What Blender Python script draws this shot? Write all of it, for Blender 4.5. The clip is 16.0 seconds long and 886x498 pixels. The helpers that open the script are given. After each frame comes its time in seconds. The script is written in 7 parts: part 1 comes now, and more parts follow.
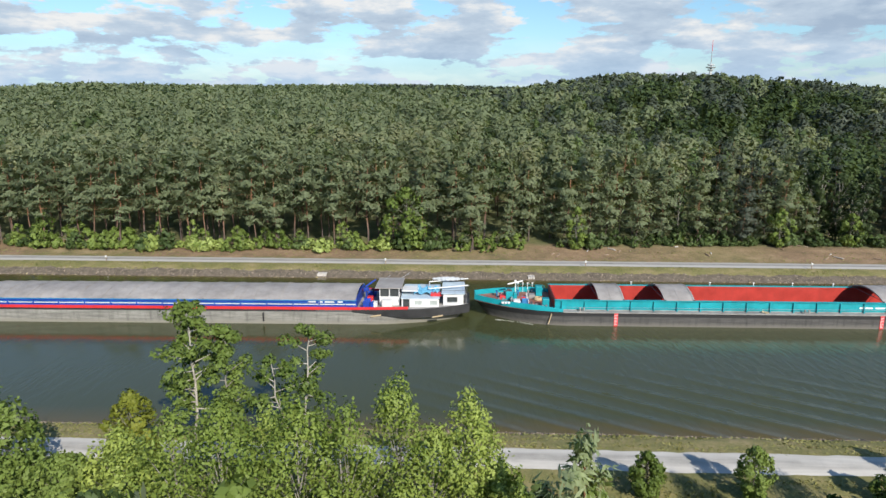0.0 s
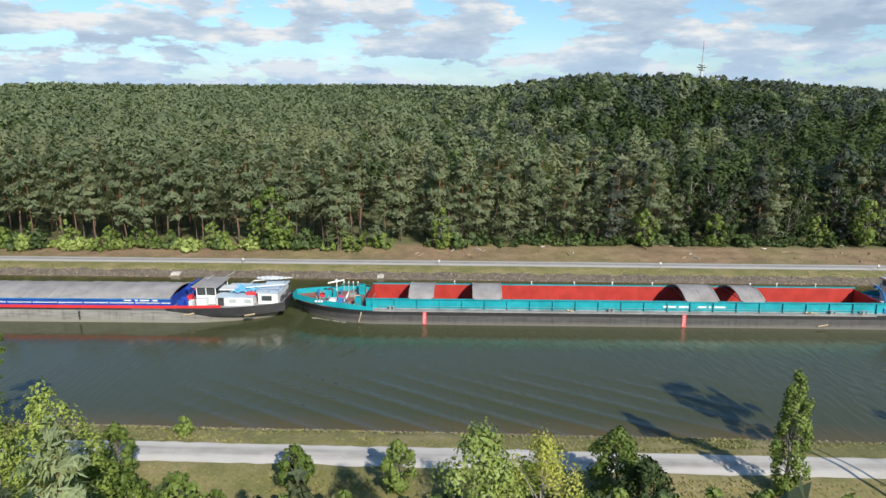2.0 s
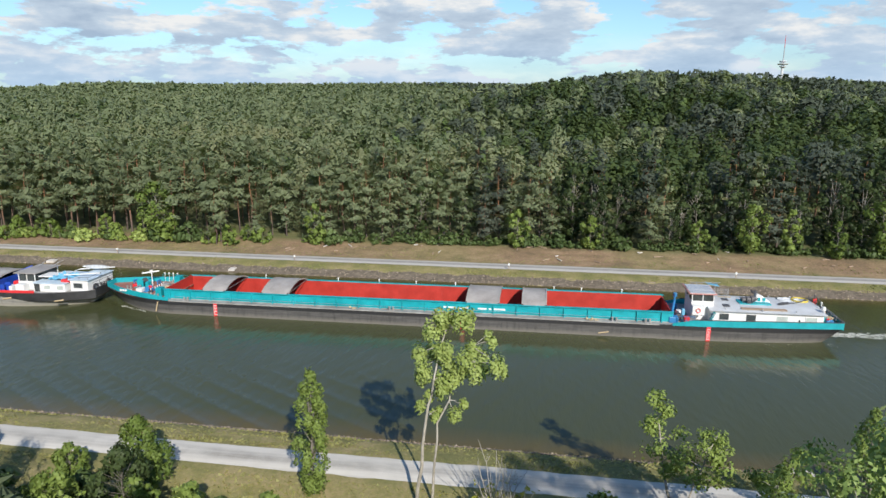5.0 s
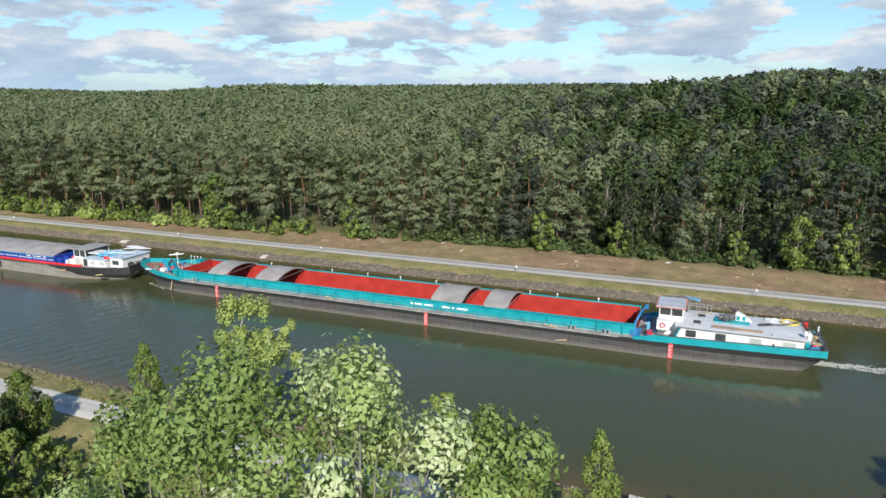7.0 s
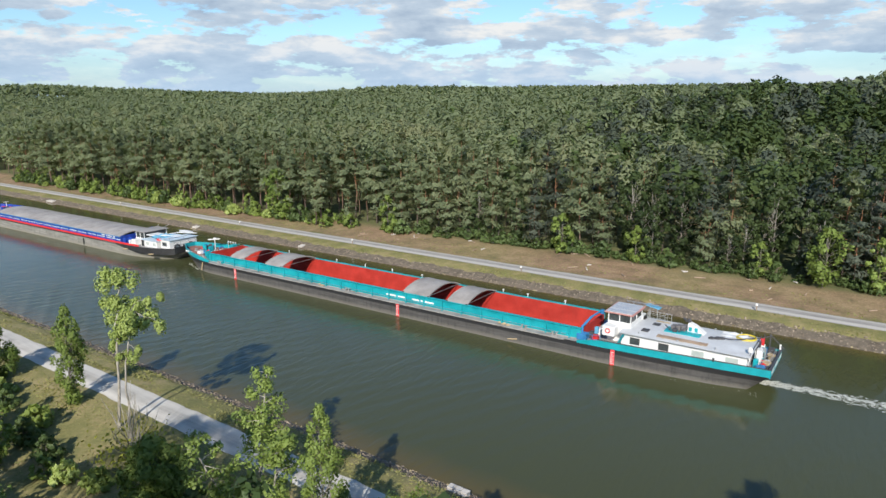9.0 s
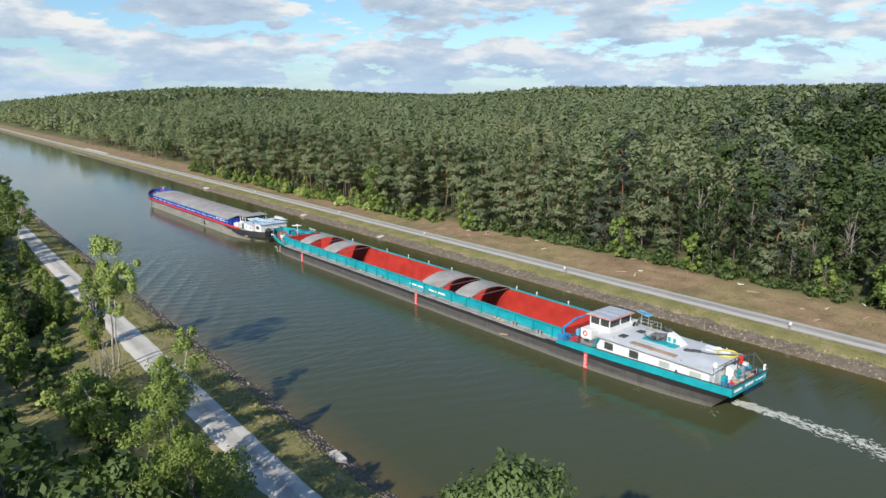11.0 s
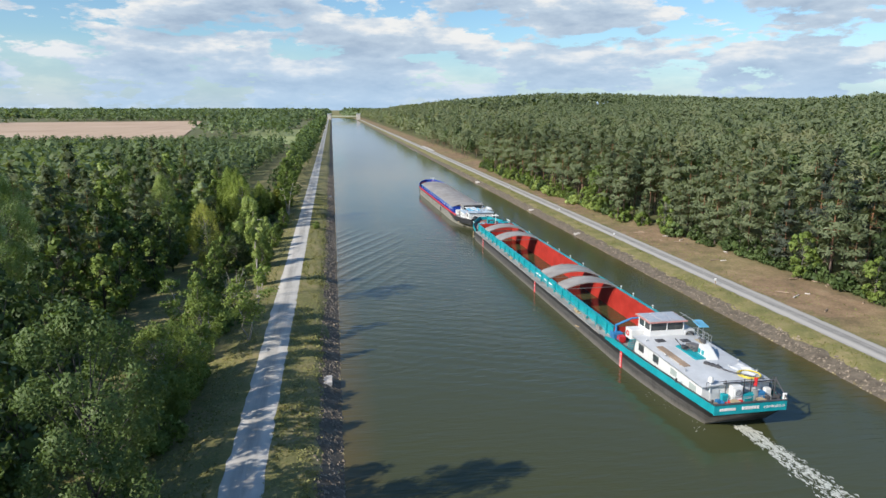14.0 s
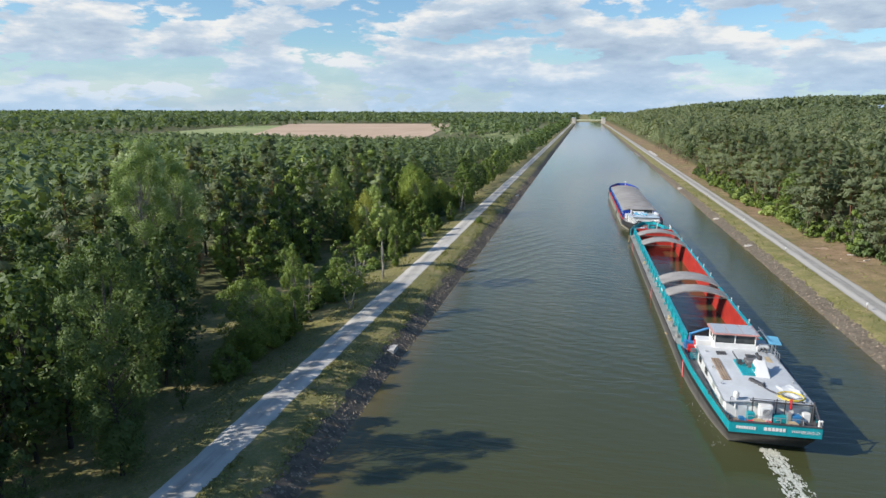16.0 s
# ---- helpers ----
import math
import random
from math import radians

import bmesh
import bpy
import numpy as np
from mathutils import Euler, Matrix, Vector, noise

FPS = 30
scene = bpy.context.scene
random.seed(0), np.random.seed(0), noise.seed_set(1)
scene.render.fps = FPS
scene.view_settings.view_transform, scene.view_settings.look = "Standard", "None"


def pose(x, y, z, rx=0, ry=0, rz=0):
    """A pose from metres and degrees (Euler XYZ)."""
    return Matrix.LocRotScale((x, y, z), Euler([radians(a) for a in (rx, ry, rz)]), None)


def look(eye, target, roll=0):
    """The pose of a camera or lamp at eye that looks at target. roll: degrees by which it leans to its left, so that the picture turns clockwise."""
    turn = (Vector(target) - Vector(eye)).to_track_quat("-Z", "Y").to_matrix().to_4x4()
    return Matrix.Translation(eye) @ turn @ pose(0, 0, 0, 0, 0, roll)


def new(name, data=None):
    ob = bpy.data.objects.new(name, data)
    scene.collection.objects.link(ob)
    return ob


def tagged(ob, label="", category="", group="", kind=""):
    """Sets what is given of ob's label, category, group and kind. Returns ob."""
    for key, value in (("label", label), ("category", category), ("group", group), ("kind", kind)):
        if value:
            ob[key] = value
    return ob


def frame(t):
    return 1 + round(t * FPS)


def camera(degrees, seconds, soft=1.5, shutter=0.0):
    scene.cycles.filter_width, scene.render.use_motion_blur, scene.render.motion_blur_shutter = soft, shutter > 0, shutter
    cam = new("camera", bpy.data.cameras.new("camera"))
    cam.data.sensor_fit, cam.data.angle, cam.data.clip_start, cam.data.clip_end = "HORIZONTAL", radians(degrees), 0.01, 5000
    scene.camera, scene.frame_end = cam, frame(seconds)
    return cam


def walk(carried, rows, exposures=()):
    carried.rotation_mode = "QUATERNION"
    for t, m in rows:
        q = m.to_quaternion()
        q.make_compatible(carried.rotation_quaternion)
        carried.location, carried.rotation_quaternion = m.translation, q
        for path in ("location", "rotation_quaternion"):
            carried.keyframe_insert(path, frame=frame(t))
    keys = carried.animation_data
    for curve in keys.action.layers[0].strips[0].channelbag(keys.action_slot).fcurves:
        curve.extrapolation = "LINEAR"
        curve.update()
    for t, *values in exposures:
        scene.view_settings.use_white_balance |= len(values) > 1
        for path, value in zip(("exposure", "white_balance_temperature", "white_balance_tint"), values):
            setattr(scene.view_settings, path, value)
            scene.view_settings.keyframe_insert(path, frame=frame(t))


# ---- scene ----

# ---- light and exposure ----
EXPO = 0.34
SKY_STRENGTH, SUN_POWER = 0.086, 4.6
SKY_GAIN = (0.88, 1.14, 1.34)
CLOUD_SCALE, CLOUD_EDGE = 7.2, 0.445
CLOUD_LIGHT, CLOUD_MID, CLOUD_DARK, CLOUD_LOW = (8.0, 8.1, 8.1), (5.0, 6.0, 7.1), (3.5, 4.5, 5.8), (4.0, 5.9, 8.1)
WATER_A, WATER_B = (0.053, 0.060, 0.025), (0.065, 0.070, 0.031)

# ---- camera and walk ----
cam = camera(67.25, 16.0, soft=1.5)
WALK = [  # seconds, x, y, z, yaw to the left of +y, pitch, roll
    (0, -16.59, -74.67, 25.74, 2.64, -12.66, 0.0), (1, -5.71, -74.92, 25.86, 2.65, -12.68, 0.0),
    (2, 5.67, -74.80, 25.96, 2.65, -12.68, 0.0), (3, 17.20, -74.30, 25.97, 2.65, -12.69, 0.02),
    (3.5, 22.95, -73.92, 25.97, 2.66, -12.71, 0.02), (3.7, 25.20, -73.76, 25.97, 2.96, -12.72, 0.03),
    (6, 50.45, -69.97, 25.94, 16.11, -12.82, 0.0), (7, 60.41, -67.19, 25.81, 22.60, -12.74, 0.02),
    (8, 69.95, -64.04, 25.76, 28.85, -12.69, 0.02), (10.5, 91.99, -51.80, 25.58, 46.35, -12.58, 0.02),
    (11, 95.73, -48.68, 25.47, 50.90, -12.55, 0.0), (12, 103.02, -42.30, 25.25, 60.34, -12.43, 0.0),
    (13, 109.49, -35.05, 25.00, 69.95, -12.22, 0.03), (14.5, 115.85, -21.85, 24.42, 86.11, -11.97, 0.02),
    (15, 117.08, -17.71, 24.31, 91.37, -11.88, 0.02), (16, 118.62, -9.38, 24.10, 101.82, -11.74, 0.1)]
walk(cam, [(t, pose(x, y, z, 90 + pitch, 0, yaw) @ pose(0, 0, 0, 0, 0, roll)) for t, x, y, z, yaw, pitch, roll in WALK],
     exposures=[(0, EXPO), (16, EXPO)])

# ---- sky, sun ----
SUN_ELEV, SUN_DIR = radians(32), Vector((0.45, -0.893, 0)).normalized()
to_sun = SUN_DIR * math.cos(SUN_ELEV) + Vector((0, 0, math.sin(SUN_ELEV)))


def nodes_of(holder):
    holder.use_nodes = True
    tree = holder.node_tree
    tree.nodes.clear()
    return tree


def node(tree, kind, inputs=None, **settings):
    n = tree.nodes.new(kind)
    for key, value in settings.items():
        if key == "operation":
            n.operation = value
        elif key == "blend_type":
            n.blend_type = value
        elif key == "data_type":
            n.data_type = value
        elif key == "attribute_name":
            n.attribute_name = value
        elif key == "noise_dimensions":
            n.noise_dimensions = value
        elif key == "sky_type":
            n.sky_type = value
        elif key == "wave_profile":
            n.wave_profile = value
        elif key == "feature":
            n.feature = value
    for key, value in (inputs or {}).items():
        socket = n.inputs[key]
        if isinstance(value, bpy.types.NodeSocket):
            tree.links.new(value, socket)
        else:
            socket.default_value = value
    return n


def math_node(tree, operation, a, b=0.0, clamp=False):
    n = node(tree, "ShaderNodeMath", {0: a, 1: b}, operation=operation)
    n.use_clamp = clamp
    return n.outputs[0]


def ramp(tree, fac, stops):
    n = tree.nodes.new("ShaderNodeValToRGB")
    tree.links.new(fac, n.inputs[0])
    while len(n.color_ramp.elements) < len(stops):
        n.color_ramp.elements.new(0.5)
    for e, (at, col) in zip(n.color_ramp.elements, stops):
        e.position = at
        e.color = (*col, 1) if len(col) == 3 else col
    return n.outputs[0]


def mix(tree, fac, a, b, blend="MIX"):
    n = tree.nodes.new("ShaderNodeMix")
    n.data_type, n.blend_type = "RGBA", blend
    for socket, value in ((n.inputs[0], fac), (n.inputs[6], a), (n.inputs[7], b)):
        if isinstance(value, bpy.types.NodeSocket):
            tree.links.new(value, socket)
        else:
            socket.default_value = (*value, 1) if isinstance(value, tuple) and len(value) == 3 else value
    return n.outputs[2]


def build_world():
    world = bpy.data.worlds.new("sky")
    scene.world = world
    t = nodes_of(world)
    sky = node(t, "ShaderNodeTexSky", sky_type="NISHITA")
    sky.sun_disc = False
    sky.sun_elevation = SUN_ELEV
    sky.sun_rotation = math.atan2(SUN_DIR.x, SUN_DIR.y)
    sky.altitude, sky.air_density, sky.dust_density, sky.ozone_density = 100, 1.0, 0.6, 1.2
    way = node(t, "ShaderNodeTexCoord").outputs["Generated"]
    xyz = node(t, "ShaderNodeSeparateXYZ", {0: way})
    # broken cumulus in flat-bottomed banks: bright where little cloud lies above, grey-blue at the base
    def layer(dz, scale, detail):
        high = math_node(t, "MULTIPLY", math_node(t, "ADD", xyz.outputs[2], dz), 3.4)
        at = node(t, "ShaderNodeCombineXYZ", {0: xyz.outputs[0], 1: xyz.outputs[1], 2: high}).outputs[0]
        return node(t, "ShaderNodeTexNoise", {"Vector": at, "Scale": scale, "Detail": detail, "Roughness": 0.60, "Distortion": 0.1}).outputs[0]

    thin = math_node(t, "MULTIPLY", math_node(t, "MAXIMUM", math_node(t, "SUBTRACT", xyz.outputs[2], 0.15), 0.0), 0.85)
    cover = ramp(t, math_node(t, "SUBTRACT", layer(0.0, CLOUD_SCALE, 9.0), thin), [(CLOUD_EDGE, (0, 0, 0)), (CLOUD_EDGE + 0.045, (1, 1, 1))])
    above = math_node(t, "ADD", math_node(t, "MULTIPLY", layer(0.022, CLOUD_SCALE, 7.0), 0.75), math_node(t, "MULTIPLY", layer(0.05, CLOUD_SCALE * 2.2, 5.0), 0.25))
    tone = ramp(t, above, [(CLOUD_EDGE - 0.03, CLOUD_LIGHT), (CLOUD_EDGE + 0.06, CLOUD_MID), (CLOUD_EDGE + 0.19, CLOUD_DARK)])
    low = ramp(t, xyz.outputs[2], [(0.0, (1, 1, 1)), (0.09, (0, 0, 0))])
    tone = mix(t, math_node(t, "MULTIPLY", low, 0.6), tone, CLOUD_LOW)
    blue = mix(t, 1.0, sky.outputs[0], (SKY_GAIN[0], SKY_GAIN[1], SKY_GAIN[2]), "MULTIPLY")
    thick = math_node(t, "MAXIMUM", cover, math_node(t, "MULTIPLY", low, 0.75))
    col = mix(t, thick, blue, tone)
    back = node(t, "ShaderNodeBackground", {"Color": col, "Strength": SKY_STRENGTH})
    t.links.new(back.outputs[0], node(t, "ShaderNodeOutputWorld").inputs[0])


build_world()
sun = new("sun", bpy.data.lights.new("sun", "SUN"))
sun.data.energy, sun.data.angle, sun.data.color = SUN_POWER, radians(0.53), (1.0, 0.94, 0.84)
sun.matrix_world = look(to_sun * 300, (0, 0, 0))


# ---- materials ----
def finish(tree, color, rough, bump=None, metal=0.0, **extra):
    p = node(tree, "ShaderNodeBsdfPrincipled", {"Base Color": color, "Roughness": rough, "Metallic": metal, **extra})
    if bump:
        p.inputs["Normal"].default_value = (0, 0, 0)
        tree.links.new(bump, p.inputs["Normal"])
    tree.links.new(p.outputs[0], node(tree, "ShaderNodeOutputMaterial").inputs[0])
    return p


def bump_of(tree, height, strength, distance):
    return node(tree, "ShaderNodeBump", {"Height": height, "Strength": strength, "Distance": distance}).outputs[0]


def paint(name, color, rough=0.5, wear=0.25, rust=None, size=1.0, metal=0.0, bump=0.15):
    """Painted or bare surface with blotches, fine grain and streaks of dirt running down."""
    m = bpy.data.materials.new(name)
    t = nodes_of(m)
    at = node(t, "ShaderNodeTexCoord").outputs["Object"]
    big = node(t, "ShaderNodeTexNoise", {"Vector": at, "Scale": 0.7 / size, "Detail": 5.0, "Roughness": 0.6}).outputs[0]
    fine = node(t, "ShaderNodeTexNoise", {"Vector": at, "Scale": 9.0 / size, "Detail": 4.0, "Roughness": 0.65}).outputs[0]
    squeezed = node(t, "ShaderNodeVectorMath", {0: at, 1: (3.0, 3.0, 0.35)}, operation="MULTIPLY").outputs[0]
    runs = node(t, "ShaderNodeTexNoise", {"Vector": squeezed, "Scale": 1.4 / size, "Detail": 4.0, "Roughness": 0.6}).outputs[0]
    dark = tuple(c * (1 - wear) for c in color)
    pale = tuple(min(1, c * (1 + 0.5 * wear) + 0.04 * wear) for c in color)
    col = mix(t, ramp(t, big, [(0.32, (0, 0, 0)), (0.68, (1, 1, 1))]), dark, pale)
    col = mix(t, math_node(t, "MULTIPLY", ramp(t, runs, [(0.5, (0, 0, 0)), (0.72, (1, 1, 1))]), 0.55 * wear * 2, True), col, tuple(c * 0.55 + 0.02 for c in color))
    col = mix(t, math_node(t, "MULTIPLY", ramp(t, fine, [(0.45, (0, 0, 0)), (0.75, (1, 1, 1))]), wear, True), col, pale)
    if rust:
        spots = ramp(t, node(t, "ShaderNodeTexNoise", {"Vector": squeezed, "Scale": 2.6 / size, "Detail": 7.0, "Roughness": 0.7}).outputs[0], [(0.6, (0, 0, 0)), (0.7, (1, 1, 1))])
        col = mix(t, spots, col, rust)
    finish(t, col, math_node(t, "ADD", math_node(t, "MULTIPLY", fine, 0.25), rough - 0.12, True), bump_of(t, fine, bump, 0.01), metal)
    return m


def foliage(name, dark, light, dry=None, dry_at=0.9, light_at=0.75, glow=0.24):
    """Leaves: tone by leaf, by tree and by clump."""
    m = bpy.data.materials.new(name)
    t = nodes_of(m)
    leaf = node(t, "ShaderNodeNewGeometry").outputs["Random Per Island"]
    tree_tone = node(t, "ShaderNodeObjectInfo").outputs["Random"]
    tint = node(t, "ShaderNodeAttribute", attribute_name="tint").outputs["Fac"]
    at = node(t, "ShaderNodeNewGeometry").outputs["Position"]
    clump = node(t, "ShaderNodeTexNoise", {"Vector": at, "Scale": 0.45, "Detail": 3.0}).outputs[0]
    wide = node(t, "ShaderNodeTexNoise", {"Vector": at, "Scale": 0.03, "Detail": 2.0}).outputs[0]
    v = math_node(t, "ADD", math_node(t, "MULTIPLY", leaf, 0.16), math_node(t, "MULTIPLY", tree_tone, 0.4))
    v = math_node(t, "ADD", v, math_node(t, "MULTIPLY", tint, 0.6))
    v = math_node(t, "ADD", v, math_node(t, "MULTIPLY", math_node(t, "SUBTRACT", clump, 0.5), 0.5))
    v = math_node(t, "ADD", v, math_node(t, "MULTIPLY", math_node(t, "SUBTRACT", wide, 0.45), 0.6))
    stops = [(0.05, dark), (light_at, light)]
    if dry:
        stops.append((dry_at, dry))
    col = ramp(t, v, stops)
    a = node(t, "ShaderNodeBsdfPrincipled", {"Base Color": col, "Roughness": 0.55, "Specular IOR Level": 0.25})
    b = node(t, "ShaderNodeBsdfTranslucent", {"Color": mix(t, 1.0, col, (1.25, 1.3, 0.6), "MULTIPLY")})
    s = node(t, "ShaderNodeMixShader", {0: glow, 1: a.outputs[0], 2: b.outputs[0]})
    t.links.new(s.outputs[0], node(t, "ShaderNodeOutputMaterial").inputs[0])
    return m


def bark(name, low, high):
    m = bpy.data.materials.new(name)
    t = nodes_of(m)
    at = node(t, "ShaderNodeTexCoord").outputs["Object"]
    z = node(t, "ShaderNodeSeparateXYZ", {0: at}).outputs[2]
    rough = node(t, "ShaderNodeTexNoise", {"Vector": node(t, "ShaderNodeVectorMath", {0: at, 1: (6, 6, 1.2)}, operation="MULTIPLY").outputs[0], "Scale": 2.0, "Detail": 5.0}).outputs[0]
    col = mix(t, ramp(t, math_node(t, "MULTIPLY", z, 0.08), [(0.15, (0, 0, 0)), (0.6, (1, 1, 1))]), low, high)
    col = mix(t, 0.6, col, ramp(t, rough, [(0.3, (0.25, 0.25, 0.25)), (0.7, (1.2, 1.2, 1.2))]), "MULTIPLY")
    finish(t, col, 0.9, bump_of(t, rough, 0.5, 0.05))
    return m


def ground_material():
    m = bpy.data.materials.new("ground_cover")
    t = nodes_of(m)
    at = node(t, "ShaderNodeNewGeometry").outputs["Position"]
    y = node(t, "ShaderNodeSeparateXYZ", {0: at}).outputs[1]
    fine = node(t, "ShaderNodeTexNoise", {"Vector": at, "Scale": 3.5, "Detail": 6.0, "Roughness": 0.7}).outputs[0]
    mid = node(t, "ShaderNodeTexNoise", {"Vector": at, "Scale": 0.35, "Detail": 5.0, "Roughness": 0.6}).outputs[0]
    wide = node(t, "ShaderNodeTexNoise", {"Vector": at, "Scale": 0.05, "Detail": 4.0}).outputs[0]
    grass = ramp(t, math_node(t, "ADD", math_node(t, "MULTIPLY", mid, 0.6), math_node(t, "MULTIPLY", fine, 0.4)),
                 [(0.34, (0.120, 0.132, 0.040)), (0.5, (0.21, 0.19, 0.070)), (0.62, (0.31, 0.25, 0.122))])
    soil = ramp(t, math_node(t, "ADD", math_node(t, "MULTIPLY", mid, 0.5), math_node(t, "MULTIPLY", fine, 0.5)),
                [(0.36, (0.125, 0.092, 0.050)), (0.5, (0.24, 0.158, 0.090)), (0.66, (0.36, 0.25, 0.15))])
    forest = ramp(t, math_node(t, "ADD", math_node(t, "MULTIPLY", mid, 0.5), math_node(t, "MULTIPLY", fine, 0.5)),
                  [(0.36, (0.06, 0.068, 0.025)), (0.52, (0.12, 0.13, 0.045)), (0.66, (0.20, 0.165, 0.085))])
    wob = math_node(t, "ADD", y, math_node(t, "MULTIPLY", math_node(t, "SUBTRACT", mid, 0.5), 7.0))
    far_soil = ramp(t, math_node(t, "MULTIPLY", math_node(t, "SUBTRACT", wob, 26.5), 0.2), [(0.0, (0, 0, 0)), (0.45, (1, 1, 1))])
    patches = ramp(t, wide, [(0.38, (0.5, 0.5, 0.5)), (0.55, (1, 1, 1))])
    col = mix(t, mix(t, 1.0, far_soil, patches, "MULTIPLY"), grass, soil)
    deep = ramp(t, math_node(t, "MULTIPLY", math_node(t, "SUBTRACT", wob, 36.0), 0.2), [(0.0, (0, 0, 0)), (0.6, (1, 1, 1))])
    near = ramp(t, math_node(t, "MULTIPLY", math_node(t, "SUBTRACT", -49.0, wob), 0.2), [(0.0, (0, 0, 0)), (0.6, (1, 1, 1))])
    col = mix(t, math_node(t, "MAXIMUM", deep, near), col, forest)
    finish(t, col, 0.95, bump_of(t, fine, 0.6, 0.08))
    return m


def gravel(name, dark, light, rut):
    """A gravel track: pale wheel lines, a darker crown, loose stones."""
    m = bpy.data.materials.new(name)
    t = nodes_of(m)
    at = node(t, "ShaderNodeNewGeometry").outputs["Position"]
    across = node(t, "ShaderNodeSeparateXYZ", {0: node(t, "ShaderNodeTexCoord").outputs["Object"]}).outputs[1]
    fine = node(t, "ShaderNodeTexNoise", {"Vector": at, "Scale": 14.0, "Detail": 5.0, "Roughness": 0.7}).outputs[0]
    long = node(t, "ShaderNodeTexNoise", {"Vector": node(t, "ShaderNodeVectorMath", {0: at, 1: (0.12, 1.6, 1)}, operation="MULTIPLY").outputs[0], "Scale": 1.0, "Detail": 6.0, "Roughness": 0.6}).outputs[0]
    mid = node(t, "ShaderNodeTexNoise", {"Vector": at, "Scale": 0.8, "Detail": 5.0}).outputs[0]
    line = ramp(t, math_node(t, "ABSOLUTE", math_node(t, "SUBTRACT", math_node(t, "ABSOLUTE", across), 1.0)), [(0.2, (1, 1, 1)), (0.62, (0, 0, 0))])
    base = ramp(t, math_node(t, "ADD", math_node(t, "MULTIPLY", long, 0.55), math_node(t, "ADD", math_node(t, "MULTIPLY", mid, 0.25), math_node(t, "MULTIPLY", fine, 0.2))), [(0.36, dark), (0.62, light)])
    col = mix(t, math_node(t, "MULTIPLY", line, rut), base, tuple(min(1, c * 1.2) for c in light))
    finish(t, col, 0.95, bump_of(t, fine, 0.4, 0.03))
    return m


def water_material():
    m = bpy.data.materials.new("canal_water")
    t = nodes_of(m)
    at = node(t, "ShaderNodeNewGeometry").outputs["Position"]
    y = node(t, "ShaderNodeSeparateXYZ", {0: at}).outputs[1]
    mid = node(t, "ShaderNodeTexNoise", {"Vector": at, "Scale": 0.5, "Detail": 4.0}).outputs[0]
    wide = node(t, "ShaderNodeTexNoise", {"Vector": at, "Scale": 0.02, "Detail": 3.0}).outputs[0]
    col = mix(t, wide, WATER_A, WATER_B)
    # shallow, brownish rim over the stone slope
    edge = math_node(t, "ADD", math_node(t, "ABSOLUTE", math_node(t, "ADD", y, 3.3)), math_node(t, "MULTIPLY", math_node(t, "SUBTRACT", mid, 0.5), 1.2))
    shallow = ramp(t, math_node(t, "MULTIPLY", math_node(t, "SUBTRACT", edge, 19.8), 0.3), [(0.0, (0, 0, 0)), (1.0, (1, 1, 1))])
    col = mix(t, math_node(t, "MULTIPLY", shallow, 0.75), col, (0.12, 0.085, 0.03))
    turned = node(t, "ShaderNodeMapping", {"Vector": at, "Rotation": (0, 0, radians(38)), "Scale": (1.0, 0.22, 1.0)}).outputs[0]
    small = node(t, "ShaderNodeTexNoise", {"Vector": turned, "Scale": 1.7, "Detail": 5.0, "Roughness": 0.55, "Distortion": 0.4}).outputs[0]
    swell = node(t, "ShaderNodeTexNoise", {"Vector": node(t, "ShaderNodeMapping", {"Vector": at, "Rotation": (0, 0, radians(-25)), "Scale": (1.0, 0.3, 1.0)}).outputs[0], "Scale": 0.45, "Detail": 3.0}).outputs[0]
    calm = ramp(t, node(t, "ShaderNodeTexNoise", {"Vector": at, "Scale": 0.035, "Detail": 3.0}).outputs[0], [(0.35, (0.25, 0.25, 0.25)), (0.65, (1, 1, 1))])
    crest = node(t, "ShaderNodeTexWave", {"Vector": node(t, "ShaderNodeMapping", {"Vector": at, "Rotation": (0, 0, radians(24))}).outputs[0], "Scale": 0.17, "Distortion": 5.0, "Detail": 2.0, "Detail Scale": 0.6}).outputs["Fac"]
    cross = node(t, "ShaderNodeTexWave", {"Vector": node(t, "ShaderNodeMapping", {"Vector": at, "Rotation": (0, 0, radians(-32))}).outputs[0], "Scale": 0.23, "Distortion": 7.0, "Detail": 2.0, "Detail Scale": 0.5}).outputs["Fac"]
    band = ramp(t, node(t, "ShaderNodeTexNoise", {"Vector": at, "Scale": 0.028, "Detail": 2.0}).outputs[0], [(0.42, (0, 0, 0)), (0.6, (1, 1, 1))])
    rough_h = math_node(t, "ADD", math_node(t, "MULTIPLY", small, math_node(t, "ADD", math_node(t, "MULTIPLY", calm, 1.2), 0.2)), math_node(t, "MULTIPLY", swell, 0.9))
    trains = math_node(t, "ADD", math_node(t, "MULTIPLY", crest, 0.26), math_node(t, "MULTIPLY", cross, 0.10))
    # the ships' bow waves running towards the near bank
    xx = node(t, "ShaderNodeSeparateXYZ", {0: at}).outputs[0]
    hull_wave = node(t, "ShaderNodeTexWave", {"Vector": node(t, "ShaderNodeMapping", {"Vector": at, "Rotation": (0, 0, radians(-60))}).outputs[0], "Scale": 0.125, "Distortion": 1.4, "Detail": 2.0, "Detail Scale": 0.25}).outputs["Fac"]
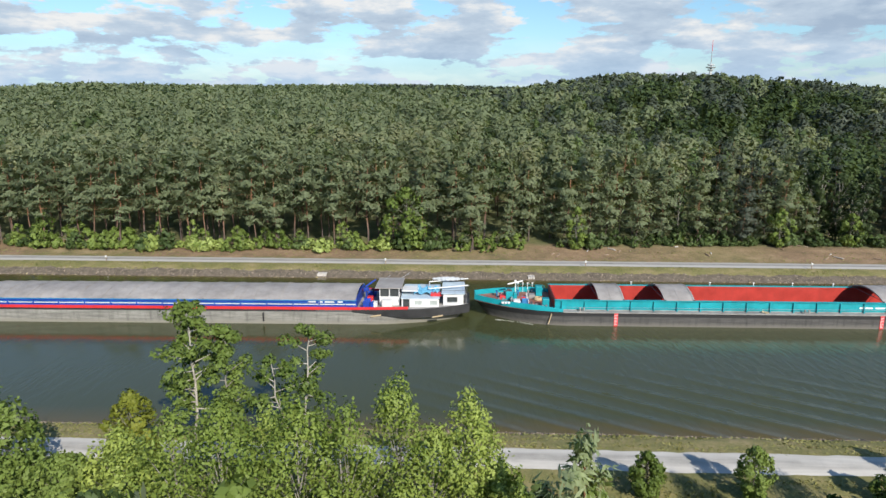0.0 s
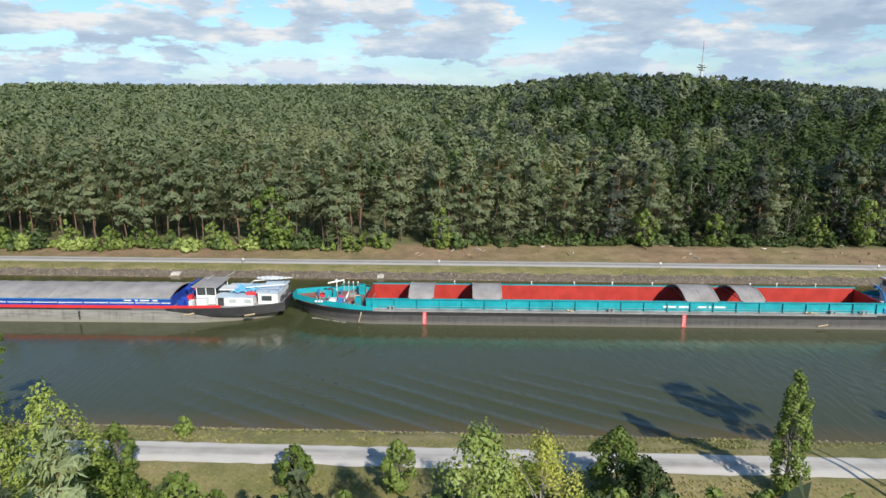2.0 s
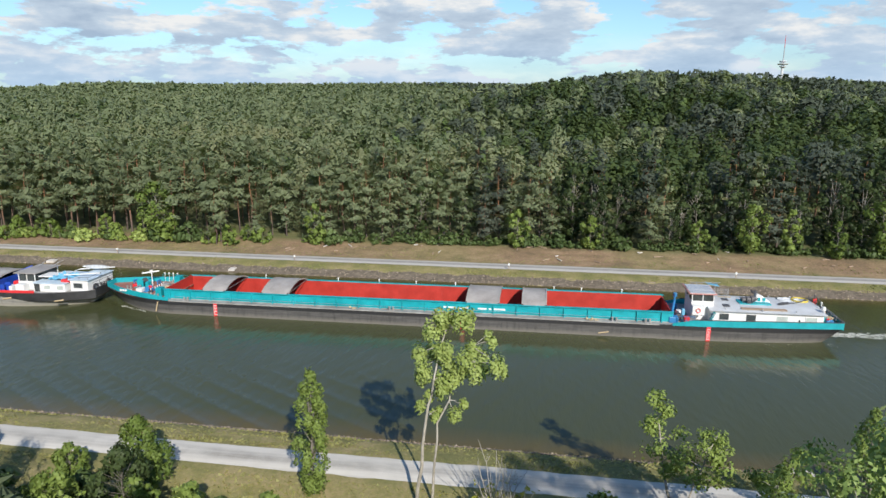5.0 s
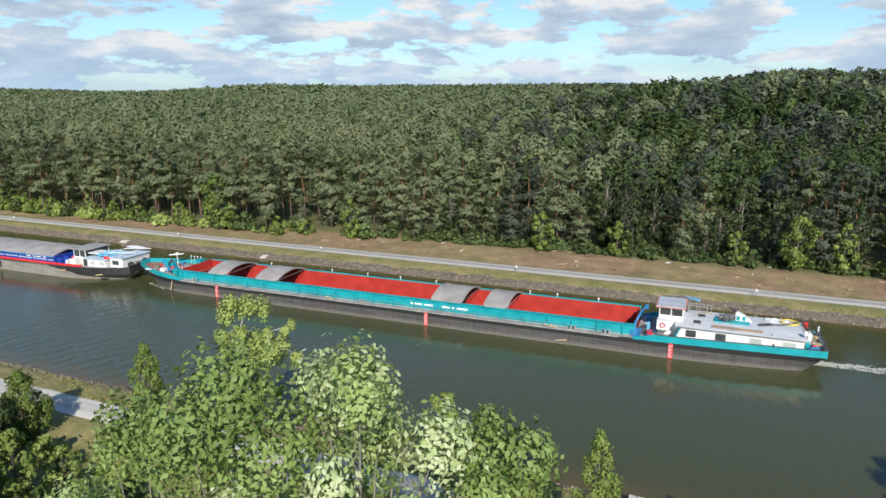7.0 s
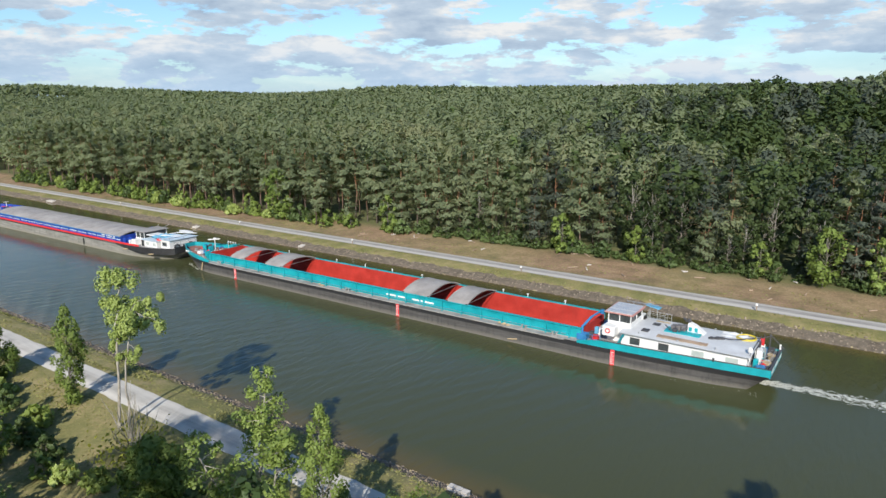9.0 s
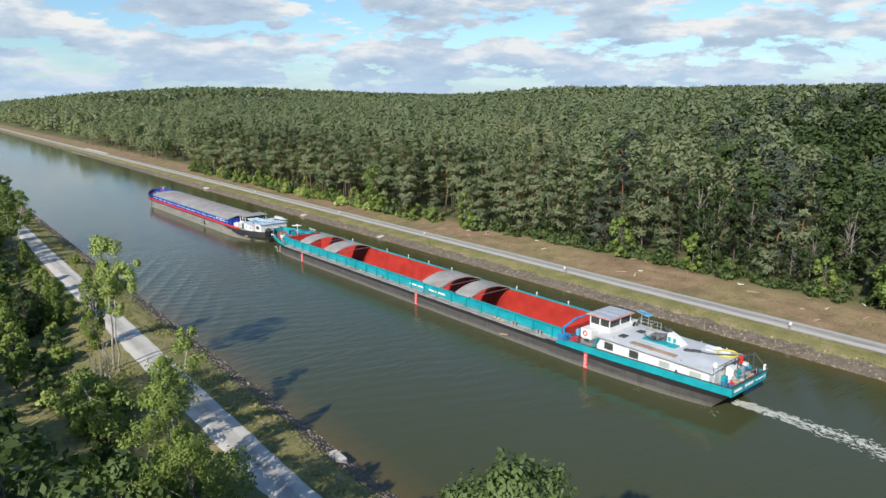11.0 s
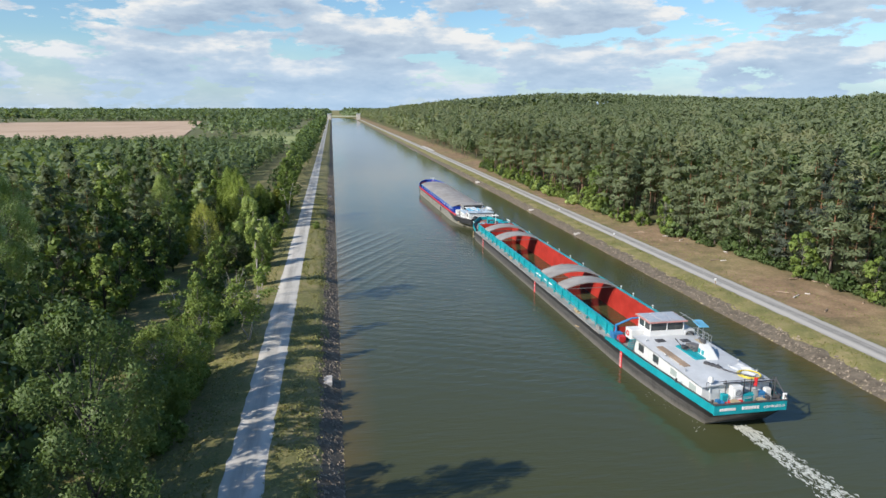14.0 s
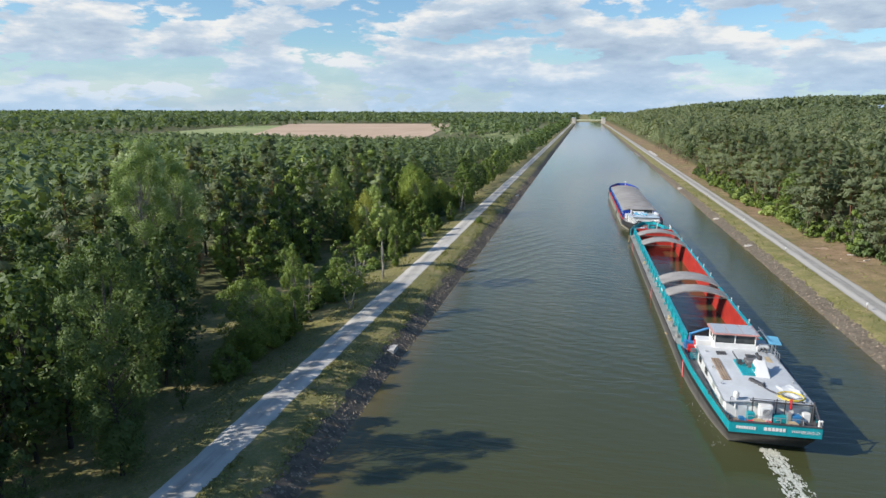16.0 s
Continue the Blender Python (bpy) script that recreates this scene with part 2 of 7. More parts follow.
    reach = math_node(t, "MULTIPLY", ramp(t, math_node(t, "MULTIPLY", math_node(t, "ADD", xx, 60.0), 0.01), [(0.34, (0, 0, 0)), (0.5, (1, 1, 1)), (0.72, (1, 1, 1)), (0.95, (0, 0, 0))]),
                      ramp(t, math_node(t, "MULTIPLY", math_node(t, "ADD", y, 27.0), 0.05), [(0.0, (1, 1, 1)), (0.4, (0.8, 0.8, 0.8)), (0.75, (0, 0, 0))]))
    hull_wave = math_node(t, "MULTIPLY", math_node(t, "POWER", hull_wave, 2.5), math_node(t, "MULTIPLY", reach, 1.6))
    h = math_node(t, "ADD", math_node(t, "ADD", rough_h, math_node(t, "MULTIPLY", trains, band)), hull_wave)
    still = ramp(t, math_node(t, "MULTIPLY", math_node(t, "ADD", xx, 260.0), 0.004), [(0.0, (0.010, 0.010, 0.010)), (0.5, (0.022, 0.022, 0.022)), (0.78, (0.06, 0.06, 0.06)), (1.0, (0.17, 0.17, 0.17))])
    ruffled = ramp(t, math_node(t, "MULTIPLY", math_node(t, "ADD", xx, 260.0), 0.004), [(0.0, (0.09, 0.09, 0.09)), (1.0, (0.11, 0.11, 0.11))])
    finish(t, col, ruffled, bump_of(t, h, still, 0.30), **{"IOR": 1.33})
    return m

GROUND = ground_material()
TRACK_NEAR = gravel("pale_gravel", (0.30, 0.28, 0.25), (0.56, 0.53, 0.48), 0.5)
TRACK_FAR = gravel("grey_gravel", (0.20, 0.19, 0.18), (0.40, 0.38, 0.35), 0.9)
WATER = water_material()


# ---- mesh helpers ----
def mesh_object(name, bm, material, parent=None, smooth=False):
    me = bpy.data.meshes.new(name)
    bm.to_mesh(me)
    bm.free()
    for p in me.polygons:
        p.use_smooth = smooth
    me.materials.append(material)
    ob = new(name, me)
    if parent:
        ob.parent = parent
    return ob


def part(name, bm, material, parent, label="", smooth=False):
    """One mesh as a part of a thing or of a part."""
    ob = mesh_object(name, bm, material, parent, smooth)
    return tagged(ob, label) if label else ob


def thing(name, m, label, category, group=""):
    ob = new(name)
    ob.matrix_world = m
    return tagged(ob, label, category, group)


def box(bm, x0, x1, y0, y1, z0, z1, bevel=0.0):
    made = bmesh.ops.create_cube(bm, size=1.0, matrix=Matrix.Translation(((x0 + x1) / 2, (y0 + y1) / 2, (z0 + z1) / 2)) @ Matrix.Diagonal((abs(x1 - x0), abs(y1 - y0), abs(z1 - z0), 1)))
    if bevel:
        edges = {e for v in made["verts"] for e in v.link_edges}
        bmesh.ops.bevel(bm, geom=list(edges), offset=bevel, segments=2, affect="EDGES", profile=0.5)
    return bm


def rod(bm, a, b, r, sides=8, r2=None):
    a, b = Vector(a), Vector(b)
    d = b - a
    m = Matrix.Translation((a + b) / 2) @ d.to_track_quat("Z", "Y").to_matrix().to_4x4()
    bmesh.ops.create_cone(bm, cap_ends=True, segments=sides, radius1=r, radius2=r if r2 is None else r2, depth=d.length, matrix=m)
    return bm


def ball(bm, at, r, squash=1.0, cuts=2):
    bmesh.ops.create_icosphere(bm, subdivisions=cuts, radius=r, matrix=Matrix.Translation(at) @ Matrix.Diagonal((1, 1, squash, 1)))
    return bm


def ring(bm, at, big, small, around=20, sides=6, axis="Z"):
    rows = []
    for i in range(around):
        a = 2 * math.pi * i / around
        row = []
        for j in range(sides):
            b = 2 * math.pi * j / sides
            p = Vector(((big + small * math.cos(b)) * math.cos(a), (big + small * math.cos(b)) * math.sin(a), small * math.sin(b)))
            if axis == "Y":
                p = Vector((p.x, p.z, p.y))
            elif axis == "X":
                p = Vector((p.z, p.x, p.y))
            row.append(bm.verts.new(p + Vector(at)))
        rows.append(row)
    for i in range(around):
        for j in range(sides):
            bm.faces.new((rows[i][j], rows[(i + 1) % around][j], rows[(i + 1) % around][(j + 1) % sides], rows[i][(j + 1) % sides]))
    return bm


def fresh():
    return bmesh.new()


def sheet(name, verts, faces, material, smooth=True):
    me = bpy.data.meshes.new(name)
    verts, faces = np.asarray(verts, np.float32), np.asarray(faces, np.int32)
    me.vertices.add(len(verts))
    me.vertices.foreach_set("co", verts.ravel())
    k = faces.shape[1]
    me.loops.add(faces.size)
    me.loops.foreach_set("vertex_index", faces.ravel())
    me.polygons.add(len(faces))
    me.polygons.foreach_set("loop_start", np.arange(0, faces.size, k, dtype=np.int32))
    me.polygons.foreach_set("loop_total", np.full(len(faces), k, np.int32))
    me.polygons.foreach_set("use_smooth", np.full(len(faces), smooth))
    me.update(calc_edges=True)
    me.validate()
    me.materials.append(material)
    return me


# ---- the lie of the land ----
def smooth01(a, b, v):
    s = np.clip((np.asarray(v, float) - a) / (b - a), 0, 1)
    return s * s * (3 - 2 * s)


HILLS = [  # middle x, y, half widths along x and y, height
    (68.7, 145.3, 84.8, 38.4, 10.4), (158.9, 429.8, 155.1, 194.3, 20.5), (94.3, 615.4, 74.0, 180.6, 14.7), (-131.0, 371.1, 198.2, 171.7, 9.7),
    (-129.9, 183.5, 156.0, 73.9, 3.8), (-554.9, 995.3, 407.6, 470.1, 26.6), (-942.5, 340.1, 352.2, 250.3, 24.6), (-308.2, 490.2, 113.9, 244.4, 11.0),
    (457.0, 1084.5, 266.2, 327.0, 32.4), (-70.9, 1188.7, 321.7, 300.7, 26.3)]


def land(x, y):
    """Height of the ground: canal dyke, low flat woods on one side, rolling wooded hills on the other."""
    x, y = np.broadcast_arrays(np.asarray(x, float), np.asarray(y, float))
    z = np.interp(y, [-60, -40, -36, -34.6, -31.1, -28.6, -26.34, -20.0, -15.0, 9.0, 14.0, 19.7, 22.0, 24.2, 28.0, 31.0, 36.0, 60.0],
                  [0.6, 0.9, 1.35, 1.46, 1.46, 1.15, 0.0, -2.8, -3.6, -3.6, -2.8, 0.0, 0.75, 0.96, 0.96, 1.1, 1.5, 2.0])
    rise = sum(h * np.exp(-((x - cx) / wx) ** 2 - ((y - cy) / wy) ** 2) for cx, cy, wx, wy, h in HILLS)
    small = 0.8 * np.sin(x * 0.031 + 0.7 * np.sin(y * 0.017)) * np.sin(y * 0.043 + 1.0) * smooth01(90, 180, y)
    return z + rise * smooth01(42, 95, y) + small


def build_ground():
    ys = np.unique(np.concatenate([np.array([-4500, -3000, -2000, -1300, -800, -500, -300, -200, -140, -100, -75]), np.arange(-60, -36, 3.0), np.arange(-36, -14, 0.6),
                                   np.array([-10, 0, 9, 12]), np.arange(14, 40, 0.7), np.arange(42, 80, 6.0), np.arange(84, 240, 12.0), np.arange(240, 1500, 45.0), np.array([1700, 2100, 2800, 3600, 4500])]))
    xs = np.unique(np.concatenate([np.array([-4500, -3600, -2800, -2200, -1800]), np.arange(-1500, -200, 60.0), np.arange(-200, 200, 4.0), np.arange(200, 1500, 60.0), np.array([1800, 2400, 3400, 4500])]))
    gx, gy = np.meshgrid(xs, ys, indexing="ij")
    gz = land(gx, gy)
    rng = np.random.default_rng(4)
    rough = rng.normal(0, 0.05, gz.shape) * ((gy < -36) | (gy > 28.5) | ((gy > -30.6) & (gy < -27)) | ((gy > 22.2) & (gy < 24)))
    gz = gz + rough
    # the canal ends in a far bend: close the cut there
    gz = np.where((gx < -1400) & (gy > -27) & (gy < 21), 1.0, gz)
    verts = np.stack([gx, gy, gz], -1).reshape(-1, 3)
    nx, ny = len(xs), len(ys)
    i, j = np.meshgrid(np.arange(nx - 1), np.arange(ny - 1), indexing="ij")
    a = (i * ny + j).ravel()
    faces = np.stack([a, a + ny, a + ny + 1, a + 1], -1)
    return tagged(new("ground", sheet("ground", verts, faces, GROUND)), "grassy canal dykes, dry sandy verge and dark forest floor", "ground", kind="structure")


def strip(name, x0, x1, yc, half, lift, step, material, label, wobble=0.12, seed=1):
    """A track that follows the ground, with a slight crown and frayed edges."""
    rng = np.random.default_rng(seed)
    xs = np.arange(x0, x1 + step, step)
    cols = [-1.0, -0.55, 0.0, 0.55, 1.0]
    rows = []
    for x in xs:
        for c in cols:
            w = half * c + (rng.normal(0, wobble) if abs(c) == 1 else 0)
            rows.append((x, w, lift + 0.05 * (1 - c * c) - (0.03 if abs(c) == 1 else 0)))
    n = len(cols)
    faces = [(i * n + j, (i + 1) * n + j, (i + 1) * n + j + 1, i * n + j + 1) for i in range(len(xs) - 1) for j in range(n - 1)]
    ob = new(name, sheet(name, rows, faces, material))
    ob.location = (0, yc, float(land(0, yc)))
    return tagged(ob, label, "track", kind="structure")


ground = build_ground()
strip("road_near", -1300, 300, -32.55, 1.30, 0.03, 1.0, TRACK_NEAR, "pale gravel service track on the near dyke", wobble=0.05, seed=2)
strip("road_far", -1300, 400, 26.2, 1.6, 0.03, 1.5, TRACK_FAR, "grey gravel service track with two pale wheel lines", wobble=0.06, seed=3)


def build_water():
    xs = np.unique(np.concatenate([np.arange(-1450, -200, 25.0), np.arange(-200, 260, 5.0), np.arange(260, 900, 40.0)]))
    ys = np.array([-27.5, -24, -18, -10, -2, 6, 12, 17, 20.8])
    gx, gy = np.meshgrid(xs, ys, indexing="ij")
    verts = np.stack([gx, gy, gx * 0], -1).reshape(-1, 3)
    ny = len(ys)
    i, j = np.meshgrid(np.arange(len(xs) - 1), np.arange(ny - 1), indexing="ij")
    a = (i * ny + j).ravel()
    return tagged(new("water", sheet("water", verts, np.stack([a, a + ny, a + ny + 1, a + 1], -1), WATER)), "calm olive-green canal water reflecting the sky", "water", kind="structure")


build_water()

# ---- paints of the two barges ----
TEAL = paint("teal_paint", (0.004, 0.315, 0.37), 0.42, 0.22)
RED_HOLD = paint("red_hold_paint", (0.42, 0.028, 0.018), 0.55, 0.22)
BROWN_DECK = paint("red_brown_deck", (0.30, 0.12, 0.085), 0.7, 0.35)
HOLD_FLOOR = paint("worn_hold_floor", (0.135, 0.095, 0.08), 0.7, 0.35, rust=(0.16, 0.07, 0.04))
GREY_DECK = paint("grey_deck", (0.30, 0.29, 0.28), 0.7, 0.35, rust=(0.2, 0.12, 0.07))
COVER = paint("grey_hatch_cover", (0.345, 0.32, 0.30), 0.55, 0.3, size=1.6)
COVER_UNDER = paint("dark_cover_rim", (0.16, 0.15, 0.15), 0.6, 0.3)
WHITE = paint("white_paint", (0.72, 0.72, 0.71), 0.4, 0.08)
PALE_ROOF = paint("pale_grey_roof", (0.56, 0.575, 0.59), 0.5, 0.14)
BLUE_ROOF = paint("pale_blue_roof", (0.50, 0.60, 0.68), 0.5, 0.12)
BLACK = paint("black_paint", (0.022, 0.022, 0.024), 0.5, 0.4)
DARK = paint("dark_fittings", (0.06, 0.06, 0.065), 0.5, 0.3)
BLUE = paint("strong_blue_paint", (0.012, 0.055, 0.36), 0.42, 0.2)
SEA_BLUE = paint("mid_blue_paint", (0.03, 0.19, 0.42), 0.42, 0.2)
RED = paint("signal_red", (0.62, 0.03, 0.035), 0.45, 0.15)
MARK_RED = paint("red_draught_mark", (0.75, 0.05, 0.06), 0.5, 0.12)
STEEL = paint("galvanised_steel", (0.50, 0.51, 0.52), 0.4, 0.15, metal=0.6)
FADED_RED = paint("faded_red_trim", (0.52, 0.25, 0.22), 0.6, 0.3)
WOOD = paint("weathered_plank", (0.33, 0.24, 0.17), 0.8, 0.3)
CANE = paint("pale_rope", (0.52, 0.40, 0.24), 0.85, 0.25)
YELLOW = paint("yellow_hose", (0.66, 0.52, 0.05), 0.5, 0.15)
TARP = paint("light_blue_tarp", (0.14, 0.42, 0.62), 0.5, 0.25)
RUBBER = paint("black_rubber", (0.018, 0.018, 0.018), 0.8, 0.3)


def hull_paint(name, top, side, low, edge):
    """Weathered steel side: a dark belt under the deck, scraped plating, pale scum at the waterline."""
    m = bpy.data.materials.new(name)
    t = nodes_of(m)
    at = node(t, "ShaderNodeTexCoord").outputs["Object"]
    z = node(t, "ShaderNodeSeparateXYZ", {0: at}).outputs[2]
    long = node(t, "ShaderNodeVectorMath", {0: at, 1: (0.35, 0.35, 4.0)}, operation="MULTIPLY").outputs[0]
    scrape = node(t, "ShaderNodeTexNoise", {"Vector": long, "Scale": 1.1, "Detail": 8.0, "Roughness": 0.68}).outputs[0]
    down = node(t, "ShaderNodeVectorMath", {0: at, 1: (2.2, 2.2, 0.3)}, operation="MULTIPLY").outputs[0]
    runs = node(t, "ShaderNodeTexNoise", {"Vector": down, "Scale": 1.2, "Detail": 6.0, "Roughness": 0.65}).outputs[0]
    fine = node(t, "ShaderNodeTexNoise", {"Vector": at, "Scale": 7.0, "Detail": 5.0}).outputs[0]
    col = mix(t, ramp(t, scrape, [(0.36, (0, 0, 0)), (0.64, (1, 1, 1))]), side, tuple(c * 1.9 for c in side))
    col = mix(t, math_node(t, "MULTIPLY", ramp(t, runs, [(0.5, (0, 0, 0)), (0.7, (1, 1, 1))]), 0.55), col, tuple(c * 0.5 for c in side))
    wet = math_node(t, "ADD", z, math_node(t, "MULTIPLY", math_node(t, "SUBTRACT", runs, 0.5), 0.5))
    col = mix(t, ramp(t, wet, [(0.12, (1, 1, 1)), (0.55, (0, 0, 0))]), col, low)
    belt = math_node(t, "ADD", z, math_node(t, "MULTIPLY", math_node(t, "SUBTRACT", scrape, 0.5), 0.25))
    col = mix(t, ramp(t, math_node(t, "DIVIDE", belt, 2.0), [((edge - 0.03) / 2, (0, 0, 0)), ((edge + 0.03) / 2, (1, 1, 1))]), col, top)
    finish(t, col, 0.6, bump_of(t, fine, 0.25, 0.015))
    return m


HULL_DARK = hull_paint("scraped_black_hull", (0.020, 0.020, 0.022), (0.055, 0.053, 0.052), (0.15, 0.14, 0.125), 1.15)
HULL_GREY = hull_paint("scraped_grey_hull", (0.10, 0.10, 0.10), (0.17, 0.165, 0.15), (0.25, 0.235, 0.20), 1.52)


def pane_material():
    m = bpy.data.materials.new("dark_window_glass")
    t = nodes_of(m)
    at = node(t, "ShaderNodeTexCoord").outputs["Object"]
    n = node(t, "ShaderNodeTexNoise", {"Vector": at, "Scale": 2.0, "Detail": 2.0}).outputs[0]
    finish(t, mix(t, n, (0.02, 0.025, 0.028), (0.09, 0.10, 0.10)), 0.05)
    return m


PANE = pane_material()
PANE_PALE = paint("pale_window_glass", (0.42, 0.46, 0.44), 0.12, 0.15)


def solar_material():
    m = bpy.data.materials.new("solar_panel_glass")
    t = nodes_of(m)
    at = node(t, "ShaderNodeTexCoord").outputs["Object"]
    b = node(t, "ShaderNodeTexBrick", {"Vector": at, "Color1": (0.30, 0.33, 0.38, 1), "Color2": (0.36, 0.38, 0.42, 1), "Mortar": (0.6, 0.6, 0.6, 1), "Scale": 2.2, "Mortar Size": 0.03})
    b.offset = 0.0
    finish(t, b.outputs[0], 0.25)
    return m


SOLAR = solar_material()


def side_strip(bm, xs, half, z0, z1, thick, sign, over=0.0):
    """A plate that stands on the deck edge and follows its curve."""
    rows = []
    for x in xs:
        b = half(x) + over
        rows.append([bm.verts.new((x, sign * b, z0(x))), bm.verts.new((x, sign * b, z1(x))), bm.verts.new((x, sign * (b - thick), z1(x))), bm.verts.new((x, sign * (b - thick), z0(x)))])
    for p, q in zip(rows, rows[1:]):
        for k in range(4):
            f = (p[k], q[k], q[(k + 1) % 4], p[(k + 1) % 4])
            bm.faces.new(f if sign < 0 else f[::-1])
    bm.faces.new(rows[0]), bm.faces.new(rows[-1][::-1])
    return bm


def hull_mesh(xs, half_deck, half_water, z_deck, end_rake, stem_rake):
    """Both sides and the ends, from deck edge to well under water."""
    bm = fresh()
    rings = []
    for n, x in enumerate(xs):
        pts = []
        for k, f in enumerate((1.0, 0.72, 0.4, 0.0, -0.7)):
            b = half_water(x) + (half_deck(x) - half_water(x)) * max(f, 0) ** 0.8
            z = z_deck(x) * f if f >= 0 else f * 2.0
            shift = stem_rake(x) * (1 - max(f, 0)) + end_rake(x) * (1 - max(f, 0))
            pts.append((x + shift, b, z))
        port = [bm.verts.new((px, -b, z)) for px, b, z in pts]
        star = [bm.verts.new((px, b, z)) for px, b, z in pts]
        rings.append(port + star[::-1])
    for p, q in zip(rings, rings[1:]):
        for k in range(len(p) - 1):
            bm.faces.new((p[k], q[k], q[k + 1], p[k + 1]))
    bm.faces.new(rings[0][::-1])
    bm.faces.new(rings[-1])
    bmesh.ops.recalc_face_normals(bm, faces=bm.faces)
    return bm


def deck_mesh(xs, half, z, inner=None):
    """A deck, whole, or only the two gangways outside inner."""
    bm = fresh()
    sides = ((-1, 1),) if inner is None else ((-1, None), (None, 1))
    for left, right in sides:
        rows = []
        for x in xs:
            a = -half(x) if left else inner
            b = half(x) if right else -inner
            rows.append([bm.verts.new((x, a, z(x))), bm.verts.new((x, b, z(x)))])
        for p, q in zip(rows, rows[1:]):
            bm.faces.new((p[0], q[0], q[1], p[1]))
    made = bmesh.ops.extrude_face_region(bm, geom=bm.faces[:])
    bmesh.ops.translate(bm, vec=(0, 0, -0.12), verts=[v for v in made["geom"] if isinstance(v, bmesh.types.BMVert)])
    bmesh.ops.recalc_face_normals(bm, faces=bm.faces)
    return bm


def arch_cover(x0, x1, half, z_end, rise, thick=0.10):
    """One curved hatch cover that spans the hold, with raised ribs at both rims."""
    bm = fresh()
    steps = 14
    for a, b, lift in ((x0, x1, 0.0), (x0 - 0.02, x0 + 0.14, 0.05), (x1 - 0.14, x1 + 0.02, 0.05), ((x0 + x1) / 2 - 0.06, (x0 + x1) / 2 + 0.06, 0.025)):
        rows = []
        for k in range(steps + 1):
            u = -1 + 2 * k / steps
            y, z = u * half, z_end + rise * (1 - u * u) + lift
            rows.append([bm.verts.new((a, y, z)), bm.verts.new((b, y, z)), bm.verts.new((b, y, z - thick - lift)), bm.verts.new((a, y, z - thick - lift))])
        for p, q in zip(rows, rows[1:]):
            for k in range(4):
                bm.faces.new((p[k], p[(k + 1) % 4], q[(k + 1) % 4], q[k]))
        bm.faces.new(rows[0][::-1]), bm.faces.new(rows[-1])
    bmesh.ops.recalc_face_normals(bm, faces=bm.faces)
    return bm


def window(parent, x0, x1, y, z0, z1, sign, frame_paint=None, glass=None):
    """A cabin window on a long side: raised frame and a pane."""
    bm = fresh()
    f = 0.06
    for a, b, c, d in ((x0 - f, x1 + f, z1, z1 + f), (x0 - f, x1 + f, z0 - f, z0), (x0 - f, x0, z0, z1), (x1, x1 + f, z0, z1)):
        box(bm, a, b, y, y + sign * 0.05, c, d)
    fr = part("window", bm, frame_paint or STEEL, parent)
    part("pane", box(fresh(), x0, x1, y, y + sign * 0.02, z0, z1), glass or PANE, fr)
    return fr


def railing(parent, pts, height, paint_, rails=2, name="railing"):
    """Top rail with its lower rails and posts as pieces of their own."""
    bm = fresh()
    for a, b in zip(pts, pts[1:]):
        rod(bm, (a[0], a[1], a[2] + height), (b[0], b[1], b[2] + height), 0.022, 6)
    top = part(name, bm, paint_, parent)
    for p in pts:
        part("post", rod(fresh(), p, (p[0], p[1], p[2] + height), 0.025, 6), paint_, top)
    for k in range(1, rails):
        h = height * k / rails
        for a, b in zip(pts, pts[1:]):
            part("rail", rod(fresh(), (a[0], a[1], a[2] + h), (b[0], b[1], b[2] + h), 0.018, 6), paint_, top)
    return top


def bollard(parent, x, y, z, paint_):
    bm = fresh()
    for dx in (-0.22, 0.22):
        rod(bm, (x + dx, y, z), (x + dx, y, z + 0.36), 0.10, 10)
        rod(bm, (x + dx, y, z + 0.36), (x + dx, y, z + 0.42), 0.14, 10)
    box(bm, x - 0.4, x + 0.4, y - 0.14, y + 0.14, z, z + 0.05)
    return part("bollard", bm, paint_, parent)


def winch(parent, x, y, z, frame_paint, drum_paint, scale=1.0):
    s = scale
    bm = fresh()
    box(bm, x - 0.7 * s, x + 0.7 * s, y - 0.55 * s, y + 0.55 * s, z, z + 0.12)
    for dy in (-0.5, 0.5):
        box(bm, x - 0.35 * s, x + 0.35 * s, y + (dy - 0.06) * s, y + (dy + 0.06) * s, z + 0.1, z + 0.85 * s, 0.03)
    box(bm, x + 0.4 * s, x + 0.75 * s, y - 0.3 * s, y + 0.3 * s, z + 0.1, z + 0.6 * s, 0.04)
    w = part("winch", bm, frame_paint, parent)
    bm = fresh()
    rod(bm, (x, y - 0.44 * s, z + 0.5 * s), (x, y + 0.44 * s, z + 0.5 * s), 0.2 * s, 14)
    for dy in (-0.44, 0.4):
        rod(bm, (x, y + dy * s, z + 0.5 * s), (x, y + (dy + 0.04) * s, z + 0.5 * s), 0.36 * s, 14)
    part("drum", bm, drum_paint, w)
    return w


def ladder(parent, x0, x1, y, z0, z1, paint_, steps=5, wide=0.7):
    bm = fresh()
    for s in (-1, 1):
        rod(bm, (x0, y + s * wide / 2, z0), (x1, y + s * wide / 2, z1), 0.03, 6)
    for k in range(steps):
        f = (k + 0.5) / steps
        x, z = x0 + (x1 - x0) * f, z0 + (z1 - z0) * f
        box(bm, x - 0.11, x + 0.11, y - wide / 2, y + wide / 2, z - 0.02, z + 0.02)
    return part("ladder", bm, paint_, parent)


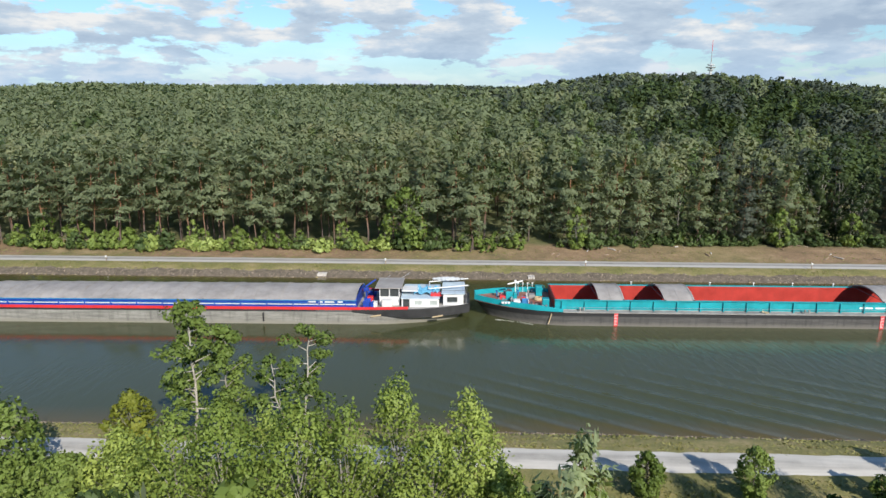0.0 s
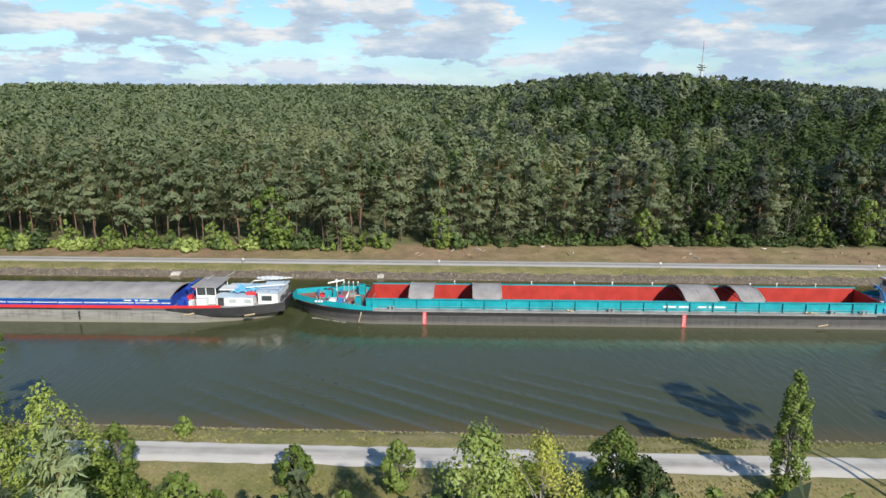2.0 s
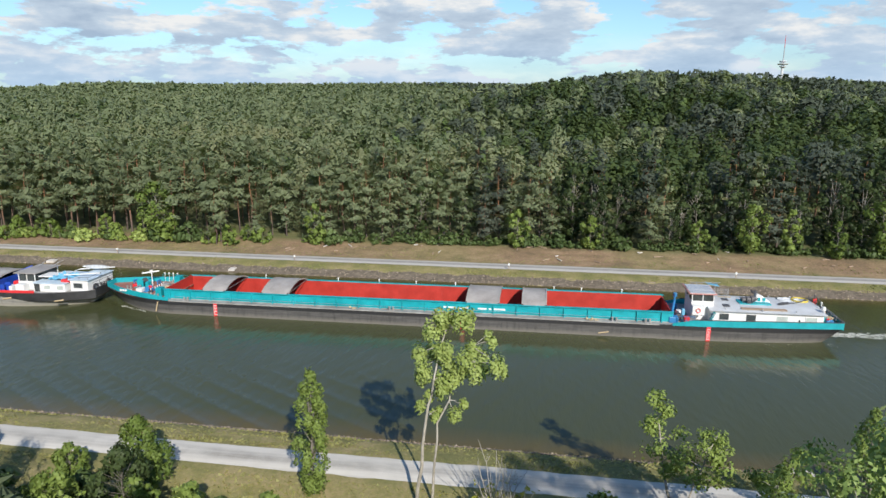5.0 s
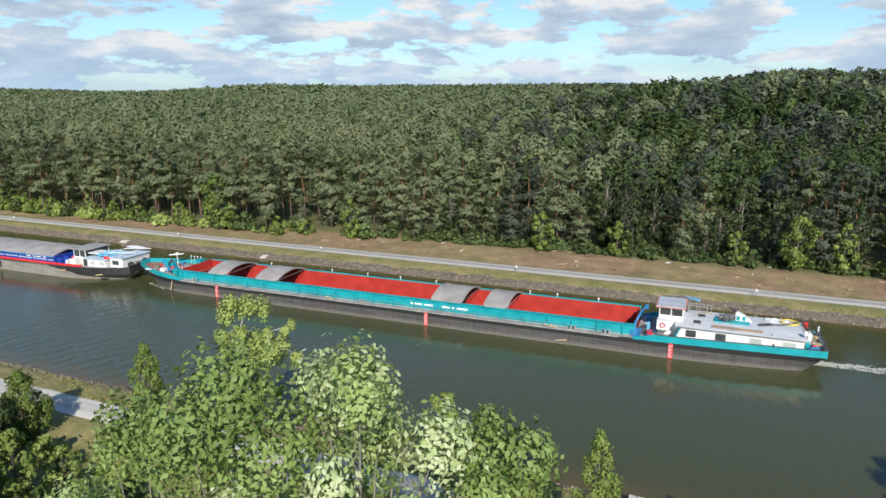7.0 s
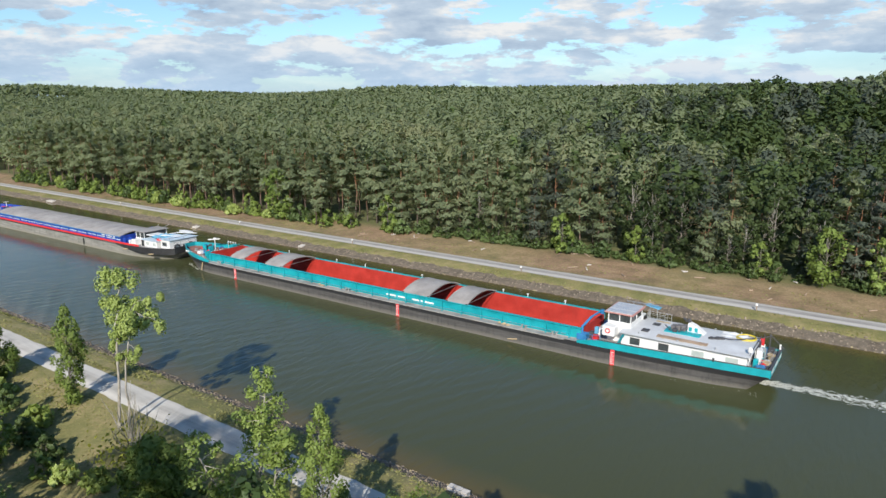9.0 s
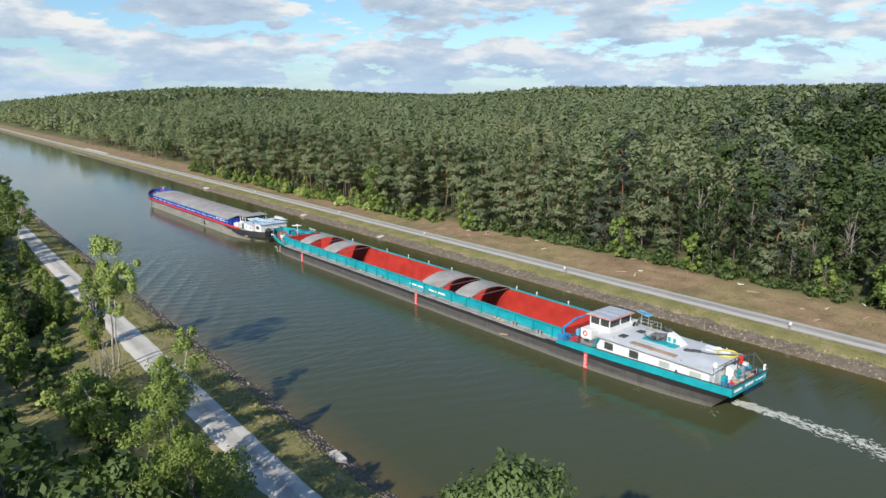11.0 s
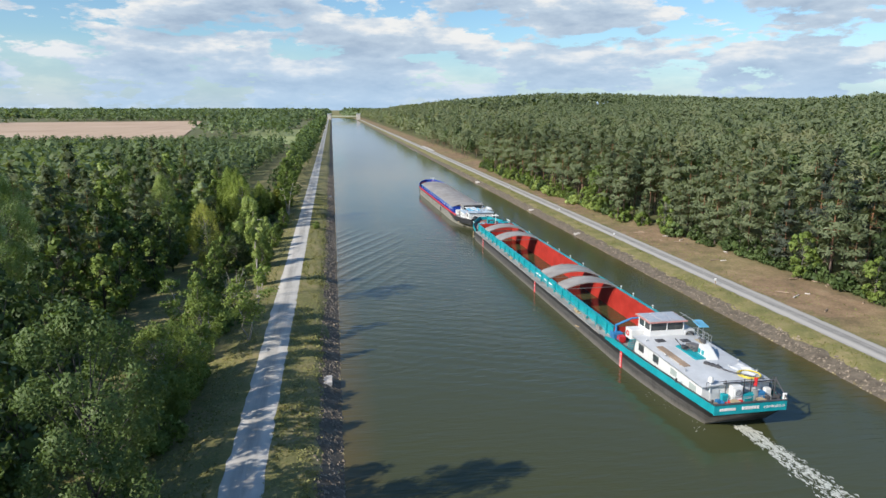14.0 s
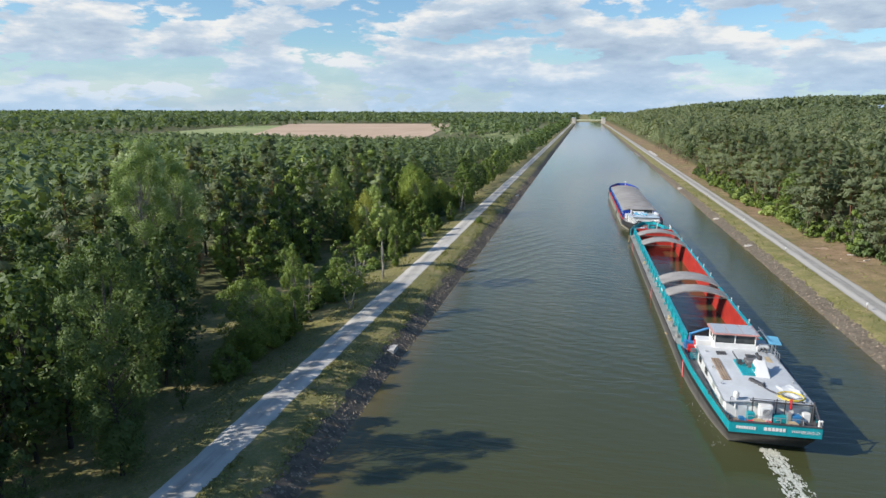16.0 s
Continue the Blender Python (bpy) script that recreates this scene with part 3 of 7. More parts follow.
def bars(parent, name, x, y, z, widths, height, across, paint_, label=""):
    """Writing too small to read, as plain bars; across: 'x' on a side, 'y' on an end."""
    bm = fresh()
    at = 0.0
    for w, gap in widths:
        if across == "x":
            box(bm, x + at, x + at + w, y - 0.012, y + 0.012, z, z + height)
        else:
            box(bm, x - 0.012, x + 0.012, y + at, y + at + w, z, z + height)
        at += w + gap
    return part(name, bm, paint_, parent, label)


# ---- the open barge: teal, black and red ----
def teal_half(x):
    if x < -5.5:
        u = min(1.0, (-5.5 - x) / 10.8)
        return 0.9 + 3.2 * (1 - u ** 2.3)
    if x > 56:
        return 4.1 - 1.05 * ((x - 56) / 15.2) ** 1.7
    return 4.1


def teal_water(x):
    if x < -5.5:
        u = min(1.0, (-5.5 - x) / 10.8)
        return 0.25 + 3.8 * (1 - u ** 1.8)
    if x > 56:
        return 4.05 - 1.5 * ((x - 56) / 15.2) ** 1.6
    return 4.08


def teal_deck(x):
    if x < -4:
        return 1.68 + 0.50 * min(1, (-4 - x) / 12.3) ** 1.5
    if x > 52:
        return 1.68 + 0.14 * min(1, (x - 52) / 12)
    return 1.68


def build_teal_barge():
    s = thing("cargo_barge", pose(0, 3.85, 0, 0, 0, 0.69), "long open barge, teal and black, red hold, white deckhouse aft", "barge")
    bow = [-16.3 + 0.6 * k for k in range(19)]
    mid = [-4.0 + 4.0 * k for k in range(15)]
    aft = [56 + 1.27 * k for k in range(12)] + [71.2]
    xs = bow + mid + aft
    part("hull", hull_mesh(xs, teal_half, teal_water, teal_deck, lambda x: -1.8 * max(0, (x - 64) / 7.2) ** 2, lambda x: 1.6 * max(0, (-9 - x) / 7.3)), HULL_DARK, s, "scraped black steel hull", True)
    part("rubbing_strake", side_strip(fresh(), [x for x in xs if -6.5 < x < 56], teal_half, lambda x: teal_deck(x) - 0.10, lambda x: teal_deck(x) + 0.02, 0.1, -1, 0.06), GREY_DECK, s)
    part("rubbing_strake", side_strip(fresh(), [x for x in xs if -6.5 < x < 56], teal_half, lambda x: teal_deck(x) - 0.10, lambda x: teal_deck(x) + 0.02, 0.1, 1, 0.06), GREY_DECK, s)
    part("foredeck", deck_mesh([x for x in bow if x <= -6.7] + [-6.9], lambda x: teal_half(x) - 0.03, lambda x: teal_deck(x) - 0.02), BROWN_DECK, s, "red-brown foredeck")
    gang = [-6.9, -6.0, -5.0] + mid + [55.9]
    part("gangway", deck_mesh([x for x in gang if x <= 53.6] + [53.6], lambda x: teal_half(x) - 0.02, teal_deck, 3.28), GREY_DECK, s, "narrow grey side decks")
    part("afterdeck", deck_mesh([53.6, 55] + aft, lambda x: teal_half(x) - 0.03, lambda x: teal_deck(x) - 0.02), GREY_DECK, s)
    # bow and stern bulwarks
    for sign in (-1, 1):
        part("bow_bulwark", side_strip(fresh(), [x for x in bow if x <= -6.0], teal_half, lambda x: teal_deck(x) - 0.05, lambda x: teal_deck(x) + 0.30 + 0.30 * min(1, max(0, (-6.0 - x) / 3.0)), 0.09, sign, 0.02), TEAL, s)
        part("stern_bulwark", side_strip(fresh(), [53.4, 54.2, 55] + aft, teal_half, lambda x: teal_deck(x) - 0.10, lambda x: teal_deck(x) + 0.16 + 0.46 * min(1, max(0, (x - 53.4) / 2.4)), 0.09, sign, 0.03), TEAL, s)
        part("bulwark_capping", side_strip(fresh(), [55.6] + aft, teal_half, lambda x: teal_deck(x) + 0.60, lambda x: teal_deck(x) + 0.65, 0.16, sign, 0.06), DARK, s)
    part("bow_bulwark", box(fresh(), -16.36, -16.26, -0.92, 0.92, teal_deck(-16.3) - 0.05, teal_deck(-16.3) + 0.60, 0.02), TEAL, s)
    part("transom", box(fresh(), 71.14, 71.25, -3.08, 3.08, 1.62, 2.44, 0.02), TEAL, s, "flat teal transom with white lettering")
    part("bulwark_capping", box(fresh(), 71.06, 71.30, -3.1, 3.1, 2.44, 2.49), DARK, s)
    # hold: inner walls, floor, coamings with stiffeners
    part("hold_floor", box(fresh(), -6.8, 53.3, -3.22, 3.22, -1.55, -1.45), HOLD_FLOOR, s, "bare worn hold floor")
    for sign in (-1, 1):
        part("hold_wall", box(fresh(), -6.8, 53.3, sign * 3.2, sign * 3.27, -1.5, 2.86), RED_HOLD, s, "red hold wall")
        part("coaming", box(fresh(), -7.0, 53.5, sign * 3.28, sign * 3.36, 1.66, 2.86), TEAL, s, "teal hatch coaming")
        part("coaming_rail", box(fresh(), -7.05, 53.55, sign * 3.20, sign * 3.52, 2.86, 2.95), TEAL, s)
        part("coaming_foot", box(fresh(), -7.0, 53.5, sign * 3.36, sign * 3.42, 1.70, 1.78), GREY_DECK, s)
        for k in range(23):
            x = -6.2 + 2.66 * k
            bm = fresh()
            v = [bm.verts.new(p) for p in ((x - 0.05, sign * 3.37, 1.7), (x - 0.05, sign * 3.62, 1.7), (x - 0.05, sign * 3.52, 2.85), (x - 0.05, sign * 3.37, 2.85),
                                           (x + 0.05, sign * 3.37, 1.7), (x + 0.05, sign * 3.62, 1.7), (x + 0.05, sign * 3.52, 2.85), (x + 0.05, sign * 3.37, 2.85))]
            for f in ((0, 1, 2, 3), (7, 6, 5, 4), (0, 4, 5, 1), (1, 5, 6, 2), (2, 6, 7, 3), (3, 7, 4, 0)):
                bm.faces.new([v[i] for i in f])
            bmesh.ops.recalc_face_normals(bm, faces=bm.faces)
            part("stiffener", bm, TEAL, s)
        # handrail on the coaming
        bm = fresh()
        for x in np.arange(-5.5, 52, 5.32):
            rod(bm, (x, sign * 3.45, 2.1), (x, sign * 3.6, 2.1), 0.02, 6)
        rod(bm, (-5.5, sign * 3.6, 2.1), (52, sign * 3.6, 2.1), 0.018, 6)
        part("handrail", bm, STEEL, s)
    for x in (-6.9, 53.4):
        part("hold_end", box(fresh(), x - 0.06, x + 0.06, -3.28, 3.28, -1.5, 2.95 if x < 0 else 2.75), RED_HOLD, s)
    for x0, x1, lift in ((-1.95, 1.0, 0.0), (5.65, 9.1, 0.0), (30.5, 34.35, 0.06), (36.9, 39.7, 0.0)):
        c = part("hatch_cover", arch_cover(x0, x1, 3.38, 2.97 + lift, 0.78), COVER, s, "curved grey steel hatch cover")
        for x in (x0 + 0.07, x1 - 0.07):
            for y in (-3.42, 3.42):
                part("roller", rod(fresh(), (x, y - 0.04, 3.0), (x, y + 0.04, 3.0), 0.09, 10), DARK, c)
            part("tie_beam", box(fresh(), x - 0.03, x + 0.03, -3.3, 3.3, 2.96 + lift, 3.02 + lift), COVER_UNDER, c)
    for k, x in enumerate((3.4, 13.2, 18.6, 23.4, 28.4, 40.6, 43.9, 48.7)):
        bm = fresh()
        rod(bm, (x, 3.42, 2.95), (x, 3.42, 3.28), 0.05, 8)
        box(bm, x - 0.09, x + 0.09, 3.36, 3.48, 3.22, 3.36, 0.02)
        part("hatch_lamp", bm, WHITE, s)
    # draught marks with white ticks
    for x in (0.0, 30.2, 57.2):
        y = -(teal_half(x) + 0.025)
        m = part("draught_mark", box(fresh(), x - 0.22, x + 0.22, y - 0.012, y + 0.02, 0.02, 1.56 if x < 50 else 1.62), MARK_RED, s, "red draught mark with white ticks")
        bm = fresh()
        for k in range(7):
            box(bm, x - 0.20, x + (0.05 if k % 2 else 0.18), y - 0.02, y, 0.18 + 0.19 * k, 0.24 + 0.19 * k)
        part("tick", bm, WHITE, m)
    bars(s, "registration_plate", 27.9, -3.38, 2.18, [(1.5, 0.3), (1.1, 0.5)], 0.2, "x", WHITE)
    bars(s, "registration_plate", 31.9, -3.38, 2.18, [(1.0, 0.25), (0.3, 0.3), (1.3, 0.3)], 0.2, "x", WHITE)
    bars(s, "name_plate", -13.2, -(teal_half(-12.4) + 0.07), 2.28, [(0.3, 0.08), (0.25, 0.08), (0.28, 0.08), (0.28, 0.08), (0.25, 0.08)], 0.24, "x", WHITE)
    # loose gear on the side deck
    for x in (16.8, 44.2, 44.8):
        bm = fresh()
        ball(bm, (x, -3.75, 1.85), 0.16, 0.8)
        ring(bm, (x + 0.45, -3.75, 1.74), 0.2, 0.045)
        part("mooring_rope", bm, CANE, s)
    for x in (-3.9, 21.8, 47.2, 50.8):
        bollard(s, x, -3.82, 1.69, GREY_DECK)
        bollard(s, x, 3.82, 1.69, GREY_DECK)
    for x, z0, z1 in ((-7.8, 0.25, 1.5), (45.5, 0.35, 0.55)):
        part("fender", rod(fresh(), (x, -4.2, z0), (x + (0.35 if x < 0 else 1.1), -4.2, z1), 0.07, 8), CANE, s)
    # foredeck: winch, mast, stores
    winch(s, -12.1, 0.3, teal_deck(-12), TEAL, DARK, 1.25)
    winch(s, -10.4, -1.2, teal_deck(-10), SEA_BLUE, RED, 0.8)
    for x, y in ((-13.2, -1.1), (-13.2, 1.2), (-9.3, -2.9), (-9.3, 2.9), (-8.2, -3.2), (-8.2, 3.2)):
        bollard(s, x, y, teal_deck(x), GREY_DECK)
    bm = fresh()
    z = teal_deck(-11.3)
    rod(bm, (-11.3, 1.1, z), (-11.3, 1.1, z + 1.9), 0.06, 8)
    rod(bm, (-12.3, 0.6, z + 1.75), (-10.4, 1.4, z + 1.95), 0.09, 8)
    box(bm, -11.45, -11.15, 0.95, 1.25, z + 1.9, z + 2.1, 0.02)
    part("bow_mast", bm, WHITE, s, "white folding bow mast")
    for x, y, h, p in ((-8.3, 2.3, 1.25, TEAL), (-8.0, -2.6, 1.1, TEAL), (-9.3, 1.0, 0.5, GREY_DECK), (-11.3, -1.6, 0.45, WHITE), (-12.9, 0.2, 0.4, RED)):
        part("locker", box(fresh(), x - 0.4, x + 0.4, y - 0.45, y + 0.45, teal_deck(x), teal_deck(x) + h, 0.05), p, s)
    for y in np.arange(-1.6, 1.7, 0.5):
        part("vent_pipe", rod(fresh(), (-9.9, y, teal_deck(-10)), (-9.9, y, teal_deck(-10) + 0.5), 0.05, 8), WHITE, s)
    bm = fresh()
    ring(bm, (-8.6, 0.2, teal_deck(-8.6) + 0.12), 0.45, 0.1, 18, 6)
    ring(bm, (-8.6, 0.2, teal_deck(-8.6) + 0.28), 0.38, 0.09, 18, 6)
    part("rope_coil", bm, CANE, s)
    for x, y, p, h in ((-13.6, 0.9, SEA_BLUE, 0.7), (-10.9, 1.9, SEA_BLUE, 0.6), (-11.9, -1.0, STEEL, 0.55), (-9.6, -2.2, DARK, 0.4), (-12.6, 1.6, GREY_DECK, 0.5)):
        bm = fresh()
        z = teal_deck(x)
        rod(bm, (x, y - 0.3, z), (x, y - 0.3, z + h), 0.06, 8)
        rod(bm, (x, y + 0.3, z), (x, y + 0.3, z + h), 0.06, 8)
        rod(bm, (x, y - 0.35, z + h * 0.8), (x, y + 0.35, z + h * 0.8), 0.13, 10)
        part("fairlead", bm, p, s)
    railing(s, [(-7.4, 3.75, teal_deck(-7.4) + 0.35), (-8.6, 3.68, teal_deck(-8.6) + 0.5), (-9.8, 3.5, teal_deck(-9.8) + 0.55), (-11.0, 3.2, teal_deck(-11) + 0.6)], 0.45, TEAL, 1)
    for x in (-9.0, -9.6, -10.2, -10.8):
        part("deck_lamp", ball(rod(fresh(), (x, 3.3, teal_deck(x)), (x, 3.3, 3.0), 0.03, 6), (x, 3.3, 3.05), 0.11), WHITE, s)
    # gantry and gear ahead of the wheelhouse
    g = part("hatch_crane", rod(rod(rod(fresh(), (53.5, -3.0, 1.7), (53.5, -3.0, 3.1), 0.14, 8), (53.5, -3.0, 3.0), (53.9, -1.6, 3.75), 0.12, 8), (53.9, -1.6, 3.75), (54.3, 0.3, 4.0), 0.10, 8), SEA_BLUE, s, "blue hatch crane folded across the hold end")
    part("crane_foot", box(fresh(), 53.1, 54.1, -3.5, -2.5, 1.7, 2.35, 0.06), SEA_BLUE, g)
    part("crane_hook", box(fresh(), 54.1, 54.5, 0.2, 0.6, 3.6, 4.08, 0.05), SEA_BLUE, g)
    part("hydraulic_box", box(fresh(), 54.6, 54.95, -2.5, -2.0, 2.3, 3.0, 0.06), TARP, s)
    railing(s, [(54.0, -3.7, 1.72), (54.9, -3.72, 1.74), (55.7, -3.72, 1.76)], 0.85, SEA_BLUE)
    for x, y, p in ((54.3, -2.2, DARK), (54.6, -0.9, WHITE), (55.0, -3.1, RED), (54.5, 1.6, SEA_BLUE)):
        part("deck_box", box(fresh(), x - 0.3, x + 0.3, y - 0.35, y + 0.35, 1.7, 2.4, 0.05), p, s)
    # deckhouse
    house = part("deckhouse", box(fresh(), 57.6, 69.2, -2.95, 2.95, 1.7, 3.18, 0.04), WHITE, s, "long white deckhouse")
    bm = fresh()
    rows = []
    for x in (57.4, 60, 63, 66, 69.5):
        rows.append([bm.verts.new((x, y, 3.20 + 0.16 * (1 - (y / 3.1) ** 2))) for y in np.linspace(-3.1, 3.1, 9)])
    for p, q in zip(rows, rows[1:]):
        for k in range(8):
            bm.faces.new((p[k], q[k], q[k + 1], p[k + 1]))
    made = bmesh.ops.extrude_face_region(bm, geom=bm.faces[:])
    bmesh.ops.translate(bm, vec=(0, 0, -0.07), verts=[v for v in made["geom"] if isinstance(v, bmesh.types.BMVert)])
    bmesh.ops.recalc_face_normals(bm, faces=bm.faces)
    part("roof", bm, PALE_ROOF, house, "pale grey cambered roof")
    for sign in (-1, 1):
        for k, x in enumerate((58.55, 61.35, 64.4, 67.4)):
            window(house, x, x + (0.85 if k < 2 else 1.1), sign * 2.95, 2.25, 2.82, sign, frame_paint=DARK if k < 2 else WHITE, glass=PANE if k < 2 else PANE_PALE)
        part("gutter", box(fresh(), 57.45, 69.4, sign * 3.12, sign * 3.18, 3.12, 3.19), STEEL, house)
    for k, y in enumerate((-2.2, 0.3, 1.6)):
        part("door", box(fresh(), 69.2, 69.26, y, y + 0.75, 1.85, 3.0, 0.02), WHITE if k else PALE_ROOF, house)
    # wheelhouse
    wh = part("wheelhouse", box(fresh(), 55.7, 58.1, -1.75, 1.75, 1.7, 3.82, 0.04), WHITE, s, "white wheelhouse with wide windows")
    for x in (55.75, 56.9, 58.05):
        for y in (-1.7, 0.0, 1.7):
            if (x, y) != (56.9, 0.0):
                part("window_post", rod(fresh(), (x, y, 3.78), (x, y, 4.66), 0.06, 8), WHITE, wh)
    for sign in (-1, 1):
        part("pane", box(fresh(), 55.85, 57.95, sign * 1.68, sign * 1.70, 3.83, 4.6), PANE, wh)
        x = 56.9 + sign * 1.15
        part("pane", box(fresh(), x - 0.01, x + 0.01, -1.62, 1.62, 3.83, 4.6), PANE, wh)
    part("wheelhouse_roof", box(fresh(), 55.35, 58.35, -1.98, 1.98, 4.62, 4.74, 0.04), FADED_RED, wh, "flat roof with a faded red rim")
    for k in range(3):
        y = -1.82 + 1.24 * k
        part("solar_panel", box(fresh(), 55.5, 58.2, y, y + 1.16, 4.75, 4.79), SOLAR, wh)
    bm = fresh()
    rod(bm, (56.2, 2.3, 4.9), (59.6, 2.1, 5.0), 0.03, 6)
    rod(bm, (56.2, 2.5, 4.75), (59.4, 2.4, 4.8), 0.025, 6)
    rod(bm, (57.0, 1.9, 4.7), (57.0, 2.5, 4.9), 0.03, 6)
    part("antenna", bm, STEEL, wh)
    part("bridge_wing", box(fresh(), 55.6, 56.9, -3.0, -1.76, 2.55, 3.55, 0.05), WHITE, wh)
    part("bridge_wing", box(fresh(), 56.2, 58.2, 1.76, 2.9, 2.4, 3.75, 0.12), PALE_ROOF, wh)
    part("life_ring", ring(fresh(), (56.2, -3.06, 3.1), 0.22, 0.05, 20, 6, "Y"), RED, wh, "red and white life ring")
    part("spare_tyre", ring(fresh(), (58.28, 2.3, 3.25), 0.32, 0.12, 18, 8, "X"), RUBBER, wh)
    bm = fresh()
    rod(bm, (58.5, 3.0, 3.2), (58.5, 3.0, 4.55), 0.04, 6)
    sb = part("board_stand", bm, STEEL, s)
    part("board_stand", rod(fresh(), (59.3, 3.0, 3.2), (59.3, 3.0, 4.35), 0.04, 6), STEEL, s)
    bm = fresh()
    v = [bm.verts.new(p) for p in ((58.2, 2.4, 4.72), (59.6, 2.4, 4.45), (59.6, 3.4, 4.40), (58.2, 3.4, 4.66))]
    f = bm.faces.new(v)
    made = bmesh.ops.extrude_face_region(bm, geom=[f])
    bmesh.ops.translate(bm, vec=(0, 0, 0.06), verts=[q for q in made["geom"] if isinstance(q, bmesh.types.BMVert)])
    bmesh.ops.recalc_face_normals(bm, faces=bm.faces)
    part("board", bm, TARP, sb, "tilted light blue board")
    ladder(s, 57.3, 57.9, -3.3, 1.75, 3.1, TEAL, 6, 0.6)
    # roof gear
    railing(s, [(58.6, 2.9, 3.25), (58.6, 1.9, 3.3), (60.4, 1.9, 3.3), (60.4, 2.9, 3.25)], 0.8, STEEL, 2)
    railing(s, [(58.4, 2.95, 3.2), (59.6, 2.95, 3.2), (60.8, 2.95, 3.2)], 0.8, STEEL, 2)
    sl = part("skylight_base", box(fresh(), 61.1, 64.5, -0.75, 0.85, 3.26, 3.46, 0.03), TEAL, s, "teal engine-room skylight")
    for k in range(3):
        part("skylight_hatch", box(fresh(), 61.55 + 0.5 * k, 61.98 + 0.5 * k, -0.05, 0.8, 3.46, 3.84 + 0.08 * k, 0.05), COVER_UNDER, sl)
    bm = fresh()
    rod(bm, (61.7, -0.4, 3.45), (61.2, -0.9, 4.15), 0.05, 6)
    rod(bm, (62.4, -0.5, 3.45), (63.1, -0.3, 4.0), 0.06, 6)
    box(bm, 61.9, 62.3, -0.7, -0.3, 3.45, 3.8, 0.04)
    part("exhaust_pipe", bm, DARK, sl)
    bm = fresh()
    lo = [bm.verts.new(p) for p in ((63.1, 0.2, 3.3), (64.8, 0.2, 3.3), (64.8, 1.3, 3.3), (63.1, 1.3, 3.3))]
    hi = [bm.verts.new(p) for p in ((63.1, 0.3, 4.3), (63.9, 0.3, 4.0), (63.9, 1.2, 4.0), (63.1, 1.2, 4.3))]
    for k in range(4):
        bm.faces.new((lo[k], lo[(k + 1) % 4], hi[(k + 1) % 4], hi[k]))
    bm.faces.new(hi), bm.faces.new(lo[::-1])
    bmesh.ops.bevel(bm, geom=bm.edges[:], offset=0.06, segments=2, affect="EDGES")
    fu = part("funnel", bm, WHITE, s, "squat white funnel with teal bands")
    for x in (63.25, 63.8):
        part("funnel_band", box(fresh(), x, x + 0.28, 0.16, 0.22, 3.55, 3.95), TEAL, fu)
    bm = fresh()
    ball(bm, (63.1, 0.75, 4.42), 0.22, 1.0)
    rod(bm, (62.9, 0.75, 4.3), (62.6, 0.6, 4.65), 0.12, 8)
    part("exhaust", bm, DARK, fu)
    for x, y in ((59.5, -1.4), (59.9, 0.9)):
        part("roof_hatch", box(fresh(), x - 0.35, x + 0.35, y - 0.4, y + 0.4, 3.28, 3.42, 0.03), DARK, s)
    part("roof_mat", box(fresh(), 59.5, 60.9, 1.6, 2.5, 3.275, 3.29), CANE, s)
    bm = fresh()
    for y in (-2.5, -2.28, -2.06):
        box(bm, 60.9, 65.6, y, y + 0.17, 3.3, 3.38)
    for x in (61.5, 63.2, 65.0):
        box(bm, x, x + 0.1, -2.55, -1.85, 3.24, 3.3)
    part("gangplank", bm, WOOD, s, "weathered wooden gangplank")
    # dark folded canvas and a boom lying along the roof
    bm = fresh()
    for k in range(9):
        ball(bm, (65.4 + 0.13 * k, -0.35 + 0.07 * k, 3.42), 0.22 + 0.05 * math.sin(k * 1.9), 0.75, 1)
    part("folded_canvas", bm, DARK, s)
    bm = fresh()
    pts = [(65.9 + 0.42 * k, 0.5 + 1.9 * (k / 8) ** 1.3 - 0.9 * math.sin(math.pi * k / 8), 3.40 + 0.12 * math.sin(math.pi * k / 8)) for k in range(9)]
    for a, b in zip(pts, pts[1:]):
        rod(bm, a, b, 0.055, 8)
    part("boom", bm, DARK, s)
    # pale canvas spread over the roof edge
    bm = fresh()
    rows = [[bm.verts.new((66.0 + 0.33 * i, 1.3 + 0.2 * j - 0.05 * i * (j < 3), 3.30 + 0.10 * abs(math.sin(i * 1.7 + j * 0.9)) + 0.06 * math.cos(j * 1.3 - i))) for j in range(8)] for i in range(8)]
    for p, q in zip(rows, rows[1:]):
        for k in range(7):
            bm.faces.new((p[k], q[k], q[k + 1], p[k + 1]))
    made = bmesh.ops.extrude_face_region(bm, geom=bm.faces[:])
    bmesh.ops.translate(bm, vec=(0, 0, -0.06), verts=[v for v in made["geom"] if isinstance(v, bmesh.types.BMVert)])
    part("roof_canvas", bm, PALE_ROOF, s, "pale rumpled canvas on the roof")
    part("hose_ring", ring(ring(fresh(), (68.25, 1.75, 3.40), 0.88, 0.05, 28, 6), (68.3, 1.8, 3.46), 0.80, 0.045, 28, 6), YELLOW, s, "loosely coiled yellow hose")
    for x, y in ((59.2, -2.6), (63.0, -2.75), (66.4, -2.75), (65.2, 2.8), (67.6, 2.9)):
        part("roof_vent", ball(rod(fresh(), (x, y, 3.15), (x, y, 3.4), 0.05, 8), (x, y, 3.42), 0.09, 0.7), STEEL, s)
    bm = fresh()
    rod(bm, (69.3, -2.3, 2.6), (69.3, -2.3, 3.55), 0.06, 8)
    rod(bm, (69.3, -2.3, 3.5), (69.3, -2.3, 3.75), 0.22, 12)
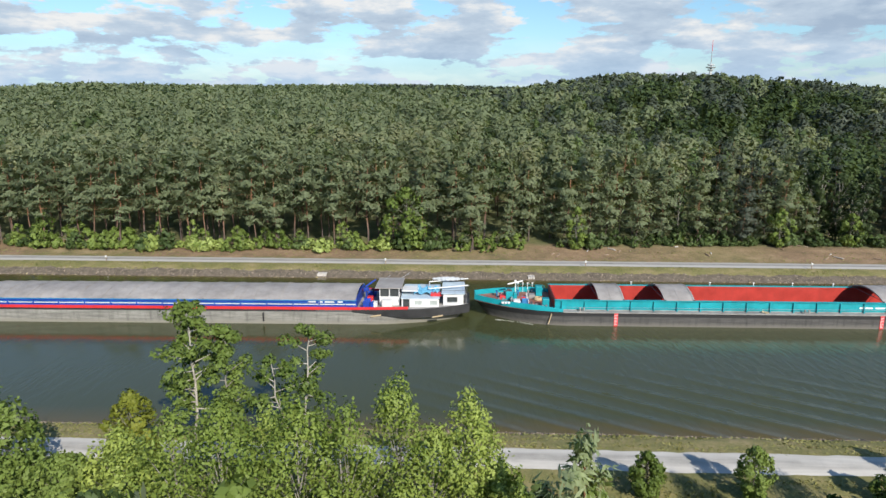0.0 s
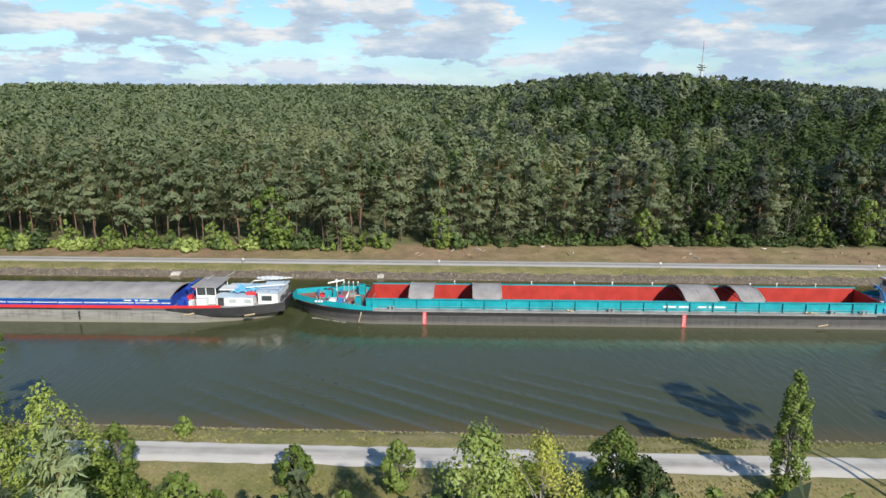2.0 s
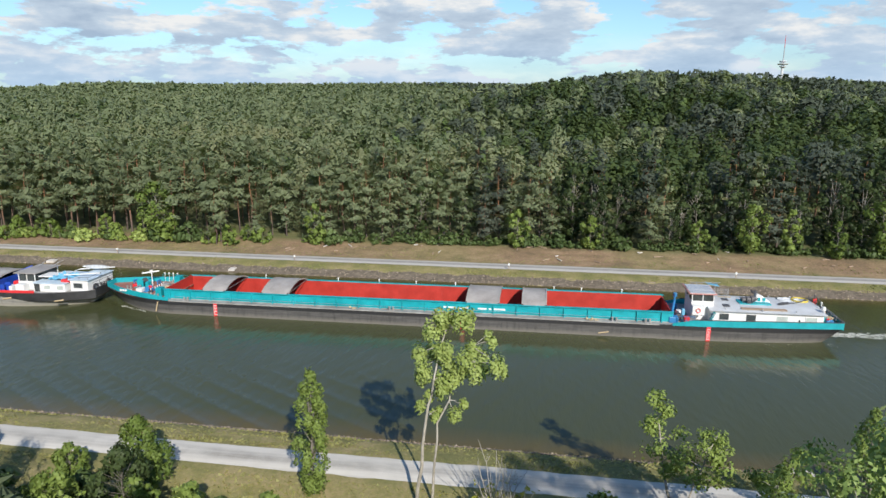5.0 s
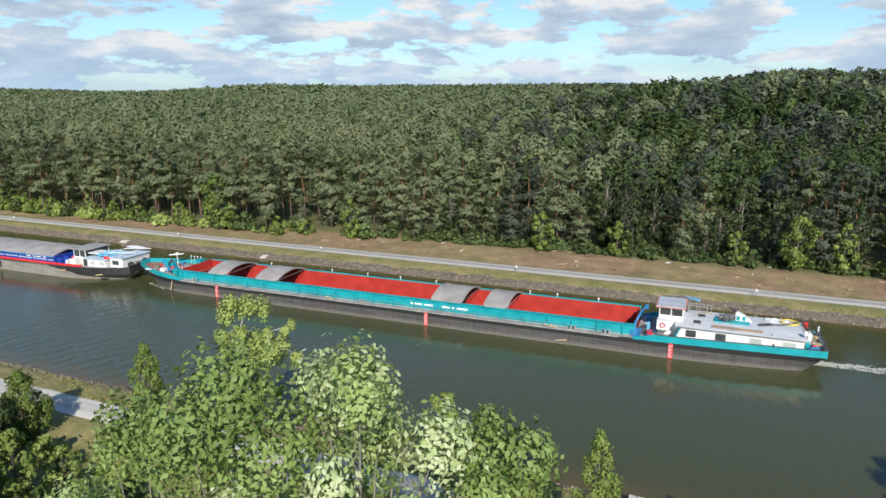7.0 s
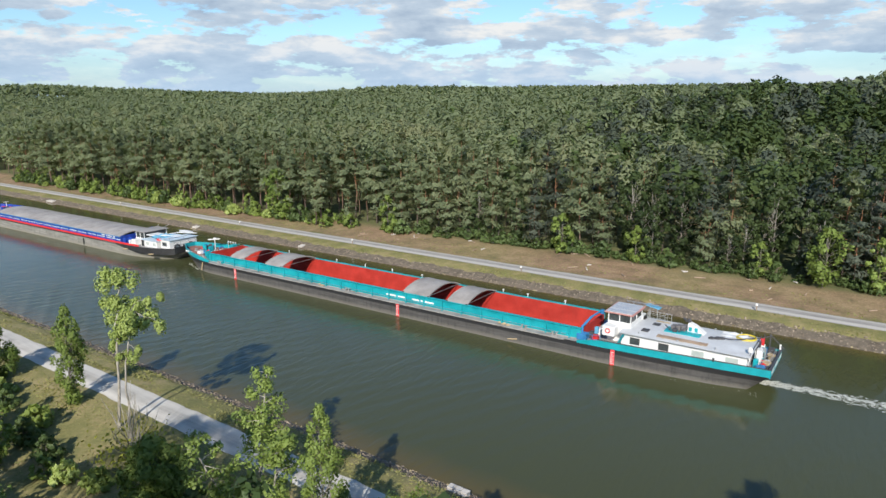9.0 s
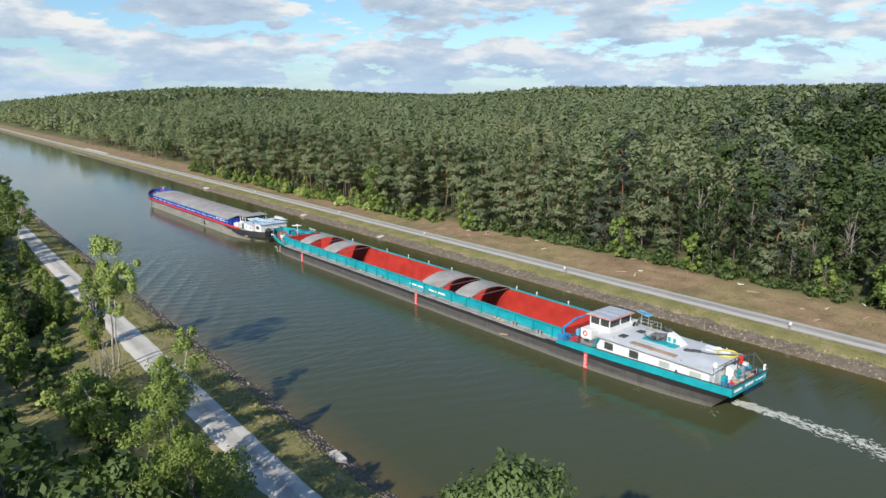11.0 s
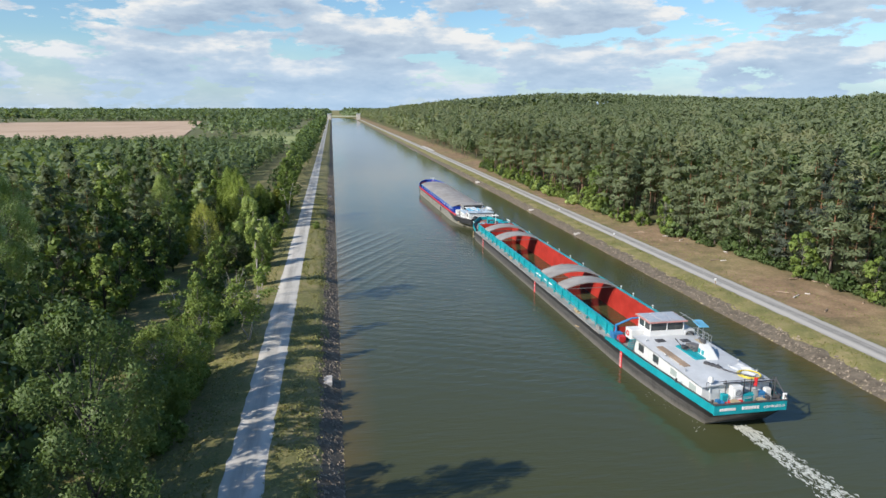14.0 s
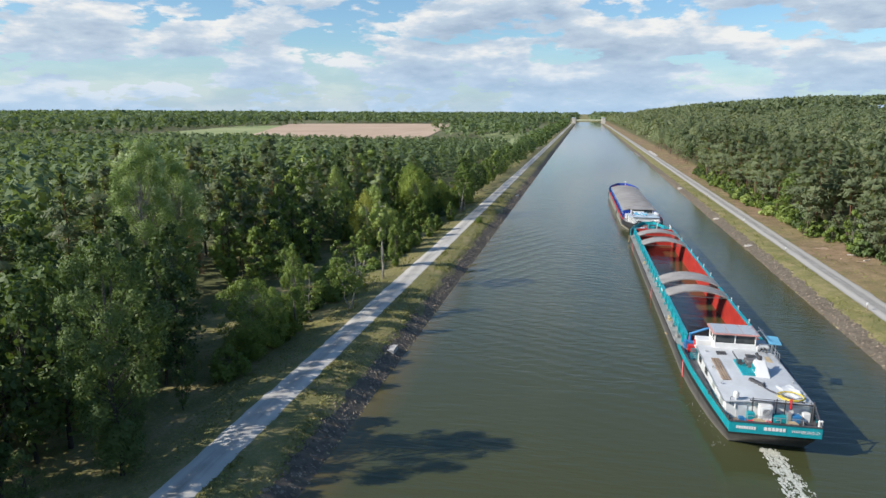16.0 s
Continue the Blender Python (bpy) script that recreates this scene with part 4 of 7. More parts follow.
    ball(bm, (69.3, -2.3, 3.75), 0.22, 1.0)
    part("satellite_dome", bm, WHITE, s)
    # stern: cabinets, rails, mooring gear
    for x, y, w, d, h, p in ((69.75, -0.35, 0.9, 0.55, 1.45, WHITE), (69.9, 1.7, 0.6, 0.5, 0.9, SEA_BLUE), (69.7, -1.3, 0.5, 0.4, 0.8, TEAL), (69.8, 0.75, 1.1, 0.5, 0.75, TEAL), (70.3, -2.4, 0.5, 0.5, 0.35, WOOD), (69.6, 2.45, 0.5, 0.5, 1.0, WHITE)):
        part("stern_locker", box(fresh(), x - d / 2, x + d / 2, y - w / 2, y + w / 2, 1.8, 1.8 + h, 0.04), p, s)
    winch(s, 70.4, 2.4, 1.82, DARK, DARK, 0.85)
    winch(s, 70.35, -1.5, 1.82, SEA_BLUE, RED, 0.6)
    for x, y in ((70.6, -0.9), (70.65, 1.3)):
        bm = fresh()
        rod(bm, (x, y, 1.83), (x, y, 2.35), 0.33, 14)
        ring(bm, (x, y, 2.3), 0.36, 0.06, 16, 6)
        part("rope_drum", bm, CANE, s)
    railing(s, [(69.4, -2.7, 2.95), (69.4, -1.2, 2.95), (69.4, 0.3, 2.95), (69.4, 1.4, 2.95), (69.4, 2.8, 2.95)], 0.55, DARK, 1)
    railing(s, [(70.9, -1.8, 1.85), (70.9, -0.4, 1.85), (70.9, 0.4, 1.85), (70.9, 1.9, 1.85)], 0.95, STEEL, 2)
    bm = fresh()
    rod(bm, (70.2, 2.7, 1.85), (70.2, 2.7, 3.9), 0.07, 8)
    rod(bm, (70.2, 2.7, 3.8), (71.4, 2.95, 2.6), 0.05, 8)
    rod(bm, (70.2, 2.7, 3.7), (69.2, 2.6, 3.2), 0.05, 8)
    part("stern_davit", bm, DARK, s)
    bm = fresh()
    rod(bm, (69.5, 1.35, 2.9), (69.9, 1.35, 3.9), 0.03, 6)
    box(bm, 69.55, 69.9, 1.3, 1.36, 3.1, 3.75)
    part("flag_staff", bm, RED, s)
    for y in (2.85, 3.02):
        part("stern_light", ball(rod(fresh(), (71.1, y, 2.45), (71.1, y, 2.8), 0.08, 8), (71.1, y, 2.88), 0.1), WHITE, s)
    part("mooring_post", rod(fresh(), (70.9, -3.05, 2.44), (70.9, -3.05, 2.75), 0.09, 10), DARK, s)
    part("mooring_post", rod(fresh(), (66.5, -3.6, 2.4), (66.5, -3.6, 2.7), 0.09, 10), DARK, s)
    # clutter on the after deck
    for x, y, w, h, p in ((70.0, -2.0, 0.35, 0.5, SEA_BLUE), (70.1, -0.1, 0.3, 0.35, RED), (70.5, 0.3, 0.4, 0.3, WHITE), (69.9, 2.1, 0.35, 0.6, TARP), (70.6, 1.9, 0.3, 0.4, WOOD), (70.0, 1.2, 0.3, 1.1, STEEL), (70.7, -2.2, 0.4, 0.25, DARK)):
        part("crate", box(fresh(), x - w / 2, x + w / 2, y - w / 2, y + w / 2, 1.81, 1.81 + h, 0.04), p, s)
    fan = part("fan_unit", box(fresh(), 70.02, 70.12, -0.65, -0.05, 2.45, 3.1, 0.03), PALE_ROOF, s)
    part("fan_grille", ring(ring(fresh(), (70.13, -0.35, 2.78), 0.22, 0.02, 20, 6, "X"), (70.13, -0.35, 2.78), 0.11, 0.02, 16, 6, "X"), DARK, fan)
    for y0, y1 in ((-1.1, -0.7), (0.2, 0.5), (1.2, 1.5), (1.8, 2.2)):
        part("pipe", rod(fresh(), (69.5, y0, 1.9), (70.5, y1, 2.5), 0.035, 6), STEEL, s)
    part("crossbar", rod(fresh(), (69.6, -1.4, 3.45), (69.7, 3.0, 3.40), 0.05, 8), DARK, s)
    for y in (-1.2, 0.4, 1.0, 2.9):
        part("post", rod(fresh(), (69.65, y, 1.85), (69.65, y, 3.7), 0.04, 8), DARK, s)
    # lettering on the transom
    cu = bpy.data.curves.new("lettering", "FONT")
    cu.body, cu.size, cu.extrude, cu.align_x, cu.space_character = "HAMBURG-D", 0.30, 0.008, "CENTER", 1.05
    txt = new("lettering", cu)
    txt.matrix_world = pose(71.265, 2.0, 1.93, 90, 0, 90)
    me = bpy.data.meshes.new_from_object(txt.evaluated_get(bpy.context.evaluated_depsgraph_get()))
    me.transform(pose(71.265, 2.0, 1.93, 90, 0, 90))
    bpy.data.objects.remove(txt)
    me.materials.clear(), me.materials.append(WHITE)
    lo = new("lettering", me)
    lo.parent = s
    bars(s, "name_plate", 71.265, -0.75, 1.94, [(0.22, 0.05), (0.2, 0.05), (0.2, 0.05), (0.2, 0.05), (0.18, 0.05), (0.18, 0.05)], 0.25, "y", WHITE)
    bars(s, "number_plate", 71.265, -2.6, 1.94, [(0.13, 0.04)] * 8, 0.22, "y", WHITE)
    return s


# ---- the covered barge: grey, blue and white ----
def grey_half(x):
    if x < -56:
        u = min(1.0, (-56 - x) / 9.3)
        return 0.9 + 3.15 * (1 - u ** 2.6)
    if x > -7:
        u = min(1.0, (x + 7) / 8.7)
        return 4.05 - 1.9 * u ** 2.4
    return 4.05


def grey_water(x):
    if x < -56:
        u = min(1.0, (-56 - x) / 9.3)
        return 0.3 + 3.7 * (1 - u ** 2.0)
    if x > -10:
        u = min(1.0, (x + 10) / 11.7)
        return 4.0 - 2.9 * u ** 1.6
    return 4.0


def grey_deck(x):
    if x < -55:
        return 1.75 + 0.8 * min(1, (-55 - x) / 10) ** 1.5
    if x > -12:
        return 1.75 + 0.30 * min(1, (x + 12) / 13) ** 1.5
    return 1.75


def build_grey_barge():
    s = thing("cargo_barge", pose(-18.7, 3.3, 0, 0, 0, 1.15), "covered barge, grey hull, blue coaming, red stripe, white cabins", "barge")
    bow = [-65.3 + 0.62 * k for k in range(16)]
    mid = [-54 + 4.2 * k for k in range(11)]
    aft = [-9 + 0.89 * k for k in range(12)] + [1.7]
    xs = bow + mid + aft
    part("hull", hull_mesh(xs, grey_half, grey_water, grey_deck, lambda x: -1.5 * max(0, (x + 5) / 6.7) ** 2, lambda x: 1.2 * max(0, (-59 - x) / 6.3)), HULL_GREY, s, "scraped pale grey steel hull", True)
    whole = [x for x in xs]
    for sign in (-1, 1):
        part("black_wale", side_strip(fresh(), [x for x in whole if x > -13], grey_half, lambda x: grey_deck(x) - 0.12 - 0.9 * min(1, max(0, (x + 13) / 7)), lambda x: grey_deck(x) + 0.04, 0.06, sign, 0.05), BLACK, s)
        part("rubbing_strake", side_strip(fresh(), [x for x in whole if -63 < x < -12], grey_half, lambda x: grey_deck(x) - 0.12, lambda x: grey_deck(x), 0.1, sign, 0.07), BLACK, s)
        part("red_stripe", side_strip(fresh(), [x for x in whole if x < -5.2], grey_half, lambda x: grey_deck(x) + 0.02, lambda x: grey_deck(x) + 0.36, 0.07, sign, 0.02), RED, s)
        part("bow_bulwark", side_strip(fresh(), [x for x in bow if x < -57], grey_half, lambda x: grey_deck(x) + 0.25, lambda x: grey_deck(x) + 0.75, 0.08, sign, 0.02), BLUE, s)
        part("white_line", box(fresh(), -57, -11.6, sign * 3.50, sign * 3.545, 2.22, 2.32), WHITE, s)
        part("coaming", box(fresh(), -57, -11.6, sign * 3.36, sign * 3.5, 1.75, 2.78), BLUE, s, "blue hatch coaming")
        part("coaming_rail", box(fresh(), -57.1, -11.5, sign * 3.30, sign * 3.64, 2.70, 2.80), SEA_BLUE, s)
        part("pipe_rail", rod(fresh(), (-57, sign * 3.68, 2.45), (-11.6, sign * 3.68, 2.45), 0.03, 6), SEA_BLUE, s)
        for k in range(15):
            x = -56.2 + 3.1 * k
            part("stiffener", box(fresh(), x - 0.05, x + 0.05, sign * 3.5, sign * 3.66, 1.78, 2.70), BLUE, s)
    part("stern_bulwark", box(fresh(), 1.62, 1.74, -2.15, 2.15, 1.2, 2.3, 0.03), BLACK, s)
    part("bow_bulwark", box(fresh(), -65.36, -65.28, -0.9, 0.9, 2.3, 3.25, 0.02), BLUE, s)
    part("deck", deck_mesh([x for x in xs if x <= -57.2] + [-57.2], lambda x: grey_half(x) - 0.04, lambda x: grey_deck(x) - 0.02), GREY_DECK, s)
    part("deck", deck_mesh([-11.8] + [x for x in xs if x > -11.5], lambda x: grey_half(x) - 0.04, lambda x: grey_deck(x) - 0.02), GREY_DECK, s)
    part("gangway", deck_mesh([-57.2] + [x for x in xs if -57 < x < -12] + [-11.8], lambda x: grey_half(x) - 0.03, grey_deck, 3.36), GREY_DECK, s)
    for k in range(15):
        x = -56.9 + 3.02 * k
        part("hatch_cover", arch_cover(x, x + 2.98, 3.52, 2.86 + 0.03 * (k % 2), 0.64), COVER, s, "shallow curved grey hatch cover")
    for x in (-57.05, -11.6):
        part("hold_end", box(fresh(), x - 0.05, x + 0.05, -3.4, 3.4, 1.75, 2.95), BLUE, s)
    # gear aft of the hold
    winch(s, -10.4, -2.9, 1.76, BLUE, BLUE, 1.1)
    part("locker", box(fresh(), -10.6, -9.9, -1.3, -0.5, 1.76, 2.5, 0.05), RED, s)
    winch(s, -10.5, 1.9, 1.76, BLUE, DARK, 0.9)
    bm = fresh()
    rod(bm, (-10.9, 0.4, 1.76), (-10.9, 0.4, 3.5), 0.12, 8)
    rod(bm, (-10.9, 0.4, 3.4), (-9.9, 1.6, 3.9), 0.1, 8)
    box(bm, -11.2, -10.6, 0.1, 0.8, 2.8, 3.2, 0.05)
    part("hatch_crane", bm, BLUE, s)
    part("locker", box(fresh(), -9.9, -9.2, -3.2, -2.3, 1.76, 2.4, 0.05), WHITE, s)
    # wheelhouse with a flat grey roof
    wh = part("wheelhouse", box(fresh(), -9.0, -6.6, -2.2, 2.2, 1.7, 2.85, 0.04), WHITE, s)
    part("wheelhouse_roof", box(fresh(), -9.5, -6.3, -2.35, 2.35, 3.86, 3.98, 0.05), COVER, wh, "flat grey wheelhouse roof")
    for x in (-8.95, -7.8, -6.65):
        for y in (-2.1, 2.1):
            part("window_post", rod(fresh(), (x, y, 2.8), (x, y, 3.9), 0.055, 8), WHITE, wh)
    for sign in (-1, 1):
        part("pane", box(fresh(), -8.85, -6.75, sign * 2.06, sign * 2.08, 2.86, 3.84), PANE, wh)
        x = -7.8 + sign * 1.12
        part("pane", box(fresh(), x - 0.01, x + 0.01, -2.0, 2.0, 2.86, 3.84), PANE, wh)
    part("side_wing", box(fresh(), -8.6, -7.4, -3.3, -2.2, 1.76, 2.7, 0.05), WHITE, wh)
    part("wing_table", box(fresh(), -6.3, -4.4, -1.9, 0.2, 3.42, 3.55, 0.02), WHITE, wh)
    bm = fresh()
    rod(bm, (-7.0, 1.5, 3.95), (-5.6, 2.0, 4.75), 0.03, 6)
    part("antenna", bm, STEEL, wh)
    part("antenna", rod(fresh(), (-8.8, 1.2, 3.95), (-8.0, 1.6, 4.5), 0.03, 6), STEEL, wh)
    # forward cabin
    c = part("cabin", box(fresh(), -6.3, -1.9, -3.0, 3.0, 1.7, 2.88, 0.04), WHITE, s, "low white cabin")
    part("roof", box(fresh(), -6.4, -1.8, -3.1, 3.1, 2.88, 2.96, 0.03), BLUE_ROOF, c)
    part("door", box(fresh(), -6.1, -5.35, -3.06, -3.0, 1.85, 2.82, 0.02), PANE, c, "open dark doorway")
    for x in (-4.75, -2.95):
        window(c, x, x + 0.85, -3.0, 2.15, 2.65, -1, WHITE, PANE_PALE)
        window(c, x, x + 0.85, 3.0, 2.15, 2.65, 1, WHITE, PANE_PALE)
    bm = fresh()
    rows = [[bm.verts.new((-4.9 + 0.42 * i, -1.9 + 0.5 * j, 3.02 + 0.42 * math.sin(i * 1.3) ** 2 + 0.25 * math.cos(j * 1.7 + i) ** 2)) for j in range(6)] for i in range(8)]
    for p, q in zip(rows, rows[1:]):
        for k in range(5):
            bm.faces.new((p[k], q[k], q[k + 1], p[k + 1]))
    made = bmesh.ops.extrude_face_region(bm, geom=bm.faces[:])
    bmesh.ops.translate(bm, vec=(0, 0, -0.12), verts=[v for v in made["geom"] if isinstance(v, bmesh.types.BMVert)])
    part("tarpaulin", bm, TARP, c, "rumpled light blue tarpaulin")
    part("roof_box", box(fresh(), -2.9, -1.6, -2.3, -1.5, 2.96, 3.3, 0.06), RED, c)
    # after cabin
    c = part("cabin", box(fresh(), -1.4, 1.0, -2.55, 2.55, 1.85, 3.35, 0.04), WHITE, s)
    part("roof", box(fresh(), -1.6, 1.2, -2.7, 2.7, 3.35, 3.44, 0.03), BLUE_ROOF, c, "pale blue cabin roof")
    window(c, -0.9, 0.25, -2.55, 2.4, 2.95, -1)
    window(c, -0.9, 0.25, 2.55, 2.4, 2.95, 1)
    bm = fresh()
    for y in (-1.2, 1.9):
        rod(bm, (-3.2, y, 3.6), (1.6, y + 0.4, 3.95), 0.07, 8)
    rod(bm, (-3.2, 1.9, 3.6), (-3.2, -1.2, 3.6), 0.05, 8)
    part("boat_davit", bm, WHITE, s, "white davit beams over the cabin")
    bm = fresh()
    for k in range(7):
        u = k / 6
        ball(bm, (-2.6 + 3.4 * u, 2.1, 3.95), 0.28 + 0.26 * math.sin(math.pi * u), 0.55, 1)
    part("covered_boat", bm, PALE_ROOF, s)
    railing(s, [(1.4, -2.0, 2.1), (1.45, -0.8, 2.1), (1.45, 0.8, 2.1), (1.4, 2.0, 2.1)], 0.95, DARK, 2)
    railing(s, [(-1.6, -2.65, 3.4), (0, -2.65, 3.4), (1.15, -2.6, 3.4), (1.15, 0, 3.4), (1.15, 2.6, 3.4)], 0.4, DARK, 1)
    winch(s, 1.0, 0.2, 2.05, DARK, STEEL, 0.55)
    for y in (-1.3, 1.3):
        part("rope_coil", ring(fresh(), (1.2, y, 2.2), 0.42, 0.12, 16, 6, "X"), DARK, s)
    # bow gear
    winch(s, -61.5, 0.0, grey_deck(-61.5), BLUE, DARK, 1.2)
    for x, y in ((-63.6, -0.9), (-63.6, 0.9), (-60, -2.6), (-60, 2.6)):
        bollard(s, x, y, grey_deck(x), BLUE)
    bm = fresh()
    rod(bm, (-62.6, 0.8, 2.2), (-62.6, 0.8, 4.1), 0.06, 8)
    rod(bm, (-62.6, 0.2, 3.9), (-62.6, 1.4, 3.9), 0.04, 8)
    part("bow_mast", bm, WHITE, s)
    for x, y in ((-58.6, 1.8), (-59.1, -1.7)):
        part("locker", box(fresh(), x - 0.45, x + 0.45, y - 0.6, y + 0.6, 1.8, 2.9, 0.05), BLUE, s)
    bars(s, "registration_plate", -17.2, -3.56, 2.5, [(0.9, 0.3), (0.5, 0.25), (1.1, 0.4), (0.6, 0.2)], 0.2, "x", WHITE)
    for x in (-22.4, -56.2):
        part("fender", rod(fresh(), (x, -4.2, 0.4), (x, -4.2, 1.4), 0.09, 8), RUBBER, s)
    for x in (-9.8, -2.6):
        part("fender", rod(fresh(), (x, -4.15, 1.0), (x + 1.2, -4.1, 1.2), 0.09, 8), CANE, s)
    return s


build_teal_barge()
build_grey_barge()

# ---- trees ----
PINE = foliage("pine_needles", (0.090, 0.118, 0.063), (0.202, 0.240, 0.132), (0.25, 0.26, 0.145), 1.15, glow=0.36)
LEAF_MID = foliage("mid_green_leaves", (0.10, 0.15, 0.030), (0.28, 0.36, 0.095), (0.38, 0.41, 0.12), 1.1)
LEAF_PALE = foliage("pale_green_leaves", (0.19, 0.25, 0.055), (0.44, 0.52, 0.18), (0.62, 0.66, 0.36), 1.0)
# dark leaves, lowered further to hold the cloud shade on the +x hill
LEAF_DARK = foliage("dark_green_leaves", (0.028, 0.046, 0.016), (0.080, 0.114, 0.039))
LEAF_YELLOW = foliage("yellowing_leaves", (0.11, 0.14, 0.018), (0.34, 0.34, 0.055), (0.45, 0.38, 0.07), 1.05)
LEAF_WEEP = foliage("hanging_birch_leaves", (0.26, 0.29, 0.05), (0.50, 0.50, 0.12))
LEAF_WILLOW = foliage("fresh_willow_leaves", (0.15, 0.21, 0.04), (0.40, 0.47, 0.115), (0.52, 0.55, 0.22), 1.1)
LEAF_OAK = foliage("oak_green_leaves", (0.050, 0.082, 0.026), (0.150, 0.210, 0.072), glow=0.26)
LEAF_BEAM = foliage("whitebeam_leaves", (0.095, 0.15, 0.035), (0.28, 0.37, 0.12), (0.60, 0.64, 0.44), 0.66, 0.42)
LEAF_DEAD = foliage("rust_brown_needles", (0.28, 0.15, 0.08), (0.48, 0.27, 0.16))
# dark conifer tone with the cloud shade on the +x hillside put in
PINE_SHADED = foliage("distant_spruce_needles", (0.035, 0.047, 0.036), (0.080, 0.098, 0.070), glow=0.24)
LEAF_WOOD = foliage("mixed_wood_leaves", (0.078, 0.112, 0.058), (0.200, 0.258, 0.125), glow=0.34)
GRASS = foliage("meadow_grass", (0.15, 0.17, 0.05), (0.36, 0.33, 0.14), (0.48, 0.40, 0.22), 0.95)
BARK_PINE = bark("pine_bark", (0.13, 0.10, 0.085), (0.32, 0.16, 0.085))
BARK_GREY = bark("grey_bark", (0.19, 0.17, 0.14), (0.30, 0.28, 0.24))
BARK_DARK = bark("dark_bark", (0.05, 0.045, 0.036), (0.11, 0.10, 0.085))
BARK_PALE = bark("pale_smooth_bark", (0.36, 0.33, 0.28), (0.46, 0.43, 0.37))


def unit(v):
    return v / np.maximum(np.linalg.norm(v, axis=-1, keepdims=True), 1e-6)


def leaf_quads(rng, centres, normals, size, long=1.6):
    """One small four-cornered leaf spray at each centre, facing roughly along its normal."""
    n = len(centres)
    nrm = unit(normals + rng.normal(0, 0.55, (n, 3)))
    u = unit(np.cross(nrm, rng.normal(0, 1, (n, 3))))
    v = np.cross(nrm, u)
    s = (size * rng.uniform(0.6, 1.35, n))[:, None]
    a, b = u * s * long * 0.5, v * s * 0.5
    skew = u * s * rng.uniform(-0.25, 0.25, n)[:, None]
    verts = np.stack([centres - a, centres - b + skew, centres + a, centres + b + skew], 1).reshape(-1, 3)
    return verts, np.arange(4 * n).reshape(-1, 4), nrm


def soften(me, normals):
    """Shade each spray by the rounding of its crown: one normal for each face."""
    k = len(me.polygons[0].vertices)
    me.polygons.foreach_set("use_smooth", np.ones(len(me.polygons), bool))
    me.normals_split_custom_set(np.repeat(unit(normals), k, 0).tolist())
    me.update()


def limb_mesh(segments, sides=4):
    """Tapered limbs: rows of (a, b, radius at a, radius at b)."""
    verts, faces = [], []
    for a, b, ra, rb in segments:
        a, b = np.asarray(a, float), np.asarray(b, float)
        d = unit(b - a)
        u = unit(np.cross(d, (0.31, 0.77, 0.55)))
        v = np.cross(d, u)
        base = len(verts)
        for p, r in ((a, ra), (b, rb)):
            for k in range(sides):
                w = 2 * math.pi * k / sides
                verts.append(p + r * (math.cos(w) * u + math.sin(w) * v))
        for k in range(sides):
            faces.append((base + k, base + (k + 1) % sides, base + sides + (k + 1) % sides, base + sides + k))
    return np.array(verts), np.array(faces)


def bent(rng, start, end, r0, r1, steps, wob):
    pts = [np.asarray(start, float) + (np.asarray(end, float) - start) * k / steps + (rng.normal(0, wob, 3) * (0 < k < steps)) for k in range(steps + 1)]
    rad = np.linspace(r0, r1, steps + 1)
    return [(pts[k], pts[k + 1], rad[k], rad[k + 1]) for k in range(steps)], pts


